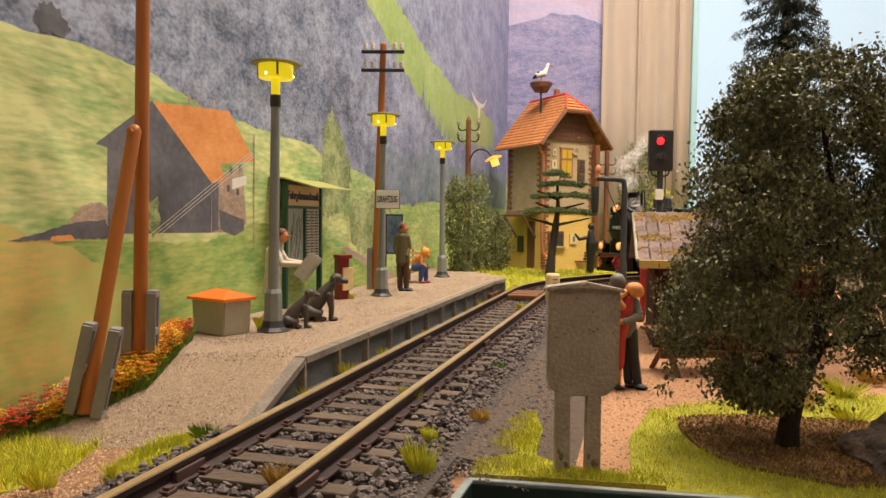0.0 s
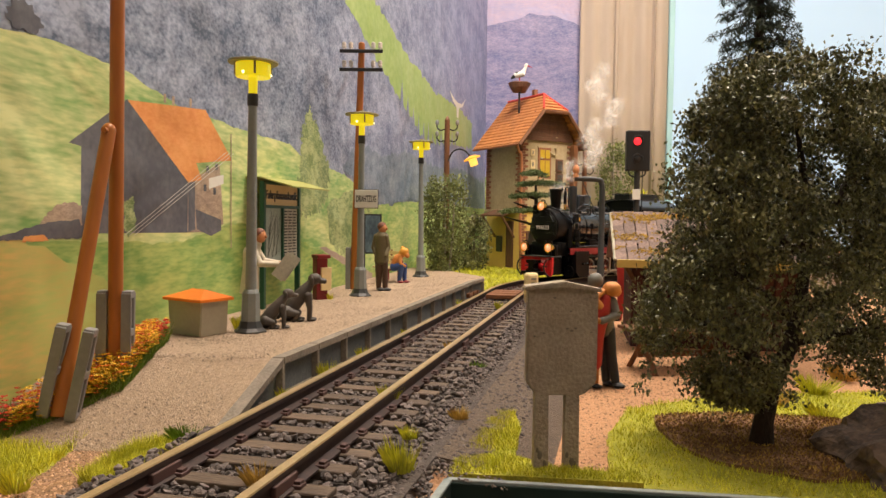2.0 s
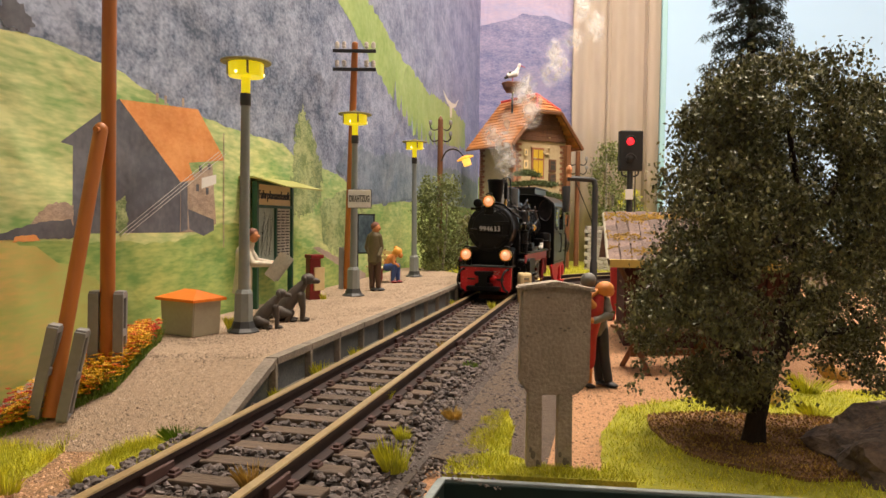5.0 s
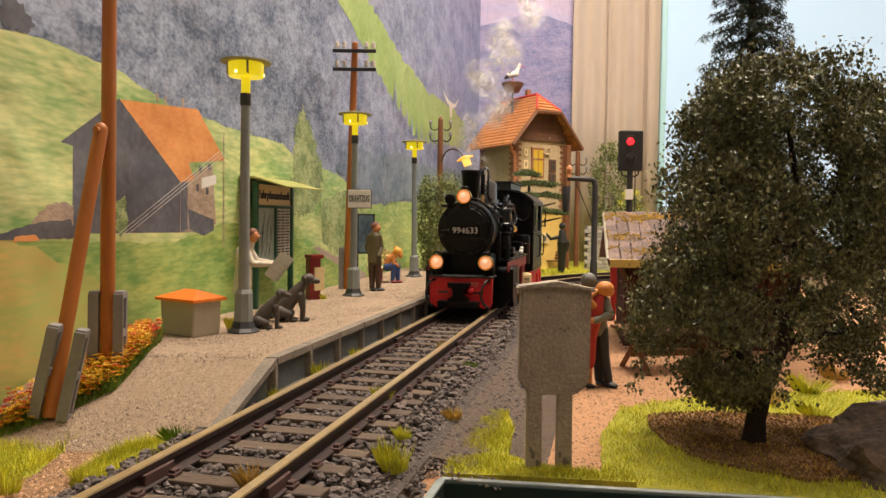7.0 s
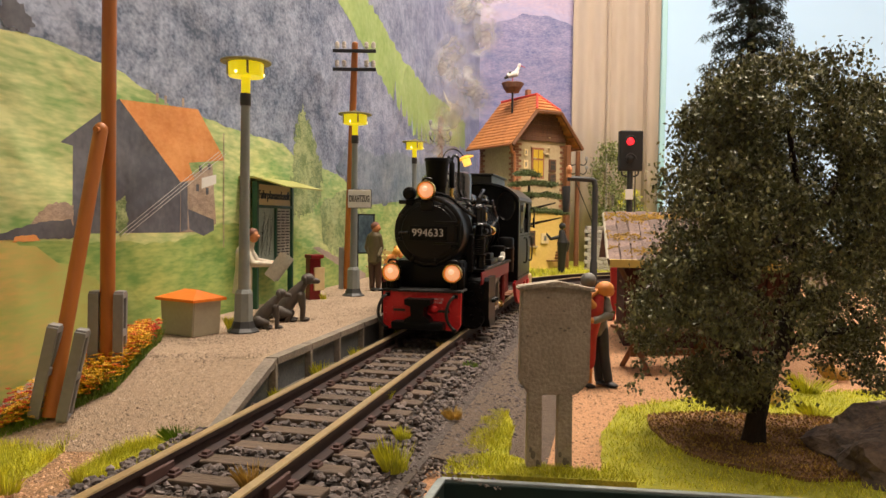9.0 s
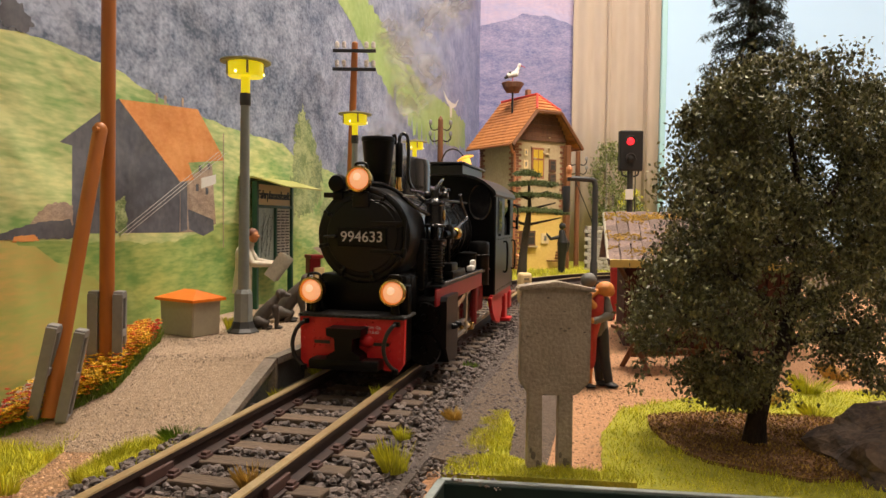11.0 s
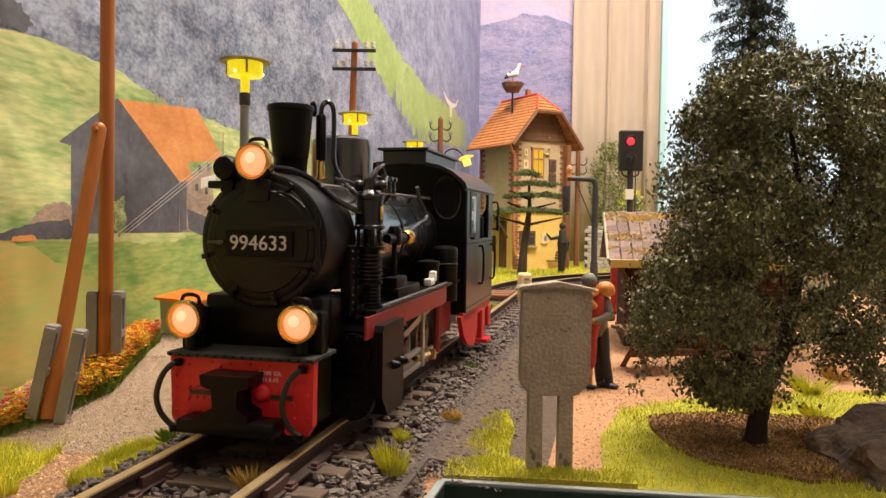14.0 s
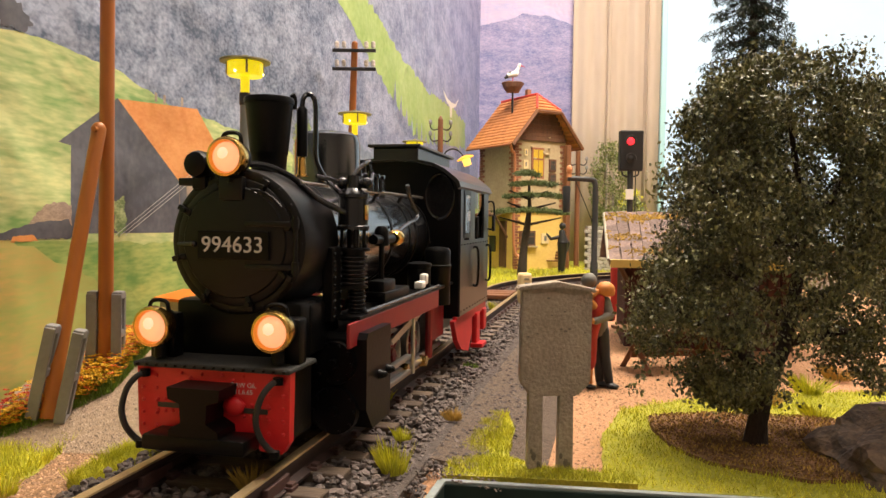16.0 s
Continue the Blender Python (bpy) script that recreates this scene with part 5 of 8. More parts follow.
# buffer beam
bm = B()
prism(bm, [(-0.0300, 0.035), (0.0300, 0.035), (0.0295, 0.010), (0.0270, 0.006), (0.019, 0.0065), (0.016, 0.010), (-0.016, 0.010), (-0.019, 0.0065), (-0.0270, 0.006), (-0.0295, 0.010)], 0.004, Matrix.Translation(P(0, 48, 0)))
beam = lp("buffer_beam", bm, "loco_red", None, "red buffer beam with rivets", False)
for x0 in (-28, -22.5, -8.5, 8.5, 22.5, 28):
    for z0 in (31, 26.5, 22, 17.5, 13):
        if abs(x0) < 9 and z0 < 30:
            continue
        bm = B()
        ball(bm, P(x0 * 0.98, 52.1, z0), 0.0007, seg=8)
        lp("rivet", bm, "loco_red", beam)
for x0 in (-17, 17):
    for z0 in (18.5, 22.5):
        for k in range(4):
            bm = B()
            ball(bm, P(x0 - 4.5 + 3 * k, 52.1, z0), 0.0007, seg=8)
            lp("rivet", bm, "loco_red", beam)
    bm = B()
    box(bm, P(x0, 52.1, 20.5), P(9, 0.5, 1.8))
    lp("slot", bm, "black", beam, "", False)
for x0 in (-12, -4, 4, 12):
    bm = B()
    ball(bm, P(x0, 52.1, 32.5), 0.0007, seg=8)
    lp("rivet", bm, "loco_red", beam)
bm = B()
box(bm, P(0, 36, 21), P(54, 22, 27), bevel=0.002)
lp("front_frame", bm, "loco_black", None, "", False)
# central buffer and coupling
bm = B()
prism(bm, [(-0.0125, 0.030), (0.0125, 0.030), (0.012, 0.026), (0.0065, 0.0245), (0.006, 0.018), (0.0115, 0.0155), (0.012, 0.0125), (-0.012, 0.0125), (-0.0115, 0.0155), (-0.006, 0.018), (-0.0065, 0.0245), (-0.012, 0.026)], 0.013, Matrix.Translation(P(0.3, 51, 0)) @ Matrix.Diagonal((0.80, 1, 1, 1)))
coupler = lp("coupler", bm, "loco_black", None, "black central buffer and coupling")
bm = B()
box(bm, P(0.5, 58.5, 10.5), P(39, 12, 5.5), bevel=0.001)
lp("coupler_guard", bm, "loco_black", coupler)
bm = B()
ball(bm, P(-9, 53, 22), 0.0042, (1, 0.5, 0.8), 12)
lp("coupler_pocket", bm, "loco_red", coupler)
# brake hoses
for x, k in ((26, 1), (-26, 1)):
    bm = B()
    tube(bm, [P(x, 53, 32), P(x + 1.5 * k, 56, 31), P(x + 4 * k, 58, 27), P(x + 5.5 * k, 59, 20), P(x + 4.5 * k, 58.5, 14), P(x + 2 * k, 57, 9.5), P(x - 1 * k, 56, 7)], 0.00115)
    hose = lp("brake_hose", bm, "black", None, "curved black rubber brake hose")
    for z, dy in ((32, 53.3), (7, 56)):
        bm = B()
        cone(bm, P(x, dy, z - 1.3), P(x, dy, z + 1.3), 0.0018)
        lp("hose_fitting", bm, "loco_black", hose)
# frame, running boards, cylinders
bm = B()
box(bm, P(0, -112, 20), P(36, 296, 24), bevel=0.001)
frame_part = lp("main_frame", bm, "loco_black", None, "black main frame", False)
for sx in (-1, 1):
    bm = B()
    box(bm, P(sx * 33, -79, 48.5), P(14, 176, 1.6), bevel=0.0004)
    board = lp("running_board", bm, "loco_black", None, "", False)
    bm = B()
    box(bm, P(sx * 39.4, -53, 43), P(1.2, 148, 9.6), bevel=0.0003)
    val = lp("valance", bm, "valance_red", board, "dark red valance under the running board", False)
    bm = B()
    prism(bm, [(0, 0.0385), (0.030, 0.0385), (0.032, 0.036), (0.032, 0.008), (0.024, -0.001), (0.002, -0.001), (0, 0.004)], 0.028,
          Matrix.Translation(P(sx * 30 - 14, -20, 4.5)) @ Matrix(((0, 1, 0, 0), (1, 0, 0, 0), (0, 0, 1, 0), (0, 0, 0, 1))))
    cyl = lp("cylinder_block", bm, "loco_black", None, "black steam cylinder casing", False)
    for zz, rr in ((31, 9.0), (12, 10.0)):
        bm = B()
        cone(bm, P(sx * 31, 11.5, zz), P(sx * 31, 14.0, zz), rr * mm, rr * mm * 0.94, 24)
        cone(bm, P(sx * 31, 14, zz), P(sx * 31, 16.5, zz), 0.0022, 0.0018, 12)
        cov = lp("cylinder_cover", bm, "loco_black", cyl)
        for k in range(10):
            a = k * math.pi / 5
            bm = B()
            cone(bm, P(sx * 31 + (rr - 1.6) * math.cos(a), 14, zz + (rr - 1.6) * math.sin(a)), P(sx * 31 + (rr - 1.6) * math.cos(a), 15.2, zz + (rr - 1.6) * math.sin(a)), 0.0007, 0.0006, 6)
            lp("bolt", bm, "loco_black", cov, "", False)
    for y in (-4, -15):
        bm = B()
        cone(bm, P(sx * 44, y, 24), P(sx * 46.4, y, 24), 0.0022, 0.0016, 12)
        ball(bm, P(sx * 46.4, y, 24), 0.0014, seg=8)
        lp("drain_cock", bm, "loco_black", cyl)
# wheels and rods
WHEELS = []
for y in (-48, -90, -132, -174):
    for sx in (-1, 1):
        hub = new("wheel")
        hub.parent = loco
        hub.location = P(sx * 22, y, 15.2)
        bm = B()
        lathe(bm, [(0.0135, -0.0028), (0.0152, -0.0024), (0.0152, 0.0018), (0.0130, 0.0022), (0.0125, 0.0016), (0.0125, -0.0028)], (0, 0, 0), 32, (sx, 0, 0))
        part("tyre", bm, "steel", hub, "worn steel tyre", True)
        bm = B()
        for k in range(10):
            a = k * math.pi / 5
            cone(bm, (0, 0, 0), (0, 0.0128 * math.cos(a), 0.0128 * math.sin(a)), 0.0013, 0.0009, 6)
        cone(bm, (-0.002 * sx, 0, 0), (0.0028 * sx, 0, 0), 0.0038, 0.0034, 16)
        cone(bm, (0, 0, -0.007), (0.004 * sx, 0, -0.007), 0.0022, 0.002, 10)
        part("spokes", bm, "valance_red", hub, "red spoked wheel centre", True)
        WHEELS.append(hub)
for sx in (-1, 1):
    bm = B()
    box(bm, P(sx * 28.0, -111, 8.2), P(2.0, 138, 3.6), bevel=0.0005)
    lp("coupling_rod", bm, "steel", None, "bright steel coupling rod", False)
    bm = B()
    cone(bm, P(sx * 34, -16, 14), P(sx * 33, -112, 9.5), 0.0017, 0.0022, 8)
    lp("connecting_rod", bm, "steel", None, "bright steel connecting rod")
    bm = B()
    box(bm, P(sx * 37, -46, 18.5), P(3, 56, 2.4), bevel=0.0004)
    box(bm, P(sx * 37, -46, 11), P(3, 56, 2.0), bevel=0.0004)
    lp("slide_bar", bm, "steel", None, "steel slide bars")
    bm = B()
    prism(bm, [(-0.05, 0.028), (-0.048, 0.031), (-0.102, 0.040), (-0.106, 0.0385), (-0.104, 0.036)], 0.0016, Matrix.Translation(P(sx * 36, 0, 0)) @ Matrix(((0, 1, 0, 0), (1, 0, 0, 0), (0, 0, 1, 0), (0, 0, 0, 1))))
    lp("valve_rod", bm, "steel", None, "", False)
    bm = B()
    box(bm, P(sx * 36, -86, 23), P(2, 3.4, 32), bevel=0.0006)
    lp("combination_lever", bm, "steel", None, "", False)
    bm = B()
    cone(bm, P(sx * 33, -74, 12), P(sx * 37, -74, 12), 0.0030, 0.0026, 12)
    lp("rod_bearing", bm, "brass", None, "brass rod bearing")
    bm = B()
    cone(bm, P(sx * 33, -112, 9), P(sx * 37, -112, 9), 0.0034, 0.003, 12)
    lp("rod_bearing", bm, "brass", None, "brass rod bearing")
    # added tube that draws the bright highlight along the running board's edge
    bm = B()
    tube(bm, [P(sx * 40, 2, 50.3), P(sx * 40, -126, 50.3)], 0.0009, 6)
    lp("board_highlight", bm, "pipe_black", board, "thin glossy tube standing in for the edge highlight")
    bm = B()
    tube(bm, [P(sx * 34, -128, 40), P(sx * 34, -128, 8)], 0.0022)
    box(bm, P(sx * 33, -150, 26), P(3, 30, 20), bevel=0.001)
    lp("link_bracket", bm, "valance_red", None)
# air pump on the smokebox side
for sx in (-1,):
    px, py = sx * 32.8, -2
    bm = B()
    lathe(bm, [(0.0068, 0.0), (0.0068, 0.0012), (0.0062, 0.0018), (0.0062, 0.0125), (0.0067, 0.0130), (0.0067, 0.0144), (0.0050, 0.0152), (0.0030, 0.0170)], P(px, py, 84), 28)
    pump = lp("air_pump", bm, "rim_black", None, "black ribbed air pump")
    bm = B()
    box(bm, P(px - 6.2, py + 1, 91), P(0.8, 3.4, 6), bevel=0.0002)
    lp("maker_plate", bm, "brass", pump, "tiny brass maker plate")
    bm = B()
    lathe(bm, [(0.0069, 0.0), (0.0069, 0.0012), (0.0050, 0.0014), (0.0050, -0.0140), (0.0062, -0.0142), (0.0062, -0.0152)][::-1], P(px, py, 75), 28)
    lp("pump_barrel", bm, "loco_black", pump)
    for k in range(7):
        bm = B()
        lathe(bm, [(0.0050, 0), (0.0062, 0.0003), (0.0062, 0.0008), (0.0050, 0.0011)], P(px, py, 61.6 + 1.75 * k), 28)
        lp("pump_fin", bm, "rim_black", pump)
    bm = B()
    cone(bm, P(px - 1.8, py, 49), P(px - 1.8, py, 61), 0.0032)
    lp("lower_barrel", bm, "loco_black", pump)
    for k in range(7):
        bm = B()
        lathe(bm, [(0.0030, 0), (0.0039, 0.0003), (0.0039, 0.0008), (0.0030, 0.0011)], P(px - 1.8, py, 49.4 + 1.6 * k), 20)
        lp("pump_fin", bm, "rim_black", pump)
    bm = B()
    cone(bm, P(px, py, 75), P(px, py, 85), 0.0026)
    for k in range(4):
        qx, qy = px + 4.6 * math.cos(k * 1.57 + 0.5), py + 4.6 * math.sin(k * 1.57 + 0.5)
        cone(bm, P(qx, qy, 75), P(qx, qy, 85), 0.0007)
    lp("pump_rods", bm, "loco_black", pump)
    for k in range(10):
        qx, qy = px + 6.0 * math.cos(k * 0.628), py + 6.0 * math.sin(k * 0.628)
        for z in (83.4, 98.0, 76.6):
            bm = B()
            cone(bm, P(qx, qy, z), P(qx, qy, z + 1.2), 0.0006, 0.0006, 6)
            lp("bolt", bm, "rim_black", pump, "", False)
    # riveted bracket plate between smokebox and pump
    bm = B()
    box(bm, P(sx * 28, 9, 62), P(5, 9, 30), bevel=0.0008)
    bracket = lp("pump_bracket", bm, "loco_black", pump, "", False)
    for k in range(9):
        for dy in (5.6, 12.4):
            bm = B()
            ball(bm, P(sx * 30.6, dy, 49.5 + 3.1 * k), 0.0006, seg=6)
            lp("rivet", bm, "rim_black", bracket)
    # valve cluster on top with thin pipes to the boiler
    bm = B()
    cone(bm, P(px, py, 100), P(px, py, 106), 0.0032, 0.0026, 12)
    cone(bm, P(px + 5, py - 1, 103), P(px - 5.5, py - 1, 103), 0.0019, 0.0019, 10)
    ball(bm, P(px + 5.2, py - 1, 103), 0.0026, seg=10)
    ball(bm, P(px - 5.6, py - 1, 103), 0.0024, seg=10)
    cone(bm, P(px, py - 6, 101), P(px, py - 6, 109), 0.0014, 0.0014, 10)
    lp("pump_valve", bm, "rim_black", pump)
    bm = B()
    tube(bm, [P(px, py, 106), P(px - 1, py - 6, 110), P(px - 1, py - 16, 113), P(px + 3, py - 30, 113.5), P(px + 8, py - 48, 111)], 0.0009, 6)
    tube(bm, [P(px - 4, py, 104), P(px - 3, py - 14, 105), P(px - 1, py - 22, 108), P(px + 3, py - 40, 107)], 0.0008, 6)
    tube(bm, [P(px + 5, py, 103), P(px + 9, py + 2, 104.5), P(px + 13, py + 8, 105.5)], 0.0008, 6)
    lp("pump_pipework", bm, "pipe_black", pump, "thin glossy black pipes")
    for q in range(3):
        bm = B()
        cone(bm, P(px + 3.4, py - 32 - 7 * q, 101), P(px + 3.4, py - 32 - 7 * q, 110 - q), 0.0017, 0.0013, 10)
        cone(bm, P(px + 1.2, py - 32 - 7 * q, 108), P(px + 6.6, py - 32 - 7 * q, 108), 0.0010, 0.0010, 8)
        lp("boiler_valve", bm, "rim_black", boiler)
    # feed pump group and lubricator on the running board
    bm = B()
    tube(bm, [P(sx * 31, -35, 79), P(sx * 32, -58, 80), P(sx * 31, -92, 86), P(sx * 30, -112, 88.5), P(sx * 29, -116, 92), P(sx * 27.5, -108, 100), P(sx * 27, -104, 107)], 0.0012)
    lp("feed_pipe", bm, "pipe_black", boiler, "glossy black feed pipe")
    bm = B()
    lathe(bm, [(0.0038, 0.0), (0.0034, 0.004), (0.0034, 0.007), (0.0022, 0.009)], P(sx * 33, -40, 76), 14)
    cone(bm, P(sx * 33, -40, 60), P(sx * 33, -40, 78), 0.0013)
    cone(bm, P(sx * 33, -28, 79), P(sx * 33, -56, 79), 0.0022, 0.0022)
    lp("check_valve", bm, "loco_black", boiler)
    bm = B()
    lathe(bm, [(0.0030, 0.0), (0.0042, 0.002), (0.0042, 0.006), (0.002, 0.008)], P(sx * 33, -58, 79), 14, (0, -1, 0))
    lp("valve_flange", bm, "brass", boiler, "small brass flange")
    bm = B()
    box(bm, P(sx * 34, -48, 53), P(10, 40, 5), bevel=0.001)
    box(bm, P(sx * 34, -38, 57), P(8, 18, 7), bevel=0.001)
    lp("lubricator", bm, "loco_black")
    bm = B()
    box(bm, P(sx * 38, -92, 53.5), P(4.5, 9, 4), Matrix.Rotation(radians(0), 4, "X"), 0.001)
    box(bm, P(sx * 38, -100, 56), P(4, 5, 6), bevel=0.001)
    lp("crank_handle", bm, "white", None, "small pale metal crank")
    bm = B()
    lathe(bm, [(0.0065, 0.0), (0.0065, 0.015), (0.0070, 0.0155), (0.0070, 0.0175), (0.0035, 0.0185)], P(sx * 31, -116, 46), 24)
    lp("small_reservoir", bm, "loco_black", None, "upright black reservoir")
    bm = B()
    lathe(bm, [(0.0078, -0.012), (0.0079, 0.010), (0.0083, 0.0105), (0.0083, 0.0118), (0.0079, 0.0122), (0.0079, 0.0205), (0.0068, 0.0222), (0.002, 0.0230)], P(sx * 34, -148, 49), 28)
    lp("large_reservoir", bm, "loco_black", None, "upright black reservoir")
bm = B()
box(bm, P(36, -60, 52), P(9, 80, 6), bevel=0.002)
box(bm, P(34, -105, 62), P(14, 90, 26), bevel=0.003)
lp("side_tank", bm, "loco_black", None, "black side tank")
# cab
CY0, CY1 = -168, -272
half_arc = [(0.0452, 0.1090), (0.0440, 0.1125), (0.0415, 0.1150), (0.0345, 0.1203), (0.0270, 0.1238), (0.0150, 0.1262)]
roof_arc = [(-x, z) for x, z in half_arc] + [(0.0, 0.1270)] + half_arc[::-1]
wall_top = [(x * 0.955, z - 0.0018) for x, z in roof_arc]


def holed_wall(y0, depth, holes):
    """Cab end wall with round openings."""
    bm = B()
    outline = [(-0.0430, 0.027)] + wall_top + [(0.0430, 0.027)]
    vs = [bm.verts.new((x, y0, z)) for x, z in outline]
    es = [bm.edges.new((vs[i], vs[(i + 1) % len(vs)])) for i in range(len(vs))]
    for cx, cz, rx, rz in holes:
        h = [bm.verts.new((cx + rx * math.cos(k * math.pi / 12), y0, cz + rz * math.sin(k * math.pi / 12))) for k in range(24)]
        es += [bm.edges.new((h[i], h[(i + 1) % 24])) for i in range(24)]
    bmesh.ops.triangle_fill(bm, edges=es, use_beauty=True)
    r = bmesh.ops.extrude_face_region(bm, geom=list(bm.faces))
    bmesh.ops.translate(bm, vec=(0, depth, 0), verts=[v for v in r["geom"] if isinstance(v, bmesh.types.BMVert)])
    return bm


HOLES = [(-0.0305, 0.103, 0.0086, 0.0136), (0.0305, 0.103, 0.0086, 0.0136)]
cab = lp("cab_front", holed_wall(CY0 * mm, -0.0015, HOLES), "loco_black", None, "black cab front with two oval windows", False)
lp("cab_back", holed_wall(CY1 * mm, 0.0015, HOLES), "loco_black", cab, "", False)
for cx, cz, rx, rz in HOLES:
    bm = B()
    lathe(bm, [(0.0098, -0.0004), (0.0098, 0.0012), (0.0092, 0.0018), (0.0086, 0.0014), (0.0084, -0.0004)], (cx, CY0 * mm, cz), 28, (0, 1, 0))
    for v in bm.verts:
        v.co.z = cz + (v.co.z - cz) * 1.56
    wf = lp("window_rim", bm, "rim_black", cab)
    bm = B()
    lathe(bm, [(0.0086, -0.0006), (0.0086, 0.0)], (cx, CY0 * mm - 0.0006, cz), 28, (0, 1, 0))
    for v in bm.verts:
        v.co.z = cz + (v.co.z - cz) * 1.5
    lp("cab_pane", bm, "cab_glass", wf, "dark glass pane")
for sx in (-1, 1):
    bm = B()
    x0 = sx * 43.2
    box(bm, P(x0, (CY0 + CY1) / 2, 51), P(1.6, CY0 - CY1, 48), bevel=0.0003)
    box(bm, P(x0, (CY0 + CY1) / 2, 110), P(1.6, CY0 - CY1, 5), bevel=0.0003)
    for yc, w in ((-174, 12), (-206, 20), (-262, 20)):
        box(bm, P(x0, yc, 91), P(1.6, w, 34))
    side = lp("cab_side", bm, "cab_black", cab, "black cab side with open window and doorway", False)
    bm = B()
    box(bm, P(x0 + sx * 0.9, -188, 92), P(0.8, 22, 31), bevel=0.0004)
    lp("window_slider", bm, "loco_black", side, "", False)
    bm = B()
    box(bm, P(x0 + sx * 1.2, -188, 92), P(0.6, 16, 25), bevel=0.0002)
    lp("side_pane", bm, "cab_glass", side, "dark glass pane", False)
    for y in (-212, -262):
        bm = B()
        tube(bm, [P(x0, y, 44), P(x0 + sx * 4, y, 45), P(x0 + sx * 4, y, 68), P(x0, y, 69)], 0.0008, 6)
        lp("grab_rail", bm, "loco_black", side)
    bm = B()
    tube(bm, [P(x0, -270, 82), P(x0 + sx * 5, -271, 83), P(x0 + sx * 5, -271, 101), P(x0, -270, 102)], 0.0007, 6)
    box(bm, P(x0 + sx * 5, -271, 86), P(2, 6, 12), bevel=0.0006)
    lp("mirror_bracket", bm, "loco_black", side)
    for k in range(11):
        for z in (72.5, 30):
            bm = B()
            ball(bm, P(x0 + sx * 0.8, -171 - k * 9.8, z), 0.0006, seg=6)
            lp("rivet", bm, "loco_black", side)
    bm = B()
    box(bm, P(sx * 41, -220, 23.5), P(3, 106, 7), bevel=0.001)
    prism(bm, [(-0.175, 0.025), (-0.235, 0.025), (-0.235, 0.010), (-0.222, -0.001), (-0.198, 0.004), (-0.185, 0.012)], 0.003, Matrix.Translation(P(sx * 41 - 1.5, 16, 0)) @ Matrix(((0, 1, 0, 0), (1, 0, 0, 0), (0, 0, 1, 0), (0, 0, 0, 1))))
    box(bm, P(sx * 42, -236, 10), P(4, 13, 24), bevel=0.001)
    box(bm, P(sx * 44, -236, -1), P(9, 17, 3), bevel=0.0006)
    box(bm, P(sx * 42, -264, 14), P(4, 12, 16), bevel=0.001)
    lp("footstep", bm, "loco_red", side, "red frame end and footstep", False)
bm = B()
outer = roof_arc
inner = [(x * 0.96, z - 0.0016) for x, z in roof_arc]
n = len(outer)
prism(bm, outer + inner[::-1], -0.120, Matrix.Translation(P(0, CY0 + 8, 0)))
roof = lp("cab_roof", bm, "cab_black", cab, "curved black cab roof", False)
bm = B()
box(bm, P(0, -217, 130), P(30, 94, 9), bevel=0.001)
box(bm, P(0, -217, 135.2), P(35, 102, 1.8), bevel=0.0005)
lp("roof_vent", bm, "cab_black", roof, "raised flat roof ventilator", False)
bm = B()
box(bm, P(0, -258, 60), P(82, 24, 62), bevel=0.002)
lp("coal_bunker", bm, "loco_black", cab)
bm = B()
box(bm, P(0, -208, 27), P(84, 76, 4), bevel=0.001)
lp("cab_floor", bm, "loco_black", cab)


# number plate on the smokebox door
bm = B()
box(bm, P(-1.2, 39.4, 78.0), P(29, 1.2, 10.5), bevel=0.0004)
plate = lp("number_plate", bm, "loco_black", door, "black plate with white numerals", False)
text("plate_number", "994633", 0.0084, P(-1.2, 40.2, 78.0), (90, 0, 180), "plate_white", plate, "white raised numerals", 0.0)
text("beam_lettering", "RAW G6.\n11.6.65", 0.0024, P(-12.4, 52.3, 28.2), (90, 0, 180), "plate_white", beam, "small white lettering")

# ---------------- track details ----------------
def shared(name, me, parent, m):
    ob = new(name, me)
    ob.parent = parent
    ob.matrix_local = m
    return ob


def mesh_of(bm, mat, name):
    me = bpy.data.meshes.new(name)
    bmesh.ops.recalc_face_normals(bm, faces=bm.faces)
    bm.to_mesh(me)
    bm.free()
    me.materials.append(M[mat])
    return me


SLEEP = mesh_of(box(B(), (0, 0, 0), (0.082, 0.0095, 0.008), None, 0.0007), "sleeper", "sleeper")
bm = B()
box(bm, (0, 0, 0), (0.0125, 0.0056, 0.0022), None, 0.0004)
for x in (-0.0045, 0.0045):
    box(bm, (x, 0, 0.0014), (0.0026, 0.0036, 0.0018), None, 0.0003)
CHAIR = mesh_of(bm, "chair", "rail_chair")
s = S0 + 0.006
while s < S1:
    p, a = on_track(s)
    m = pose(p.x, p.y, 0.0058 + random.uniform(-0.0004, 0.0004), 0, 0, -math.degrees(a) + random.uniform(-1.0, 1.0))
    shared("sleeper", SLEEP, track, m)
    if s < 0.2:
        for o in (-0.0236, 0.0236):
            q, _ = on_track(s, o)
            shared("rail_chair", CHAIR, track, pose(q.x, q.y, 0.0104, 0, 0, -math.degrees(a)))
    s += 0.0222

# rail joint gaps shown by a fishplate
for o in (-0.0236, 0.0236):
    for sj in (-0.705, -0.395):
        q, a = on_track(sj, o)
        bm = B()
        box(bm, (0, 0, 0), (0.0062, 0.018, 0.0042), None, 0.0005)
        shared("fishplate", mesh_of(bm, "chair", "fishplate"), track, pose(q.x, q.y, 0.0130, 0, 0, -math.degrees(a)))

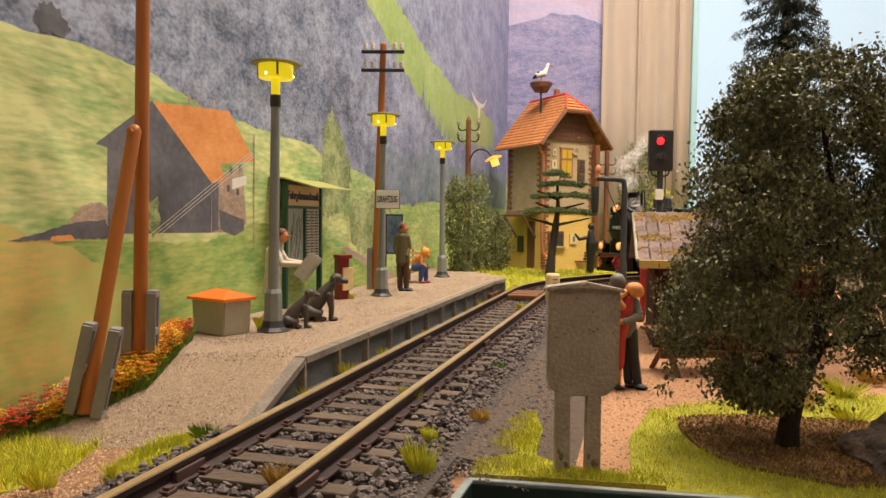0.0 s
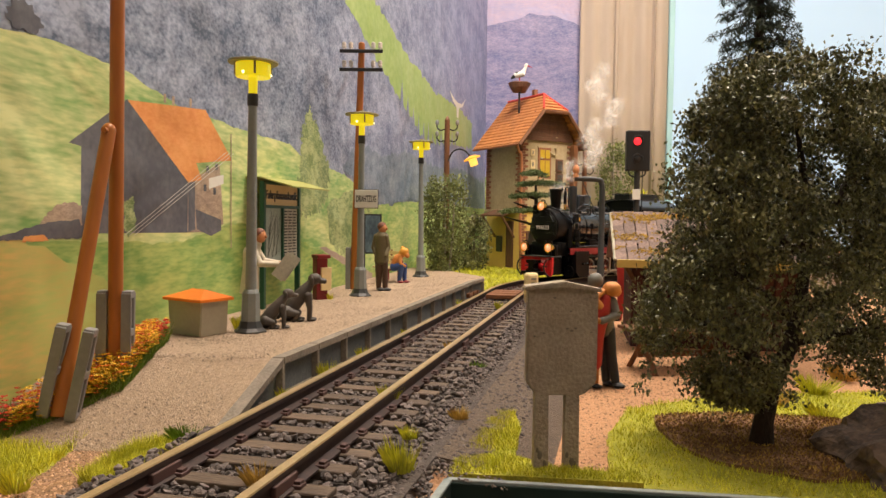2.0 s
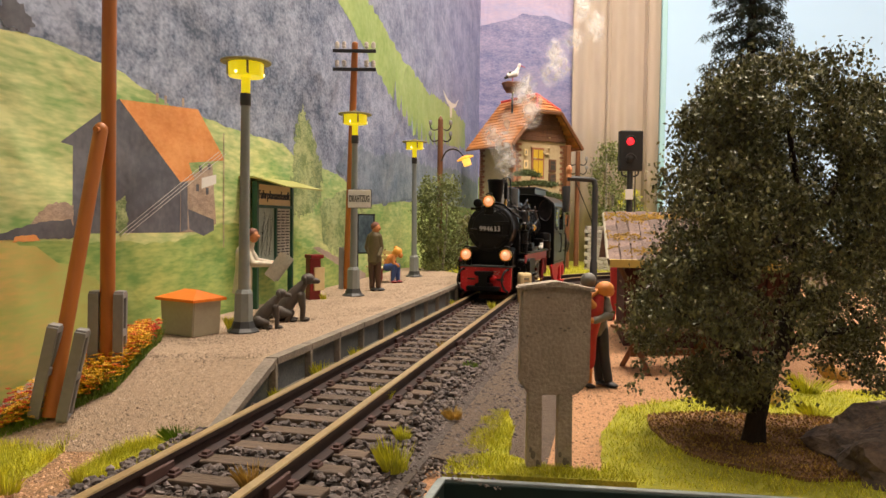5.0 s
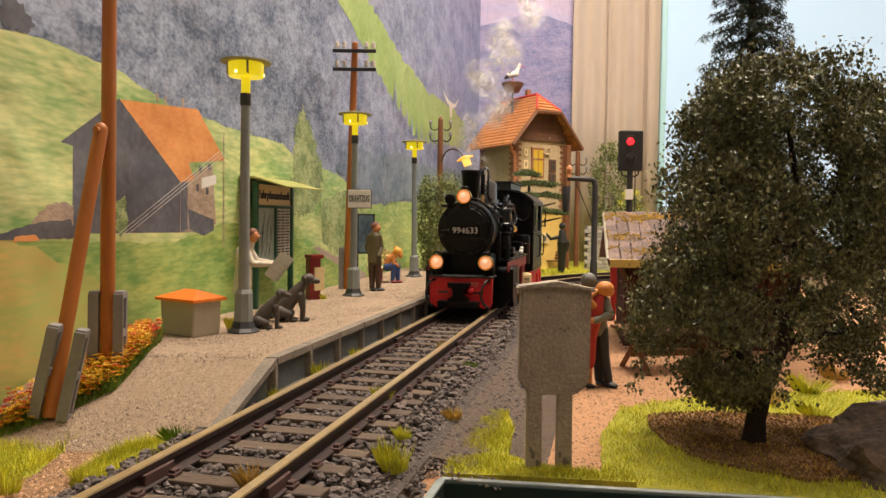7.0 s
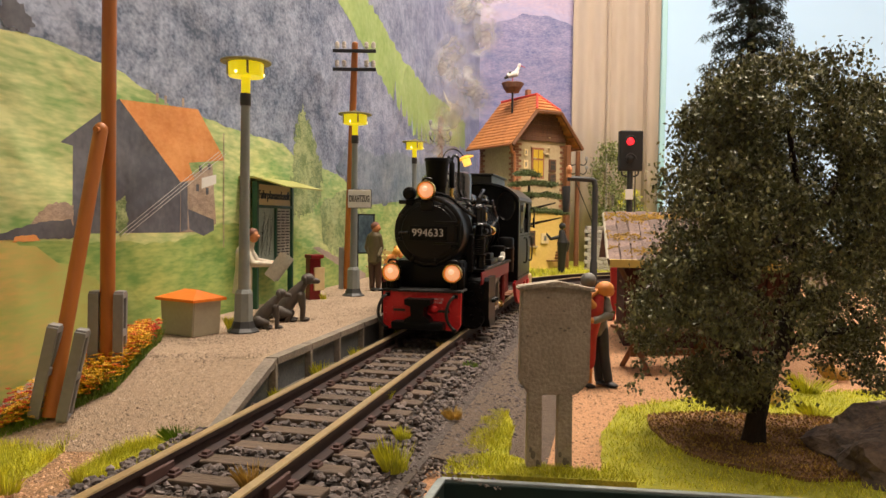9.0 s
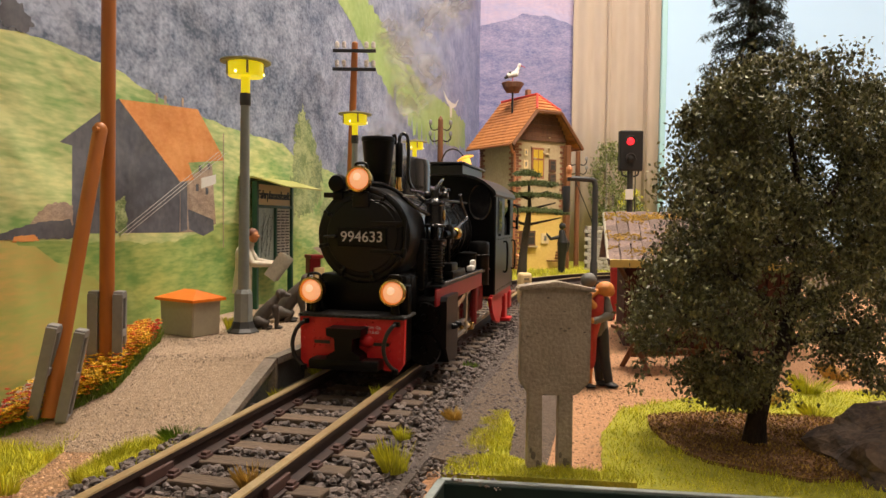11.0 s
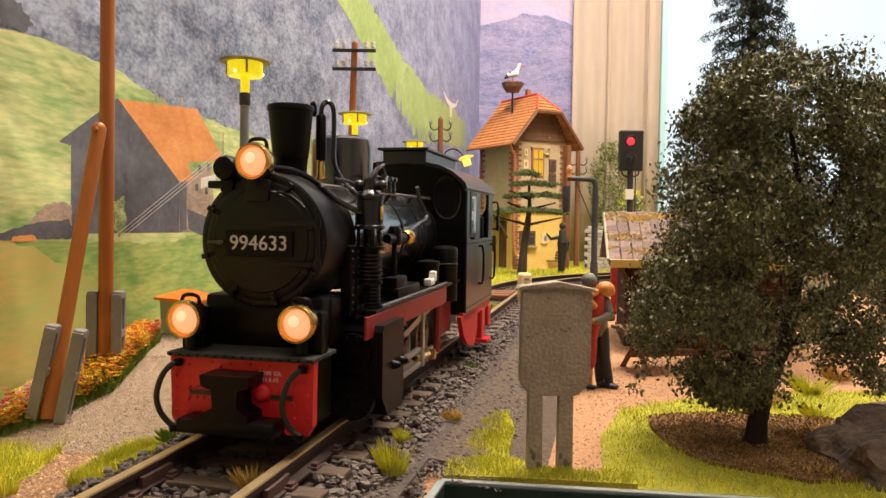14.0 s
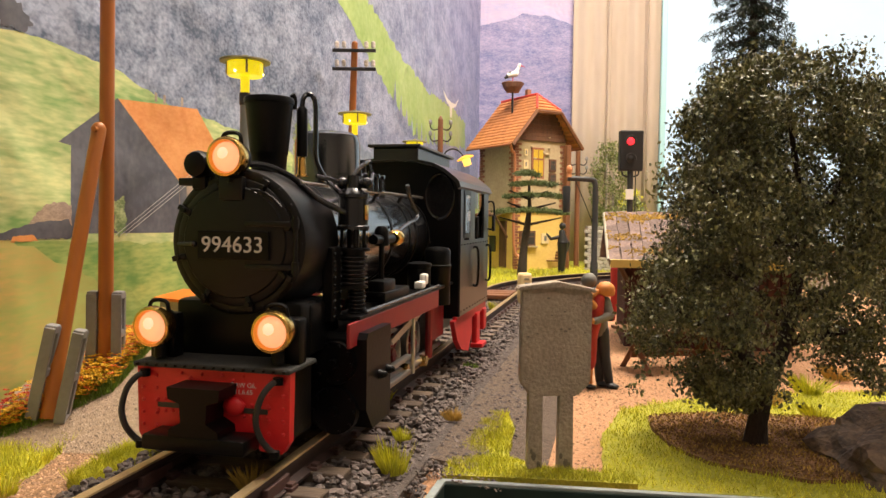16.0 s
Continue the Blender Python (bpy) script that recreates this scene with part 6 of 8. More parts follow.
# boards of the foot crossing
for sc in (-0.06, -0.035, -0.012):
    for o, w in ((-0.054, 0.034), (-0.0, 0.036), (0.052, 0.034)):
        q, a = on_track(sc, o)
        bm = B()
        box(bm, (0, 0, 0), (w, 0.019, 0.005), None, 0.0006)
        shared("crossing_board", mesh_of(bm, "pole_wood", "crossing_board"), track, pose(q.x, q.y, 0.0145, 0, 0, -math.degrees(a) + random.uniform(-1, 1)))


# ballast stones
def stone_shape(seed):
    rnd = random.Random(seed)
    bm = B()
    bmesh.ops.create_icosphere(bm, subdivisions=1, radius=1.0)
    for v in bm.verts:
        v.co = Vector((v.co.x * rnd.uniform(0.55, 1.25), v.co.y * rnd.uniform(0.5, 1.1), v.co.z * rnd.uniform(0.4, 0.85)))
    return bm


shapes = [stone_shape(k) for k in range(7)]
stone_v = [[v.co.copy() for v in bm.verts] for bm in shapes]
stone_f = [[[v.index for v in f.verts] for f in bm.faces] for bm in shapes]
stone_me = [mesh_of(bm, "ballast", "ballast_stone") for bm in shapes]


def clear_of_track(o, s):
    """True where a stone may lie: off the rails, and between sleepers rather than on them."""
    if min(abs(o - 0.0236), abs(o + 0.0236)) < 0.0052:
        return False
    if abs(o) < 0.043:
        ph = ((s - S0 - 0.006) / 0.0222) % 1.0
        return 0.25 < ph < 0.75 or random.random() < 0.06
    return True


vv, ff, near = [], [], 0
for i in range(14000):
    s = S0 + 0.08 + (0.95) * (random.random() ** 1.5)
    if i % 5 == 0:
        s = random.uniform(-0.1, 0.45)
    o = random.uniform(-0.041 if s > -0.64 else -0.048, 0.066 if s > -0.5 else 0.082)
    if not clear_of_track(o, s):
        continue
    if on_track(s, o)[0].x > -0.006 and on_track(s, o)[0].y < 0.300:
        continue
    r = random.uniform(0.0011, 0.0026) * (0.75 if o > 0.056 else 1)
    p, a = on_track(s, o)
    z = 0.0080 + r * 0.35 + random.uniform(-0.0008, 0.0012) - max(0, o - 0.048) * 0.25
    if i % 5 and p.y < 0.335 and near < 290:
        near += 1
        ob = new("ballast_stone", stone_me[i % 7])
        ob.parent = track
        ob.matrix_local = pose(p.x, p.y, z, random.uniform(-25, 25), random.uniform(-25, 25), random.uniform(0, 360)) @ Matrix.Scale(r, 4)
        continue
    m = pose(p.x, p.y, z, random.uniform(-25, 25), random.uniform(-25, 25), random.uniform(0, 360)) @ Matrix.Scale(r, 4)
    n0 = len(vv)
    vv += [m @ c for c in stone_v[i % 7]]
    ff += [[n0 + q for q in f] for f in stone_f[i % 7]]
for i in range(3500):
    s, o = random.uniform(-0.72, 0.0), 0.05 + 0.045 * random.random() ** 1.5
    r = random.uniform(0.0006, 0.0016)
    p, a = on_track(s, o)
    if p.x > -0.006 and p.y < 0.300:
        continue
    m = pose(p.x, p.y, 0.0064 - max(0, o - 0.054) * 0.105 + r * 0.3, random.uniform(-25, 25), random.uniform(-25, 25), random.uniform(0, 360)) @ Matrix.Scale(r, 4)
    n0 = len(vv)
    vv += [m @ c for c in stone_v[i % 7]]
    ff += [[n0 + q for q in f] for f in stone_f[i % 7]]
tagged(soup("ballast_stones", vv, ff, "ballast"), "loose brown-grey track ballast stones", "ballast", "", "stuff")

# fine loose gravel on platform and path
def scatter(name, n, place, r0, r1, mat, label):
    vv, ff = [], []
    for i in range(n):
        x, y, z = place()
        r = random.uniform(r0, r1)
        m = pose(x, y, z + r * 0.2, random.uniform(-30, 30), random.uniform(-30, 30), random.uniform(0, 360)) @ Matrix.Scale(r, 4)
        for f in ((0, 1, 4), (1, 2, 4), (2, 3, 4), (3, 0, 4)):
            ff.append([len(vv) + q for q in f])
        vv += [m @ Vector(c) for c in ((-1, -0.7, -0.3), (0.9, -0.8, -0.3), (1, 0.8, -0.3), (-0.8, 0.9, -0.3), (0.1, 0.0, 0.7))]
    return tagged(soup(name, vv, ff, mat), label, "gravel", "", "stuff")


def plat_place():
    y = RAMP0 + (1.0 - RAMP0) * random.random() ** 1.3
    return random.uniform(wall_x(y) + 0.02, plat_edge(min(y, PEND)) - 0.011), y, plat_z(y)


def path_place():
    y = random.uniform(0.30, 0.75)
    p, _ = on_track((y - T_Y) / math.cos(T_ANG), 0.10)
    return p.x + random.uniform(-0.045, 0.11), y, 0.0


M["grit_pale"] = material("grit_pale", (0.50, 0.38, 0.28), 0.9, second=(0.27, 0.205, 0.15), scale=300, amount=0.9, island=0.4)
M["grit_brown"] = material("grit_brown", (0.60, 0.36, 0.21), 0.9, second=(0.22, 0.14, 0.09), scale=300, amount=0.9, island=0.5)
M["grit_dark"] = material("grit_dark", (0.26, 0.20, 0.16), 0.9, second=(0.10, 0.08, 0.07), scale=300, amount=0.9, island=0.5)
scatter("gravel", 16000, plat_place, 0.0003, 0.0007, "grit_pale", "fine beige gravel grains on the platform")
scatter("gravel", 9000, path_place, 0.0003, 0.0008, "grit_brown", "fine reddish gravel grains on the footpath")


def soil_place():
    return random.uniform(-0.175, -0.10), random.uniform(0.255, 0.345), 0.0006


scatter("gravel", 5000, soil_place, 0.0004, 0.0010, "grit_brown", "loose brown earth crumbs at the ramp foot")


def cinder_place():
    s, o = random.uniform(-0.66, 0.1), random.uniform(0.052, 0.100)
    p, _ = on_track(s, o)
    return p.x, p.y, 0.0064 - (o - 0.054) * 0.105


scatter("gravel", 9000, cinder_place, 0.0003, 0.0009, "grit_dark", "fine dark cinder grains beside the track")

# ---------------- lawns, soil, meadow ----------------
LAWN_R = [(0.066, 0.292), (0.077, 0.354), (0.101, 0.414), (0.167, 0.452), (0.30, 0.47), (0.50, 0.60), (0.50, 0.28), (0.2, 0.272)]
LAWN_L = [(0.000, 0.296), (0.010, 0.33), (0.026, 0.394), (0.036, 0.39), (0.036, 0.36), (0.030, 0.320), (0.045, 0.305), (0.078, 0.298), (0.078, 0.2875)]
LAWN_W = [(-0.33, 0.26), (-0.30, 0.40), (-0.20, 0.37), (-0.17, 0.352), (-0.168, 0.33), (-0.165, 0.295), (-0.175, 0.27), (-0.2, 0.25)]
LAWN_M = [(-0.145, 0.285), (-0.142, 0.31), (-0.128, 0.334), (-0.110, 0.334), (-0.106, 0.322), (-0.118, 0.296), (-0.130, 0.275)]
LAWN_F = [(-0.1, 1.16), (0.03, 1.07), (0.075, 1.06), (0.16, 1.22), (0.25, 1.30), (0.45, 1.38), (0.9, 1.42), (0.9, 1.94), (0.0, 1.94)]
SOIL_R = [(0.106, 0.372), (0.112, 0.395), (0.15, 0.405), (0.21, 0.395), (0.24, 0.35), (0.2, 0.30), (0.15, 0.298), (0.118, 0.32), (0.108, 0.345)]
SOIL_L = [(-0.168, 0.285), (-0.170, 0.335), (-0.150, 0.345), (-0.142, 0.32), (-0.145, 0.28), (-0.15, 0.26)]
FLOWER = [(-0.235, 0.318), (-0.212, 0.345), (-0.190, 0.366), (-0.181, 0.40), (-0.187, 0.455), (-0.177, 0.462), (-0.170, 0.442), (-0.161, 0.396), (-0.164, 0.368), (-0.182, 0.349), (-0.206, 0.327)]
patch("lawn", LAWN_R, 0.0, "turf", "short yellow-green model lawn", "lawn", 0.002)
patch("lawn", LAWN_L, 0.0030, "turf", "short yellow-green strip of model lawn", "lawn", 0.001)
patch("lawn", LAWN_W, 0.0006, "turf", "yellow-green model grass by the mural wall", "lawn", 0.002)
patch("lawn", LAWN_M, 0.0020, "turf", "small grass patch at the platform ramp", "lawn", 0.002)
patch("lawn", LAWN_F, 0.001, "turf", "far green lawn around the tower house", "lawn", 0.006)
patch("soil_bed", SOIL_R, 0.0016, "soil", "brown leaf litter around the tree", "soil", 0.003)
patch("soil_bed", SOIL_L, 0.0002, "soil", "bare brown earth patch", "soil", 0.002)


def inside(x, y, poly):
    c, n = False, len(poly)
    for i in range(n):
        (x0, y0), (x1, y1) = poly[i], poly[(i + 1) % n]
        if (y0 > y) != (y1 > y) and x < (x1 - x0) * (y - y0) / (y1 - y0) + x0:
            c = not c
    return c


def blades(name, poly, n, z, h0, h1, mat, label, skip=None, w=0.0003, category="grass", xr=None, yr=None):
    xs, ys = [p[0] for p in poly], [p[1] for p in poly]
    x0, x1 = xr or (min(xs), max(xs))
    y0, y1 = yr or (min(ys), max(ys))
    vv, ff = [], []
    made = 0
    while made < n:
        x, y = random.uniform(x0, x1), random.uniform(y0, y1)
        if not inside(x, y, poly):
            made += 0.2
            continue
        made += 1
        if skip and inside(x, y, skip):
            continue
        h = random.uniform(h0, h1) * (0.7 + 0.6 * noise.noise((x * 70, y * 70, 1)))
        a, b = random.uniform(0, 6.28), random.uniform(0, 6.28)
        l = h * random.uniform(0.2, 0.8)
        k = len(vv)
        zb = z(y) if callable(z) else z
        vv += [(x - w * math.cos(a), y - w * math.sin(a), zb), (x + w * math.cos(a), y + w * math.sin(a), zb), (x + l * math.cos(b), y + l * math.sin(b), zb + h)]
        ff.append((k, k + 1, k + 2))
    return tagged(soup(name, vv, ff, mat), label, category, "", "stuff")


blades("grass", LAWN_R, 26000, 0.0012, 0.002, 0.0042, "grass", "short yellow-green static grass", SOIL_R, 0.00022, xr=(0.06, 0.32), yr=(0.275, 0.52))
blades("grass", LAWN_L, 9000, 0.0034, 0.002, 0.0042, "grass", "short yellow-green static grass", None, 0.00022)
blades("grass", LAWN_W, 22000, 0.0010, 0.003, 0.008, "grass", "yellow-green static grass by the wall", None, 0.00026, xr=(-0.28, -0.16), yr=(0.25, 0.4))
blades("grass", LAWN_M, 12000, 0.0025, 0.004, 0.0090, "grass", "yellow-green static grass at the ramp", None, 0.00024)
blades("grass", LAWN_F, 9000, 0.0020, 0.004, 0.010, "grass", "far green static grass", None, 0.0009, xr=(-0.1, 0.5), yr=(1.05, 1.7))
blades("leaf_litter", SOIL_R, 5000, 0.0026, 0.0004, 0.0022, "grass_dry", "dry brown leaf litter", None, 0.0005, "leaf litter")
blades("leaf_litter", SOIL_R, 7000, 0.0026, 0.0004, 0.0020, "soil", "dark brown leaf litter", None, 0.0006, "leaf litter")

# flowers
for nm, c in (("petal_yellow", (0.90, 0.60, 0.03)), ("petal_orange", (0.85, 0.20, 0.02)), ("petal_red", (0.75, 0.05, 0.02)), ("herb", (0.16, 0.26, 0.02))):
    M[nm] = material(nm, c, 0.6, second=tuple(v * 0.7 for v in c), scale=300, island=0.3)
blades("flower_stems", FLOWER, 12000, plat_z, 0.004, 0.013, "herb", "green flower stems along the wall", None, 0.0003, "flowers")
for mt, n, lb in (("petal_yellow", 2600, "yellow flower heads along the wall"), ("petal_orange", 800, "orange flower heads along the wall"), ("petal_red", 900, "red flower heads along the wall")):
    vv, ff = [], []
    for i in range(n * 5):
        x, y = random.uniform(-0.245, -0.155), random.uniform(0.30, 0.465)
        g = noise.noise((x * 45, y * 45, 4))
        if not inside(x, y, FLOWER) or (mt == "petal_red") != (g > 0.14):
            continue
        z = plat_z(y) + random.uniform(0.004, 0.0125)
        for q in range(4):
            a = q * 1.57 + random.random()
            k = len(vv)
            r = random.uniform(0.0008, 0.0014)
            vv += [(x, y, z), (x + r * math.cos(a - 0.6), y + r * math.sin(a - 0.6), z + r * 0.7), (x + 1.3 * r * math.cos(a), y + 1.3 * r * math.sin(a), z + r * 0.3), (x + r * math.cos(a + 0.6), y + r * math.sin(a + 0.6), z + r * 0.7)]
            ff.append((k, k + 1, k + 2, k + 3))
    tagged(soup("flower_heads", vv, ff, mt), lb, "flowers", "", "stuff")


def tuft(at, r, h, n, mat, label, lean=0.6):
    vv, ff = [], []
    for i in range(n):
        a, d = random.uniform(0, 6.28), r * random.random() ** 0.5 * 0.45
        x, y = d * math.cos(a), d * math.sin(a)
        hh, l = h * random.uniform(0.5, 1.0), r * random.uniform(0.1, lean)
        k, w = len(vv), 0.00028
        vv += [(x - w, y, 0), (x + w, y, 0), (x + l * math.cos(a) * 0.5 + w * 0.7, y + l * math.sin(a) * 0.5, hh * 0.6), (x + l * math.cos(a), y + l * math.sin(a), hh)]
        ff += [(k, k + 1, k + 2), (k, k + 2, k + 3)]
    ob = soup("grass_tuft", vv, ff, mat)
    ob.matrix_world = pose(*at)
    tagged(ob, label, "grass tuft", "tufts along the track")
    return ob


YG, DG = "yellow-green grass tuft beside the track", "dry straw-coloured tuft in the ballast"
for x, y, z, r, h, n, mt, lb in (
        (-0.0850, 0.3900, 0.008, 0.009, 0.0085, 130, "grass", YG), (-0.0725, 0.4450, 0.008, 0.010, 0.013, 150, "grass", YG), (-0.0580, 0.508, 0.008, 0.008, 0.010, 90, "grass", YG),
        (-0.0340, 0.610, 0.008, 0.008, 0.008, 90, "grass", YG), (-0.0310, 0.3870, 0.010, 0.009, 0.009, 120, "grass", YG), (-0.0170, 0.324, 0.009, 0.007, 0.006, 90, "grass", YG),
        (-0.0180, 0.2850, 0.008, 0.011, 0.013, 170, "grass", YG), (0.0065, 0.365, 0.007, 0.008, 0.006, 110, "grass_dry", DG), (0.0020, 0.547, 0.009, 0.008, 0.007, 90, "grass_dry", DG),
        (0.0200, 0.490, 0.007, 0.008, 0.005, 90, "herb", "small dull green tuft beside the track"), (-0.0680, 0.262, 0.010, 0.009, 0.008, 120, "grass_dry", DG),
        (-0.118, 0.330, 0.004, 0.012, 0.008, 200, "herb", "dark green low shrub at the ramp foot"), (-0.143, 0.500, PLAT, 0.007, 0.010, 120, "grass", "yellow-green tuft by the lamp post"),
        (-0.160, 0.268, 0.004, 0.010, 0.008, 140, "grass", YG), (-0.112, 0.690, PLAT, 0.006, 0.007, 60, "grass", "yellow-green tuft by the ticket machine"),
        (0.015, 0.82, 0.008, 0.010, 0.011, 90, "grass", YG), (-0.165, 0.505, PLAT, 0.006, 0.007, 70, "grass_dry", "small orange tuft by the grit box"),
        (0.055, 0.80, 0.010, 0.009, 0.009, 80, "grass", YG), (0.19, 0.43, 0.001, 0.016, 0.010, 200, "grass_dry", "dry grass tuft on the lawn"), (0.23, 0.46, 0.001, 0.018, 0.012, 220, "grass", "grass tuft on the lawn"),
        (0.27, 0.50, 0.001, 0.018, 0.012, 220, "grass_dry", "dry grass tuft on the lawn"), (0.205, 0.40, 0.001, 0.014, 0.009, 160, "grass", "grass tuft on the lawn")):
    tuft((x, y, z), r, h, n, mt, lb)

# ---------------- layout edge profile ----------------
edge = thing("layout_edge", (0.0, 0.292, 0.0), "dark green metal edge profile with grey lip", "edge profile", rz=-7.5)
bm = B()
box(bm, (0.30, -0.0025, -0.018), (0.60, 0.003, 0.041), None, 0.0004)
part("face", bm, "edge_green", edge, "dark green metal face")
bm = B()
box(bm, (0.30, -0.0020, 0.0030), (0.60, 0.0030, 0.0014), None, 0.0004)
part("lip", bm, "edge_grey", edge, "worn grey metal lip")
bm = B()
box(bm, (0.0012, -0.12, -0.018), (0.0030, 0.235, 0.041), pose(0, 0, 0, 0, 0, -6.5), 0.0004)
part("end_face", bm, "edge_green", edge, "dark green metal end face")
bm = B()
box(bm, (0.0012, -0.12, 0.0030), (0.0034, 0.235, 0.0014), pose(0, 0, 0, 0, 0, -6.5), 0.0004)
part("end_lip", bm, "edge_grey", edge, "worn grey metal end lip")
bm = B()
box(bm, (0.30, -0.16, -0.040), (0.60, 0.31, 0.004), None, 0.0006)
part("channel_floor", bm, "edge_green", edge, "dark green channel floor")

# ---------------- rocks ----------------
M["rock"] = material("rock", (0.21, 0.145, 0.105), 0.85, second=(0.06, 0.05, 0.05), scale=70, amount=1.0, bump=0.8)


def rock(at, r, sc, label):
    bm = B()
    bmesh.ops.create_icosphere(bm, subdivisions=4, radius=r)
    for v in bm.verts:
        n = noise.multi_fractal(v.co * (1.2 / r) + Vector(at) * 50, 1.0, 2.1, 4)
        v.co = v.co * (0.72 + 0.40 * n)
        v.co = Vector((v.co.x * sc[0], v.co.y * sc[1], v.co.z * sc[2]))
    ob = part("rock", bm, "rock", None)
    ob.matrix_world = pose(*at)
    return tagged(ob, label, "rock")


rock((0.212, 0.318, 0.004), 0.034, (1.15, 0.8, 0.52), "rugged grey-brown rock on the lawn")
rock((0.268, 0.36, 0.004), 0.04, (1.0, 0.9, 0.52), "rugged grey-brown rock behind the lawn")


# ---------------- trees ----------------
M["bark"] = material("bark", (0.045, 0.028, 0.02), 0.9, second=(0.02, 0.013, 0.01), scale=140, amount=1.0, bump=0.9, stretch=(1, 1, 0.3))
M["leaf_dark"] = material("leaf_dark", (0.21, 0.20, 0.080), 0.42, second=(0.08, 0.085, 0.034), scale=40, amount=1.0, island=0.7)
M["leaf_birch"] = material("leaf_birch", (0.24, 0.27, 0.09), 0.6, second=(0.13, 0.16, 0.05), scale=40, amount=0.9, island=0.4)
M["leaf_pine"] = material("leaf_pine", (0.13, 0.17, 0.055), 0.6, second=(0.06, 0.085, 0.03), scale=40, amount=0.9, island=0.4)
M["needle"] = material("needle", (0.045, 0.065, 0.04), 0.6, second=(0.02, 0.032, 0.022), scale=40, amount=0.9, island=0.4)
M["birch_bark"] = material("birch_bark", (0.55, 0.50, 0.42), 0.7, second=(0.10, 0.08, 0.07), scale=90, amount=1.0, stretch=(1, 1, 2.5))


def leaves(parent, centres, per, spread, size, mat, name="crown", flat=1.0, droop=0.0):
    """Many small leaves round clump centres, as one crown."""
    vv, ff = [], []
    for c in centres:
        for i in range(per):
            d = Vector((random.gauss(0, 1), random.gauss(0, 1), random.gauss(0, flat))) * spread * 0.55
            p = Vector(c) + d
            p.z -= droop * random.random()
            q = Euler((random.uniform(0, 6.28), random.uniform(0, 6.28), random.uniform(0, 6.28))).to_matrix()
            r = size * random.uniform(0.6, 1.3)
            k = len(vv)
            vv += [p + q @ Vector(e) * r for e in ((-1, -0.15, 0), (0, -0.65, 0.12), (1, 0.1, 0), (0.05, 0.65, 0.15))]
            ff.append((k, k + 1, k + 2, k + 3))
    return soup(name, vv, ff, mat, parent)


big_tree = thing("tree", (0.1490, 0.3480, 0.0), "dense dark olive-green deciduous model tree on the lawn", "tree")
bm = B()
limb(bm, [(0, 0, -0.002), (0.001, 0, 0.012), (0.006, 0.002, 0.034), (0.013, 0.003, 0.046), (0.018, 0.005, 0.064), (0.021, 0.004, 0.09), (0.018, 0.004, 0.13), (0.012, 0.003, 0.165)],
     [0.0062, 0.0046, 0.0042, 0.0036, 0.0032, 0.0026, 0.0018, 0.0008])
for a, b, c in (((0.006, 0.002, 0.034), (-0.018, -0.004, 0.052), (-0.04, -0.006, 0.066)), ((0.018, 0.005, 0.064), (0.04, 0, 0.078), (0.06, 0, 0.1)), ((0.016, 0.004, 0.05), (0.034, -0.004, 0.056), (0.055, -0.006, 0.06)),
                ((0.021, 0.004, 0.09), (-0.004, 0.0, 0.108), (-0.03, -0.003, 0.125)), ((0.02, 0.004, 0.1), (0.036, 0.004, 0.12), (0.045, 0.003, 0.145)), ((0.018, 0.005, 0.06), (-0.005, 0.02, 0.08), (-0.02, 0.03, 0.10))):
    limb(bm, [a, b, c], [0.0026, 0.0017, 0.0007])
part("trunk", bm, "bark", big_tree, "dark rough trunk with bent limbs", True)
cs = []
# half-width of the crown towards both sides at each height
prof = ((0.024, -0.020, 0.002), (0.030, -0.030, 0.0), (0.0301, -0.036, 0.064), (0.038, -0.042, 0.068), (0.05, -0.060, 0.067), (0.065, -0.060, 0.072), (0.09, -0.054, 0.074), (0.12, -0.048, 0.072), (0.14, -0.045, 0.070), (0.155, -0.036, 0.068), (0.170, -0.026, 0.060), (0.181, -0.012, 0.048))
tries = 0
while len(cs) < 760 and tries < 60000:
    tries += 1
    z = random.uniform(0.02, 0.184)
    for (z0, l0, r0), (z1, l1, r1) in zip(prof, prof[1:]):
        if z0 <= z <= z1:
            f = (z - z0) / (z1 - z0)
            l, r = l0 + (l1 - l0) * f, r0 + (r1 - r0) * f
            break
    else:
        continue
    mid, half = (l + r) / 2, (r - l) / 2
    u, v = random.uniform(-1, 1), random.uniform(-1, 1)
    if not 0.45 < math.hypot(u, v) < 1.0:
        continue
    x, y = mid + half * u, 0.048 * v * (half / 0.062)
    if noise.noise((x * 32, y * 32, z * 32)) < -0.22:
        continue
    if 0.028 < x < 0.056 and 0.070 < z < 0.089 and abs(y) < 0.05:
        continue
    if 0.024 < x < 0.034 and 0.155 < z and y < 0.05:
        continue
    if -0.010 < x - 0.3 * z < 0.012 and z < 0.060 and y < 0.025:
        continue
    if -0.002 < x < 0.036 and z < 0.050:
        continue
    cs.append((x, y, z))
leaves(big_tree, cs, 110, 0.0066, 0.00112, "leaf_dark")
leaves(big_tree, [(-0.0605, -0.01, 0.030), (-0.057, -0.01, 0.036), (-0.058, -0.01, 0.041)], 22, 0.003, 0.0012, "leaf_dark", "low_sprig")

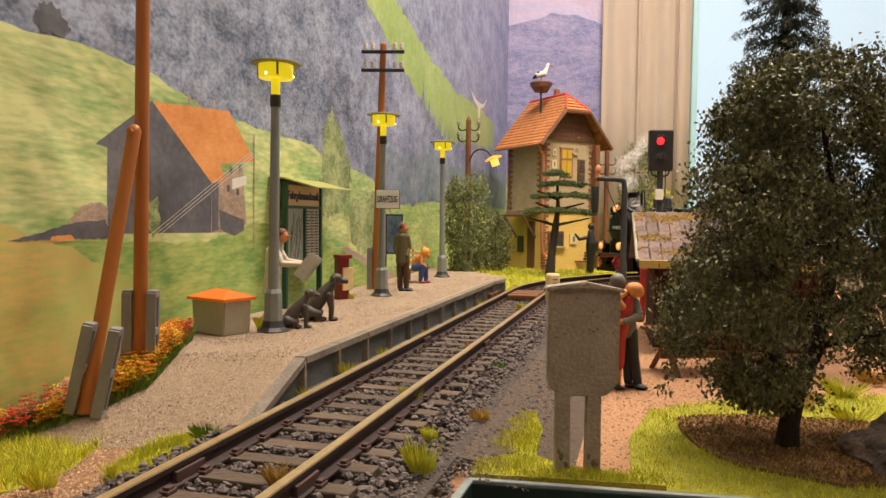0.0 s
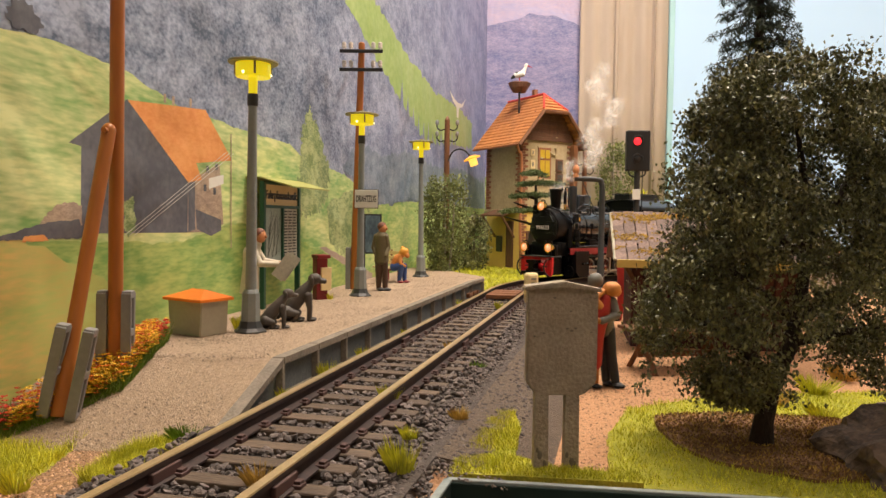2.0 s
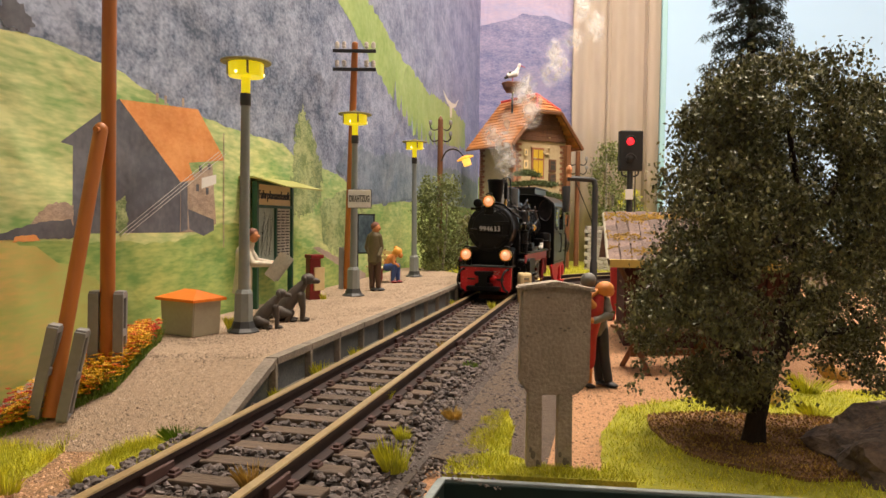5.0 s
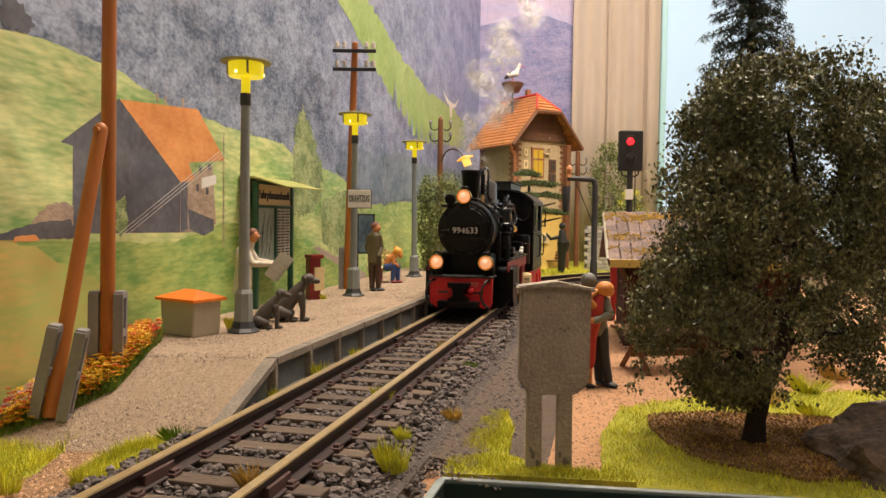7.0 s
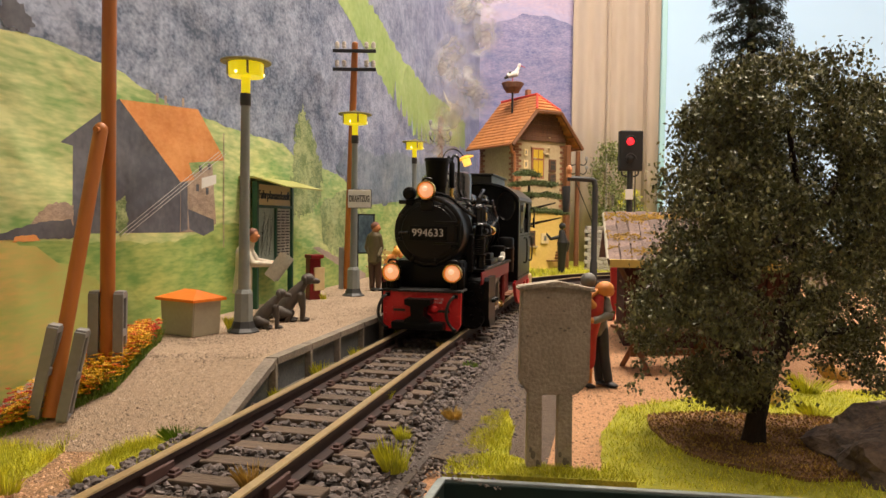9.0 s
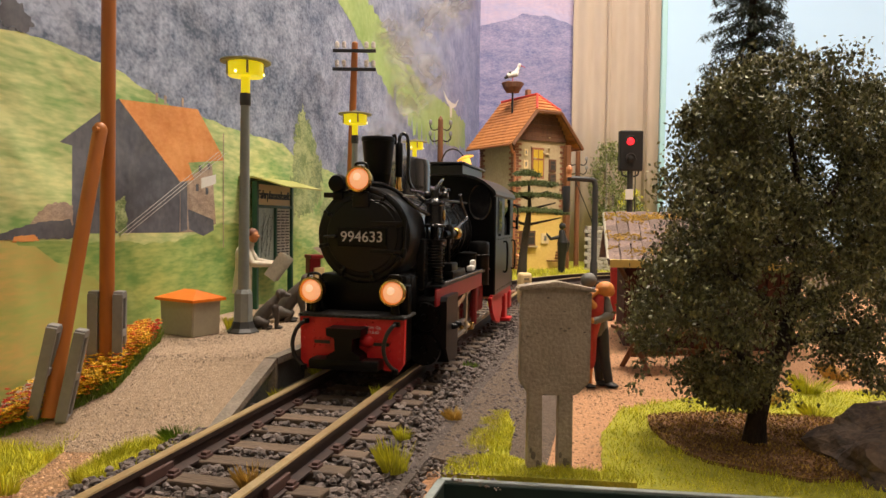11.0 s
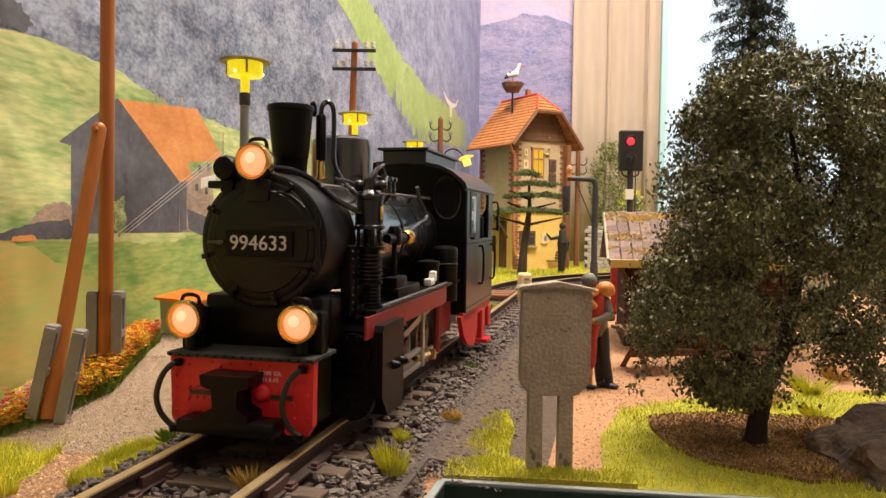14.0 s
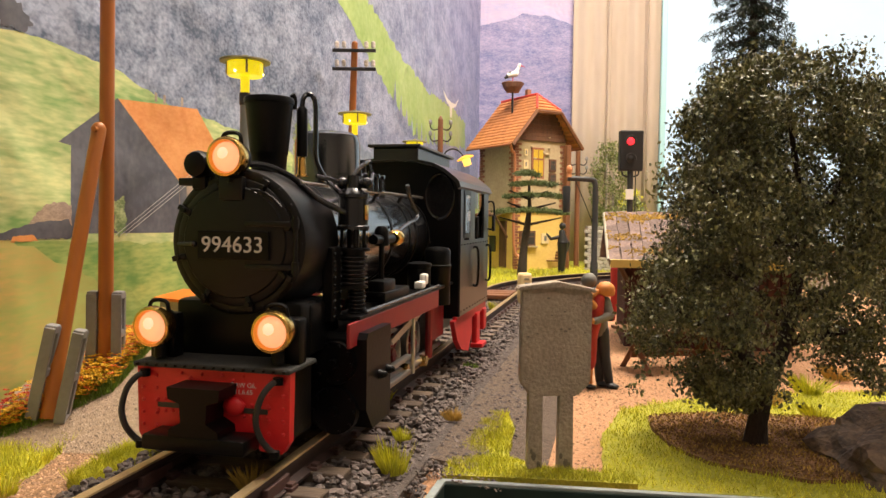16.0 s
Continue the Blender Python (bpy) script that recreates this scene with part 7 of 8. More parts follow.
# fir behind it
fir = thing("fir_tree", (0.2270, 0.553, 0.0), "dark green model fir tree with drooping branches", "tree")
bm = B()
cone(bm, (0, 0, 0), (0, 0, 0.36), 0.007, 0.001, 10)
part("trunk", bm, "bark", fir, "", True)
vv, ff, tw = [], [], B()
for lv in range(22):
    z = 0.10 + lv * 0.012
    R = 0.066 * (1 - (z - 0.10) / 0.28) + 0.005
    for b in range(9):
        a = b * 0.698 + lv * 0.43 + random.uniform(-0.2, 0.2)
        L = R * random.uniform(0.75, 1.1)
        for i in range(260):
            f = random.random() ** 0.7
            sag = -0.016 * f * f * L / 0.05 + 0.003 * f
            c = Vector((L * f * math.cos(a), L * f * math.sin(a), z + sag))
            side = random.uniform(-1, 1) * 0.007 * (1.15 - f)
            c += Vector((-math.sin(a) * side, math.cos(a) * side, -abs(side) * 0.7 - random.random() * 0.006))
            d = Vector((random.uniform(-1, 1), random.uniform(-1, 1), random.uniform(-1.2, 0.1))) * 0.0036
            w = Vector((random.uniform(-1, 1), random.uniform(-1, 1), 0)) * 0.0006
            k = len(vv)
            vv += [c - w, c + w, c + d]
            ff.append((k, k + 1, k + 2))
        cone(tw, (0, 0, z), (L * 0.9 * math.cos(a), L * 0.9 * math.sin(a), z - 0.011), 0.0007, 0.0003, 5)
soup("crown", vv, ff, "needle", fir)
part("branchwork", tw, "bark", fir)


def small_tree(at, h, r, z0, mat, bark, n, per, label, lean=0.0, size=0.0016, droop=0.0, stems=1, name="tree"):
    t = thing(name, at, label, "tree")
    bm = B()
    for q in range(stems):
        dx = (q - (stems - 1) / 2) * r * 0.35
        limb(bm, [(dx * 0.3, 0, 0), (dx + lean * h * 0.4, 0.002 * q, h * 0.45), (dx * 1.2 + lean * h, 0, h * 0.9)], [0.035 * h * 0.45, 0.02 * h * 0.6, 0.003 * h])
    part("trunk", bm, bark, t, "", True)
    c = []
    while len(c) < n:
        z = random.uniform(z0, h)
        f = (z - z0) / (h - z0)
        rr = r * (0.55 + 0.9 * f) * (1 - max(0, f - 0.55) ** 1.6 * 1.9) if droop else r * math.sin(math.pi * min(1, 0.12 + f * 0.85)) ** 0.7
        a, q = random.uniform(0, 6.28), random.random() ** 0.4
        p = (rr * q * math.cos(a) + lean * z, rr * q * math.sin(a), z)
        if noise.noise(Vector(p) * 40 + Vector(at) * 9) > -0.28:
            c.append(p)
    leaves(t, c, per, r * 0.22, size, mat, "crown", 1.0, droop)
    return t


small_tree((-0.0075, 1.105, 0.0), 0.172, 0.033, 0.030, "leaf_birch", "birch_bark", 330, 26, "pale green weeping birch model tree", 0.0, 0.0020, 0.02, 3)
small_tree((0.050, 1.52, 0.0), 0.115, 0.036, 0.004, "leaf_dark", "bark", 130, 22, "round dark green bush by the tower", 0.0, 0.0028, name="bush")
small_tree((0.400, 1.78, 0.0), 0.30, 0.045, 0.05, "leaf_birch", "birch_bark", 170, 24, "pale green distant birch model tree", 0.0, 0.0034, 0.02, 2)
small_tree((0.370, 1.45, 0.0), 0.165, 0.035, 0.004, "grass", "bark", 130, 22, "bright yellow-green shrub behind the water crane", 0.0, 0.0028, name="bush")
small_tree((0.330, 1.30, 0.0), 0.15, 0.030, 0.01, "leaf_birch", "bark", 120, 22, "grey-green shrub beyond the hut", 0.0, 0.0026, name="bush")
small_tree((0.42, 1.25, 0.0), 0.19, 0.045, 0.01, "leaf_dark", "bark", 130, 22, "dark green shrub beyond the hut", 0.0, 0.0028, name="bush")

# cloud-pruned pine
pine = thing("pine_tree", (0.1500, 1.390, 0.0), "cloud-pruned pine with flat layered foliage pads", "tree")
bm = B()
limb(bm, [(-0.001, 0, 0), (0.002, 0, 0.05), (0.008, 0, 0.095), (0.012, 0, 0.13), (0.010, 0, 0.18)], [0.010, 0.0072, 0.0066, 0.004, 0.002])
for zz, x0, x1 in ((0.112, -0.045, 0.07), (0.140, -0.03, 0.06), (0.162, -0.025, 0.045)):
    limb(bm, [(x0, 0, zz), (0.008, 0, zz - 0.014), (x1, 0, zz)], [0.0012, 0.003, 0.0012])
part("trunk", bm, "bark", pine, "dark bent trunk", True)
for zz, x0, x1, nn in ((0.122, -0.052, 0.080, 95), (0.151, -0.034, 0.078, 75), (0.173, -0.022, 0.060, 60), (0.192, -0.014, 0.026, 32)):
    c = []
    for i in range(nn):
        u = random.uniform(-1, 1)
        v = random.uniform(-1, 1) * math.sqrt(1 - u * u)
        c.append(((x0 + x1) / 2 + (x1 - x0) / 2 * u, 0.030 * v, zz + 0.004 * noise.noise((u * 4, v * 4, zz * 50)) + 0.004 * (1 - u * u)))
    leaves(pine, c, 60, 0.0075, 0.0017, "leaf_pine", "foliage_pad", 0.45)

# ---------------- tower house ----------------
M["stucco"] = material("stucco", (0.50, 0.40, 0.24), 0.9, second=(0.38, 0.29, 0.17), scale=28, amount=0.9, bump=0.5)
M["ochre_wall"] = material("ochre_wall", (0.78, 0.55, 0.16), 0.85, second=(0.66, 0.44, 0.12), scale=28, amount=0.8, bump=0.3)
M["brick"] = material("brick", (0.34, 0.14, 0.07), 0.85, second=(0.22, 0.09, 0.05), scale=90, amount=0.8, bump=0.4, vary=0.25)
M["roof_tile"] = material("roof_tile", (0.60, 0.245, 0.085), 0.7, second=(0.46, 0.18, 0.06), scale=60, amount=0.9, bump=0.4, vary=0.12)
M["ridge_red"] = material("ridge_red", (0.66, 0.06, 0.04), 0.6, second=(0.5, 0.04, 0.03), scale=60)
M["brown_wood"] = material("brown_wood", (0.16, 0.07, 0.035), 0.7, second=(0.09, 0.04, 0.02), scale=60, amount=0.9, stretch=(1, 1, 0.3), vary=0.15)
M["yellow_window"] = material("yellow_window", (0.62, 0.42, 0.03), 0.4, second=(0.45, 0.3, 0.02), scale=60)
M["dark_window"] = material("dark_window", (0.05, 0.045, 0.04), 0.15, second=(0.08, 0.07, 0.06), scale=30)
M["copper"] = material("copper", (0.62, 0.26, 0.12), 0.35, 0.5, second=(0.5, 0.2, 0.09), scale=60)
M["wall_stone"] = material("wall_stone", (0.48, 0.44, 0.38), 0.9, second=(0.34, 0.31, 0.27), scale=40, amount=0.9, vary=0.15)

TW, TD, TE, TR = 0.138, 0.130, 0.272, 0.376
tower = thing("tower_house", (0.1470, 1.550, 0.0), "small tower house with orange tiled half-hipped roof and brick corners", "house", rz=30)
bm = B()
box(bm, (TW / 2, TD / 2, 0.062), (TW, TD, 0.126), None, 0.001)
part("lower_wall", bm, "ochre_wall", tower, "yellow plastered lower wall")
bm = B()
prism(bm, [(0, 0.124), (TW, 0.124), (TW, TE), (TW / 2 + 0.03, TE + 0.068), (TW / 2 - 0.03, TE + 0.068), (0, TE)], TD)
wall = part("upper_wall", bm, "stucco", tower, "beige stucco upper wall")
bm = B()
box(bm, (TW / 2, TD / 2, 0.127), (TW + 0.008, TD + 0.008, 0.005), None, 0.001)
part("string_course", bm, "stucco", wall)
# brick corners
BR = mesh_of(box(B(), (0, 0, 0), (1, 1, 1), None, 0.08), "brick", "corner_brick")
for cx, cy in ((0, 0), (TW, 0), (0, TD)):
    for k in range(24):
        z = 0.133 + k * 0.0058
        l = 0.018 if k % 2 else 0.011
        if cy == 0:
            shared("corner_brick", BR, wall, Matrix.Translation((cx + (l / 2 - 0.001 if cx == 0 else 0.001 - l / 2), -0.0006, z)) @ Matrix.Diagonal((l, 0.003, 0.005, 1)))
        if cx == 0:
            l = 0.029 - l
            shared("corner_brick", BR, wall, Matrix.Translation((-0.0006, cy + (l / 2 - 0.001 if cy == 0 else 0.001 - l / 2), z)) @ Matrix.Diagonal((0.003, l, 0.005, 1)))
for k in range(20):
    z = 0.006 + k * 0.0058
    l = 0.017 if k % 2 else 0.011
    shared("corner_brick", BR, wall, Matrix.Translation((l / 2 - 0.001, -0.0006, z)) @ Matrix.Diagonal((l, 0.003, 0.005, 1)))


def tower_window(x, z, w, h, mat, label, sill=True):
    bm = B()
    box(bm, (x, -0.001, z), (w + 0.007, 0.004, h + 0.007), None, 0.0006)
    win = part("window", bm, "brown_wood" if mat == "dark_window" else "brick", wall, label)
    for i in (-1, 1):
        for j in (0, 1):
            bm = B()
            box(bm, (x + i * w * 0.26, -0.003, z - h * 0.17 + j * h * 0.5), (w * 0.44, 0.0016, h * (0.56 if j == 0 else 0.3)))
            part("pane", bm, mat, win)
    if sill:
        bm = B()
        box(bm, (x, -0.004, z - h / 2 - 0.004), (w + 0.012, 0.009, 0.003), None, 0.0005)
        part("sill", bm, "stucco", win)


tower_window(0.060, 0.228, 0.026, 0.060, "yellow_window", "yellow arched upper window")
tower_window(0.036, 0.068, 0.034, 0.026, "dark_window", "dark shuttered lower window")
tower_window(0.100, 0.225, 0.012, 0.020, "dark_window", "small dark upper window", False)
tower_window(0.100, 0.195, 0.012, 0.020, "dark_window", "small dark upper window", False)
for x, z, w, h in ((0.028, 0.225, 0.012, 0.018), (0.028, 0.250, 0.009, 0.014), (0.082, 0.068, 0.020, 0.022)):
    bm = B()
    box(bm, (x, -0.002, z), (w, 0.003, h), None, 0.0004)
    pl = part("wall_sign", bm, "cream", wall, "small pale wall sign")
    bm = B()
    box(bm, (x, -0.0038, z), (w * 0.3, 0.0008, h * 0.5))
    part("sign_bar", bm, "fig_grey", pl)
for k in range(7):
    bm = B()
    ball(bm, (random.uniform(0.04, 0.115), -0.003, random.uniform(0.235, 0.285)), 0.003, (1.3, 0.6, 0.8), 8)
    part("swallow_nest", bm, "stucco", wall)
# shingled gable
for k in range(7):
    z = TE + 0.004 + k * 0.0088
    half = min(TW / 2 - 0.004, TW / 2 - (z - TE) * 0.56)
    bm = B()
    box(bm, (TW / 2, -0.0025, z + 0.004), (half * 2, 0.0035, 0.0085), pose(0, 0, 0, 0, 0, 0), 0.0005)
    part("gable_board", bm, "brown_wood", wall, "brown shingled gable board")
# roof: rows of tiles on both slopes and a hipped front
OV, Y0, Y1 = 0.022, -0.026, TD + 0.020
ZH = 0.338


def roof_pt(side, f, y):
    """Point on a slope: f from ridge (0) to eave (1)."""
    x = TW / 2 + side * (TW / 2 + OV) * f
    return Vector((x, y, TR + (TE - 0.006 - TR) * f))


bm = B()
box(bm, (0, 0, 0), (0.001, 0.001, 0.001))
roof = part("roof", bm, "roof_tile", tower, "orange tiled half-hipped roof")
FH = (TR - ZH) / (TR - TE + 0.006)
ROWS = 15
for side in (-1, 1):
    for r in range(ROWS):
        f0, f1 = r / ROWS, (r + 1.15) / ROWS
        ya = lambda f: Y0 + (0.042 * (1 - f / FH) if f < FH else 0)
        n = 12
        for c in range(n):
            bm = B()
            q = []
            for f, up in ((f0, 0.0004), (min(f1, 1.02), 0.0026)):
                s0 = ya(f)
                for k in (c, c + 1):
                    y = s0 + (Y1 - s0) * k / n
                    q.append(roof_pt(side, f, y) + Vector((side * up * 0.6, 0, up + 0.0008 * ((c * 7 + r * 3) % 3) / 3)))
            vs = [bm.verts.new(p) for p in q] + [bm.verts.new(p - Vector((0, 0, 0.0024))) for p in q]
            for fc in ((0, 1, 3, 2), (6, 7, 5, 4), (0, 2, 6, 4), (1, 5, 7, 3), (2, 3, 7, 6), (0, 4, 5, 1)):
                bm.faces.new([vs[i] for i in fc])
            part("roof_tile", bm, "roof_tile", roof)
for r in range(5):
    bm = B()
    q = []
    for f, up in ((r / 5, 0), ((r + 1.1) / 5, 0.002)):
        z = TR + (ZH - TR) * f
        w = (TW / 2 + OV) * FH * f
        y = Y0 + 0.042 - 0.042 * f
        q += [(TW / 2 - w - 0.0005, y - up, z + up), (TW / 2 + w + 0.0005, y - up, z + up)]
    vs = [bm.verts.new(p) for p in q] + [bm.verts.new((x, y + 0.003, z - 0.002)) for x, y, z in q]
    for fc in ((0, 1, 3, 2), (6, 7, 5, 4), (0, 2, 6, 4), (1, 5, 7, 3), (2, 3, 7, 6), (0, 4, 5, 1)):
        bm.faces.new([vs[i] for i in fc])
    part("hip_course", bm, "roof_tile", roof)
bm = B()
tube(bm, [(TW / 2, Y0 + 0.042, TR + 0.002), (TW / 2, Y1, TR + 0.002)], 0.0032, 8)
part("ridge_cap", bm, "ridge_red", roof, "red ridge tiles")
for side in (-1, 1):
    bm = B()
    tube(bm, [(TW / 2, Y0 + 0.042, TR + 0.002), roof_pt(side, FH, Y0) + Vector((0, 0, 0.002))], 0.0026, 8)
    part("hip_cap", bm, "ridge_red", roof, "red hip tiles")
    bm = B()
    tube(bm, [roof_pt(side, FH, Y0 - 0.001) - Vector((0, 0, 0.003)), roof_pt(side, 1.02, Y0 - 0.001) - Vector((0, 0, 0.003))], 0.0042, 6)
    part("bargeboard", bm, "pole_wood", roof, "brown bargeboard")
bm = B()
tube(bm, [roof_pt(-1, FH, Y0 - 0.001) - Vector((0, 0, 0.004)), roof_pt(1, FH, Y0 - 0.001) - Vector((0, 0, 0.004))], 0.0042, 6)
part("hip_fascia", bm, "pole_wood", roof, "brown fascia board")
for side in (-1, 1):
    bm = B()
    cone(bm, roof_pt(side, 1.03, Y0), roof_pt(side, 1.03, Y1), 0.0028, 0.0028, 8)
    part("gutter", bm, "copper", roof, "copper gutter", True)
bm = B()
tube(bm, [(-0.020, -0.012, TE - 0.008), (-0.012, -0.008, TE - 0.022), (-0.003, -0.006, TE - 0.045), (-0.003, -0.006, 0.055), (0.010, -0.02, 0.03)], 0.0032, 8)
part("downpipe", bm, "copper", tower, "copper downpipe", True)
bm = B()
box(bm, (TW / 2 + 0.03, 0.09, TR + 0.005), (0.010, 0.010, 0.04), None, 0.0006)
part("chimney", bm, "brick", roof, "small brick chimney")
# entrance canopy and door at the side
bm = B()
prism(bm, [(-0.040, 0.118), (-0.0, 0.130), (0.0, 0.126), (-0.040, 0.114)], 0.085, Matrix.Translation((0, 0.010, 0)))
can = part("canopy", bm, "brown_wood", tower, "brown wooden entrance canopy")
for y in (0.016, 0.088):
    bm = B()
    tube(bm, [(-0.036, y, 0.115), (-0.004, y, 0.070)], 0.0026, 6)
    part("canopy_strut", bm, "brown_wood", can)
for y, w, mt, nm in ((0.035, 0.024, "brown_wood", "door"), (0.075, 0.02, "dark_window", "side_window")):
    bm = B()
    box(bm, (-0.002, y, 0.055), (0.004, w, 0.10 if nm == "door" else 0.035), None, 0.0006)
    part(nm, bm, mt, tower, "dark brown wooden door" if nm == "door" else "dark side window")
bm = B()
box(bm, (TW - 0.006, -0.012, 0.135), (0.011, 0.011, 0.27), None, 0.0008)
part("corner_post", bm, "pole_wood", tower, "tall brown timber post")

# stork nest on its pole
nest = thing("stork_nest", (0.1475, 1.620, 0.340), "brown stork nest on a short pole on the roof", "nest")
bm = B()
cone(bm, (0, 0, 0), (0, 0, 0.048), 0.0022, 0.0022, 8)
part("pole", bm, "black", nest, "", True)
bm = B()
lathe(bm, [(0.013, 0.045), (0.020, 0.054), (0.024, 0.064), (0.021, 0.066), (0.012, 0.060)], seg=18)
for v in bm.verts:
    v.co += noise.noise_vector(v.co * 120) * 0.002
part("basket", bm, "brown_wood", nest, "woven twig basket")
a, b, c = B(), B(), B()
limb(a, [(-0.008, 0, 0.082), (0.006, 0, 0.085), (0.012, 0, 0.098), (0.014, 0, 0.104)], [0.006, 0.0065, 0.003, 0.0038])
limb(b, [(-0.006, 0, 0.084), (-0.016, 0, 0.076)], [0.0058, 0.003])
limb(c, [(0.016, 0, 0.103), (0.026, 0, 0.099)], [0.0016, 0.0006])
limb(c, [(0.0, 0, 0.080), (0.0, 0, 0.062)], [0.0012, 0.0012])
multi("stork_figurine", [(a, "white"), (b, "black"), (c, "fig_red")], "white stork figurine with black wing standing in the nest", "figurine", at=(0.1475, 1.620, 0.340))

# garden wall, dark statue, gate
gw = thing("garden_wall", (0.300, 1.560, 0.0), "low pale stone block garden wall", "wall", rz=-5)
bm = B()
box(bm, (0.045, 0.006, 0.048), (0.088, 0.010, 0.096))
part("core", bm, "stain", gw)
ST = mesh_of(box(B(), (0, 0, 0), (0.0124, 0.012, 0.0072), None, 0.001), "wall_stone", "wall_block")
for r in range(12):
    for c in range(7):
        shared("wall_block", ST, gw, pose(0.005 + c * 0.0132 + (0.0066 if r % 2 else 0), 0.0, 0.0045 + r * 0.0080, 0, 0, random.uniform(-2, 2)))
a = B()
limb(a, [(0, 0, 0.0), (0.001, 0, 0.03), (0.002, 0, 0.06), (0, 0, 0.082)], [0.007, 0.008, 0.011, 0.006])
limb(a, [(-0.006, 0, 0.072), (-0.022, 0, 0.068), (-0.030, 0, 0.078)], [0.004, 0.003, 0.002])
ball(a, (0.001, 0, 0.094), 0.007, seg=12)
limb(a, [(0.004, 0, 0.07), (0.014, 0, 0.06), (0.012, 0, 0.045)], [0.004, 0.003, 0.002])
multi("sweep_figurine", [(a, "black")], "black clothed figurine standing in the garden", "figurine", at=(0.2380, 1.480, 0.002))

# ---------------- shingled hut ----------------
M["shingle"] = material("shingle", (0.26, 0.18, 0.15), 0.85, second=(0.14, 0.095, 0.085), scale=120, amount=1.0, bump=0.6, vary=0.25)
M["moss"] = material("moss", (0.48, 0.28, 0.035), 0.9, second=(0.28, 0.17, 0.03), scale=200, amount=1.0, bump=0.9, island=0.3)
hut = thing("hut", (0.1490, 0.622, 0.0), "dark red wooden hut with mossy shingle roof", "hut", rz=-9)
bm = B()
box(bm, (0.075, 0.055, 0.040), (0.135, 0.09, 0.080), None, 0.0008)
hw = part("wall", bm, "dark_red_wood", hut, "dark red boarded wall")
for k in range(13):
    bm = B()
    box(bm, (0.010 + k * 0.0105, 0.0092, 0.040), (0.0092, 0.0024, 0.080), None, 0.0004)
    part("board", bm, "dark_red_wood", hw)
    if k < 8:
        bm = B()
        box(bm, (0.0065, 0.014 + k * 0.0105, 0.040), (0.0024, 0.0092, 0.080), None, 0.0004)
        part("board", bm, "dark_red_wood", hw)
bm = B()
box(bm, (0.06, 0.0065, 0.056), (0.036, 0.004, 0.006), None, 0.0004)
part("window_ledge", bm, "yellow_strip", hut, "yellow window ledge")
bm = B()
tube(bm, [(-0.004, -0.006, 0.076), (0.008, 0.010, 0.055)], 0.0022, 6)
part("brace", bm, "brown_wood", hut, "dark brown eave brace")
HR0, HR1 = Vector((-0.010, -0.016, 0.074)), Vector((-0.010, 0.056, 0.113))
bm = B()
prism(bm, [(-0.016, 0.0725), (0.056, 0.1115), (0.128, 0.0725), (0.128, 0.0700), (0.056, 0.1085), (-0.016, 0.0700)], 0.170, Matrix(((0, 1, 0, -0.010), (1, 0, 0, 0), (0, 0, 1, 0), (0, 0, 0, 1))))
hr = part("roof", bm, "shingle", hut, "grey-brown shingle roof with orange moss")
SH = mesh_of(box(B(), (0, 0, 0), (0.0088, 0.0125, 0.0012), None, 0.0002), "shingle", "shingle")
for r in range(9):
    for c in range(18):
        f = (r + 0.4) / 9
        p = HR0.lerp(HR1, f) + Vector((0.005 + c * 0.0094 + random.uniform(-0.0006, 0.0006), 0, 0.0016))
        shared("shingle", SH, hr, pose(p.x, p.y, p.z, 32 + random.uniform(-4, 4), 0, random.uniform(-2, 2)))
bm = B()
tube(bm, [HR0 + Vector((-0.0005, 0, 0.001)), HR1 + Vector((-0.0005, 0, 0.001))], 0.0014, 6)
part("verge_strip", bm, "box_grey", hr, "pale verge strip")
bm = B()
box(bm, (0.075, -0.0185, 0.0722), (0.168, 0.004, 0.0066), None, 0.0004)
part("eave_board", bm, "yellow_strip", hr, "mossy yellow eave board")
vv, ff = [], []
for i in range(2600):
    f = random.choice((0.16, 0.45, 0.83, 0.9)) + random.gauss(0, 0.05)
    u = random.uniform(0, 0.165)
    if noise.noise((u * 50, f * 6, 2)) < -0.1:
        continue
    p = HR0.lerp(HR1, max(0, min(1, f))) + Vector((u, 0, 0.0024))
    r = random.uniform(0.0006, 0.0016)
    k = len(vv)
    vv += [p + Vector((-r, -r * 0.5, 0)), p + Vector((r, -r * 0.6, 0.0002)), p + Vector((0.2 * r, r * 0.7, 0.0010)), p + Vector((0, 0, 0.0014))]
    ff += [(k, k + 1, k + 3), (k + 1, k + 2, k + 3), (k + 2, k, k + 3)]
soup("moss_patch", vv, ff, "moss", hr)

# picnic table half hidden by the tree
pt = thing("picnic_table", (0.1640, 0.530, 0.0), "brown wooden picnic table with crossed legs", "table", rz=12)
for k in range(4):
    bm = B()
    box(bm, (0, -0.0135 + 0.009 * k, 0.030), (0.075, 0.0082, 0.0024), None, 0.0004)
    part("tabletop_board", bm, "pole_wood", pt)
for x in (-0.026, 0.026):
    for s in (-1, 1):
        bm = B()
        cone(bm, (x + 0.0012 * s, -0.018 * s, 0.0), (x + 0.0012 * s, 0.010 * s, 0.029), 0.0024, 0.0024, 4)
        part("leg", bm, "pole_wood", pt)
bm = B()
box(bm, (0, 0, 0.012), (0.06, 0.003, 0.004), None, 0.0004)
part("crossbar", bm, "pole_wood", pt)

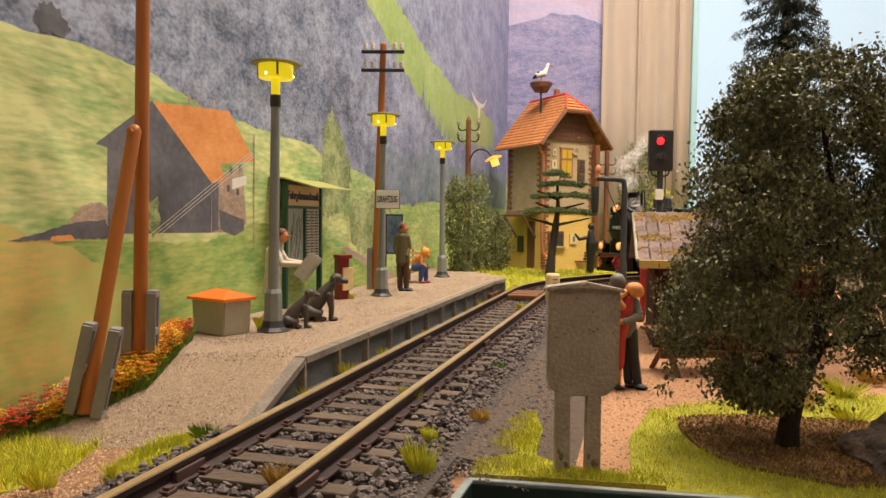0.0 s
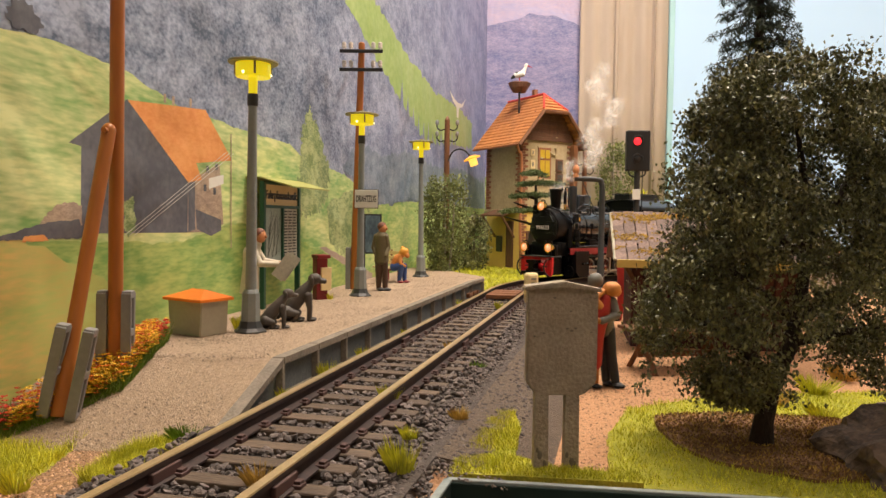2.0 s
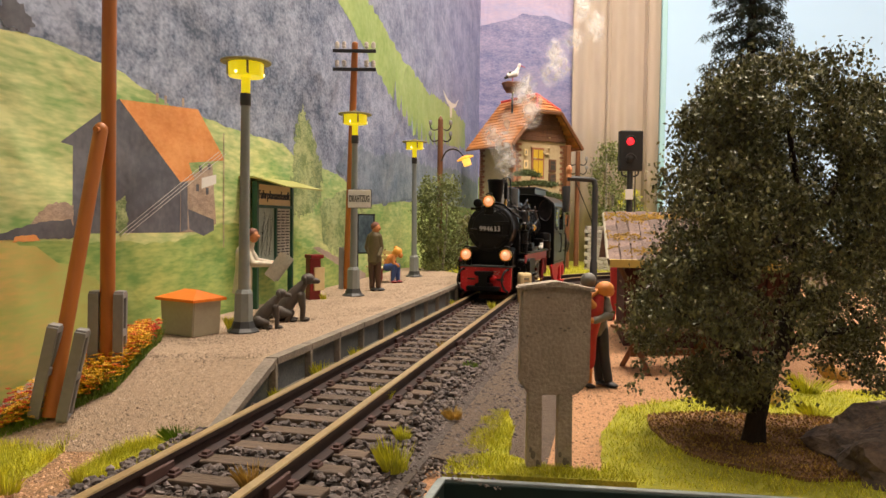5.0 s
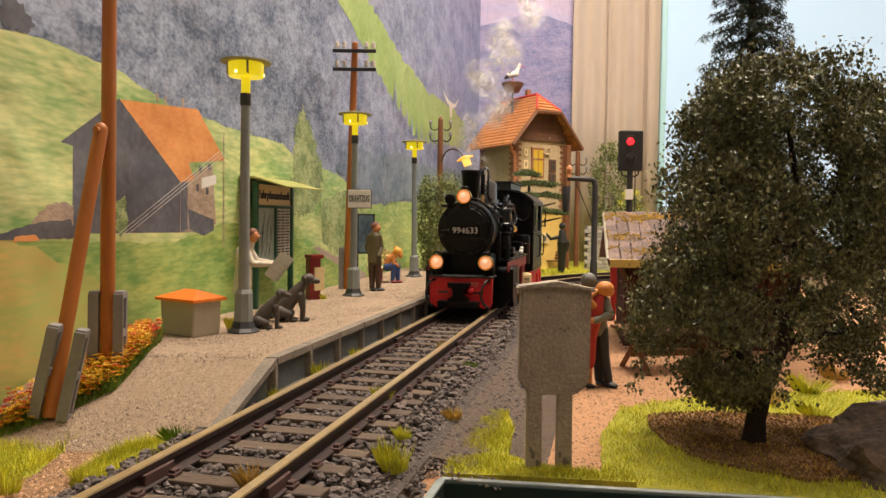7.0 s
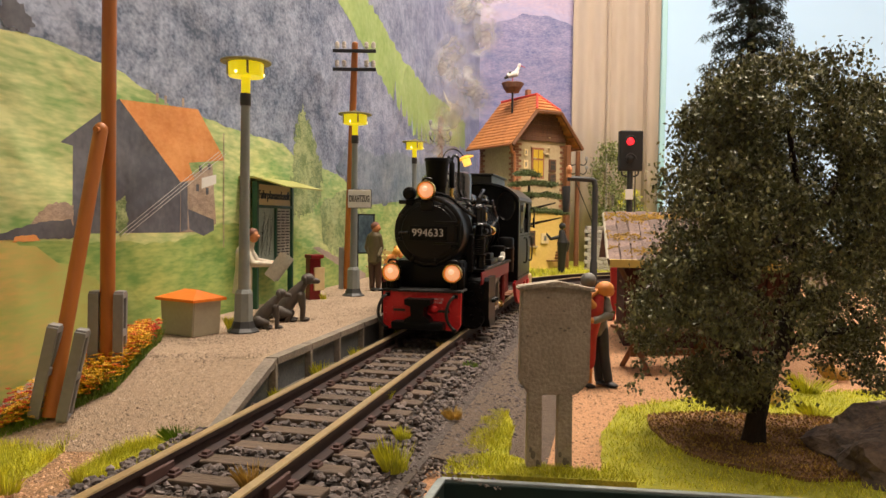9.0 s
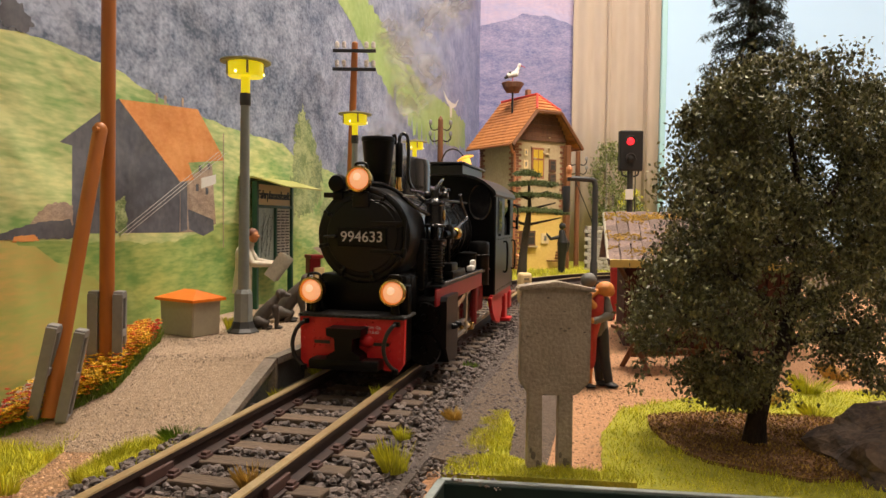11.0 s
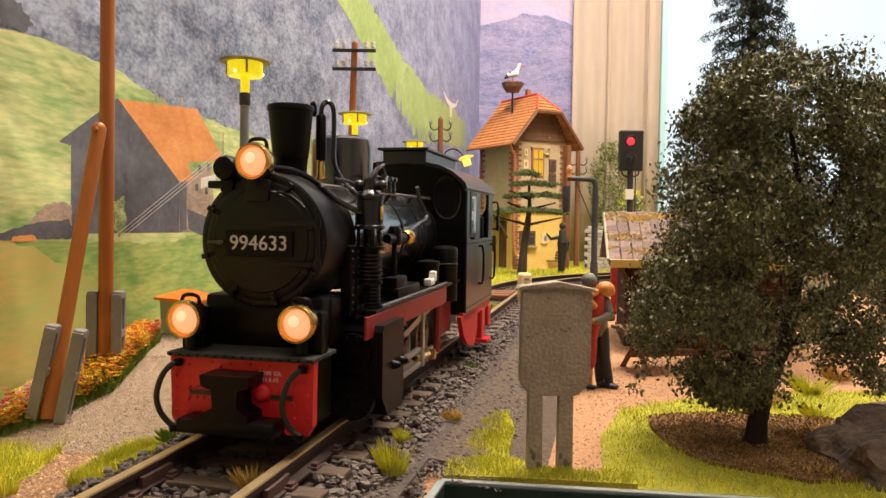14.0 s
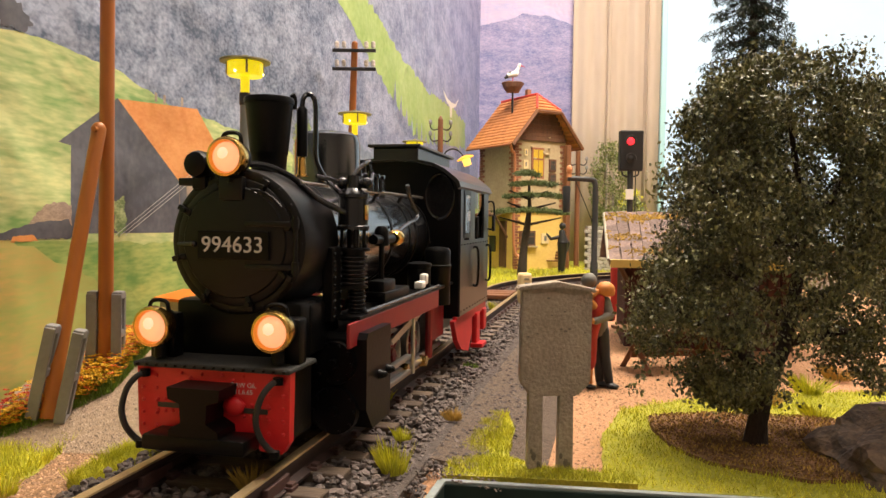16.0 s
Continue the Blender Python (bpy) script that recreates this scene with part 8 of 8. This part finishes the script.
# distant building and stall seen through the foliage
M["far_orange"] = material("far_orange", (0.62, 0.24, 0.08), 0.8, second=(0.5, 0.18, 0.06), scale=20)
fh = thing("shed", (0.62, 1.24, 0.0), "small orange-roofed shed far behind the tree", "shed", rz=-20)
bm = B()
box(bm, (0, 0, 0.02), (0.16, 0.1, 0.04), None, 0.001)
part("wall", bm, "wall_stone", fh)
bm = B()
prism(bm, [(-0.09, 0.038), (0.09, 0.038), (0.0, 0.085)], 0.12, Matrix.Translation((0, -0.06, 0)))
part("roof", bm, "far_orange", fh, "orange roof")
small_tree((0.60, 0.95, 0.0), 0.11, 0.06, 0.004, "leaf_dark", "bark", 130, 22, "dark hedge shrub far behind the tree", 0.0, 0.003, name="bush")
small_tree((0.50, 0.78, 0.0), 0.085, 0.05, 0.004, "leaf_dark", "bark", 130, 22, "dark hedge shrub behind the tree", 0.0, 0.0026, name="bush")
small_tree((0.36, 0.80, 0.0), 0.12, 0.05, 0.004, "leaf_dark", "bark", 150, 22, "dark hedge shrub beside the hut", 0.0, 0.0026, name="bush")
small_tree((0.78, 1.35, 0.0), 0.16, 0.09, 0.004, "leaf_pine", "bark", 130, 22, "green hedge shrub far behind", 0.0, 0.0036, name="bush")

# ---------------- smoke puffs ----------------
def smoke_material():
    m = bpy.data.materials.new("smoke")
    m.use_nodes = True
    nt = m.node_tree
    b = nt.nodes["Principled BSDF"]
    b.inputs["Base Color"].default_value = (0.86, 0.84, 0.82, 1)
    b.inputs["Roughness"].default_value = 1.0
    tr, mx = nt.nodes.new("ShaderNodeBsdfTransparent"), nt.nodes.new("ShaderNodeMixShader")
    n = nt.nodes.new("ShaderNodeTexNoise")
    n.inputs["Scale"].default_value, n.inputs["Detail"].default_value, n.inputs["Distortion"].default_value = 55, 4, 1.6
    tc = nt.nodes.new("ShaderNodeTexCoord")
    info = nt.nodes.new("ShaderNodeObjectInfo")
    shift = nt.nodes.new("ShaderNodeVectorMath")
    shift.operation = "ADD"
    nt.links.new(tc.outputs["Object"], shift.inputs[0])
    nt.links.new(info.outputs["Random"], shift.inputs[1])
    nt.links.new(shift.outputs[0], n.inputs["Vector"])
    rg = nt.nodes.new("ShaderNodeMapRange")
    rg.inputs["From Min"].default_value, rg.inputs["From Max"].default_value = 0.34, 0.66
    rg.inputs["To Max"].default_value = 0.62
    nt.links.new(n.outputs["Fac"], rg.inputs["Value"])
    # thinning out towards the rim of the puff
    flat = nt.nodes.new("ShaderNodeVectorMath")
    flat.operation = "MULTIPLY_ADD"
    flat.inputs[1].default_value, flat.inputs[2].default_value = (2, 0, 2), (-1, 0, -1)
    nt.links.new(tc.outputs["Generated"], flat.inputs[0])
    length = nt.nodes.new("ShaderNodeVectorMath")
    length.operation = "LENGTH"
    nt.links.new(flat.outputs[0], length.inputs[0])
    rim = nt.nodes.new("ShaderNodeMapRange")
    rim.interpolation_type = "SMOOTHSTEP"
    rim.inputs["From Min"].default_value, rim.inputs["From Max"].default_value = 0.15, 0.95
    rim.inputs["To Min"].default_value, rim.inputs["To Max"].default_value = 1.0, 0.0
    nt.links.new(length.outputs["Value"], rim.inputs["Value"])
    soft = nt.nodes.new("ShaderNodeMath")
    soft.operation = "MULTIPLY"
    nt.links.new(rg.outputs[0], soft.inputs[0])
    nt.links.new(rim.outputs[0], soft.inputs[1])
    nt.links.new(soft.outputs[0], mx.inputs[0])
    nt.links.new(tr.outputs[0], mx.inputs[1])
    nt.links.new(b.outputs[0], mx.inputs[2])
    nt.links.new(mx.outputs[0], nt.nodes["Material Output"].inputs["Surface"])
    return m


M["smoke"] = smoke_material()
PUFFS = []
for k in range(40):
    bm = B()
    bmesh.ops.create_icosphere(bm, subdivisions=3, radius=1.0)
    for v in bm.verts:
        w = 1.0 + 0.22 * noise.noise(v.co * 1.6 + Vector((k * 3.1, 0, 0)))
        v.co = Vector((v.co.x * (0.019 + 0.0012 * (k % 4)), v.co.y * 0.012, v.co.z * 0.023)) * w
    puff = part("smoke_puff", bm, "smoke", None, "", True)
    puff.visible_shadow = False
    tagged(puff, "wispy pale grey puff of chimney smoke", "smoke", "smoke from the chimney")
    PUFFS.append(puff)



def smooth_rows(rows, t):
    """Monotone reading of the way between its known times."""
    for (t0, s0), (t1, s1) in zip(rows, rows[1:]):
        if t0 <= t <= t1:
            return s0 + (s1 - s0) * (t - t0) / (t1 - t0)
    return rows[-1][1]


WAY = [(0.0, 0.3675), (0.5, 0.3330), (1.0, 0.2941), (1.5, 0.2540), (2.0, 0.2155), (2.5, 0.1751), (3.0, 0.1325), (3.5, 0.0865), (4.0, 0.0370),
       (4.5, -0.0100), (5.0, -0.0550), (5.5, -0.0985), (6.0, -0.1410), (6.5, -0.1822), (7.0, -0.2148), (7.5, -0.2485), (8.0, -0.2840), (8.5, -0.3205), (9.0, -0.3590), (9.5, -0.3985),
       (10.0, -0.4370), (10.5, -0.4740), (11.0, -0.5090), (11.5, -0.5424), (12.0, -0.5689), (12.5, -0.5915), (13.0, -0.6075), (13.5, -0.6205), (14.0, -0.6310),
       (14.5, -0.6395), (15.0, -0.6450), (15.5, -0.6490), (16.0, -0.6515)]


def loco_pose(s):
    a, b = on_track(s)[0], on_track(s + 0.17)[0]
    d = (a - b).normalized()
    return pose(a.x, a.y, RAIL, 0, 0, math.degrees(math.atan2(d.y, d.x)) - 90)


def motions():
    walk(loco, [(t, loco_pose(s)) for t, s in WAY])
    for hub in WHEELS:
        # rolling: the turn follows the way, in steps below a quarter turn
        base = hub.location.copy()
        rows, k = [], 128
        for i in range(k + 1):
            t = 16.0 * i / k
            s = smooth_rows(WAY, t)
            rows.append((t, Matrix.Translation(base) @ Matrix.Rotation((s - WAY[0][1]) / 0.0152, 4, "X")))
        walk(hub, rows)
    for k, puff in enumerate(PUFFS):
        # each puff leaves the chimney once, slows down and drifts up and away
        born = -1.5 + 0.31 * k
        rows = []
        for i in range(65):
            t = 0.25 * i
            age = max(0.0, t - born)
            m = loco_pose(smooth_rows(WAY, min(t, max(0.0, born))))
            c = m @ Vector((0, 0.008, 0.079))
            rise = 0.130 * age if age < 0.7 else 0.091 + 0.060 * (age - 0.7)
            sway = Vector((0.020 * math.sin(age * 0.9 + k * 1.7), 0.006 * math.cos(age * 1.1 + k), 0))
            rows.append((t, Matrix.Translation(c + sway * min(1, age * 0.8) + Vector((-0.004 * age, 0.004 * age, rise))) @ Matrix.Rotation(0.15 * math.sin(age + k), 4, "Y")))
        walk(puff, rows)


motions()
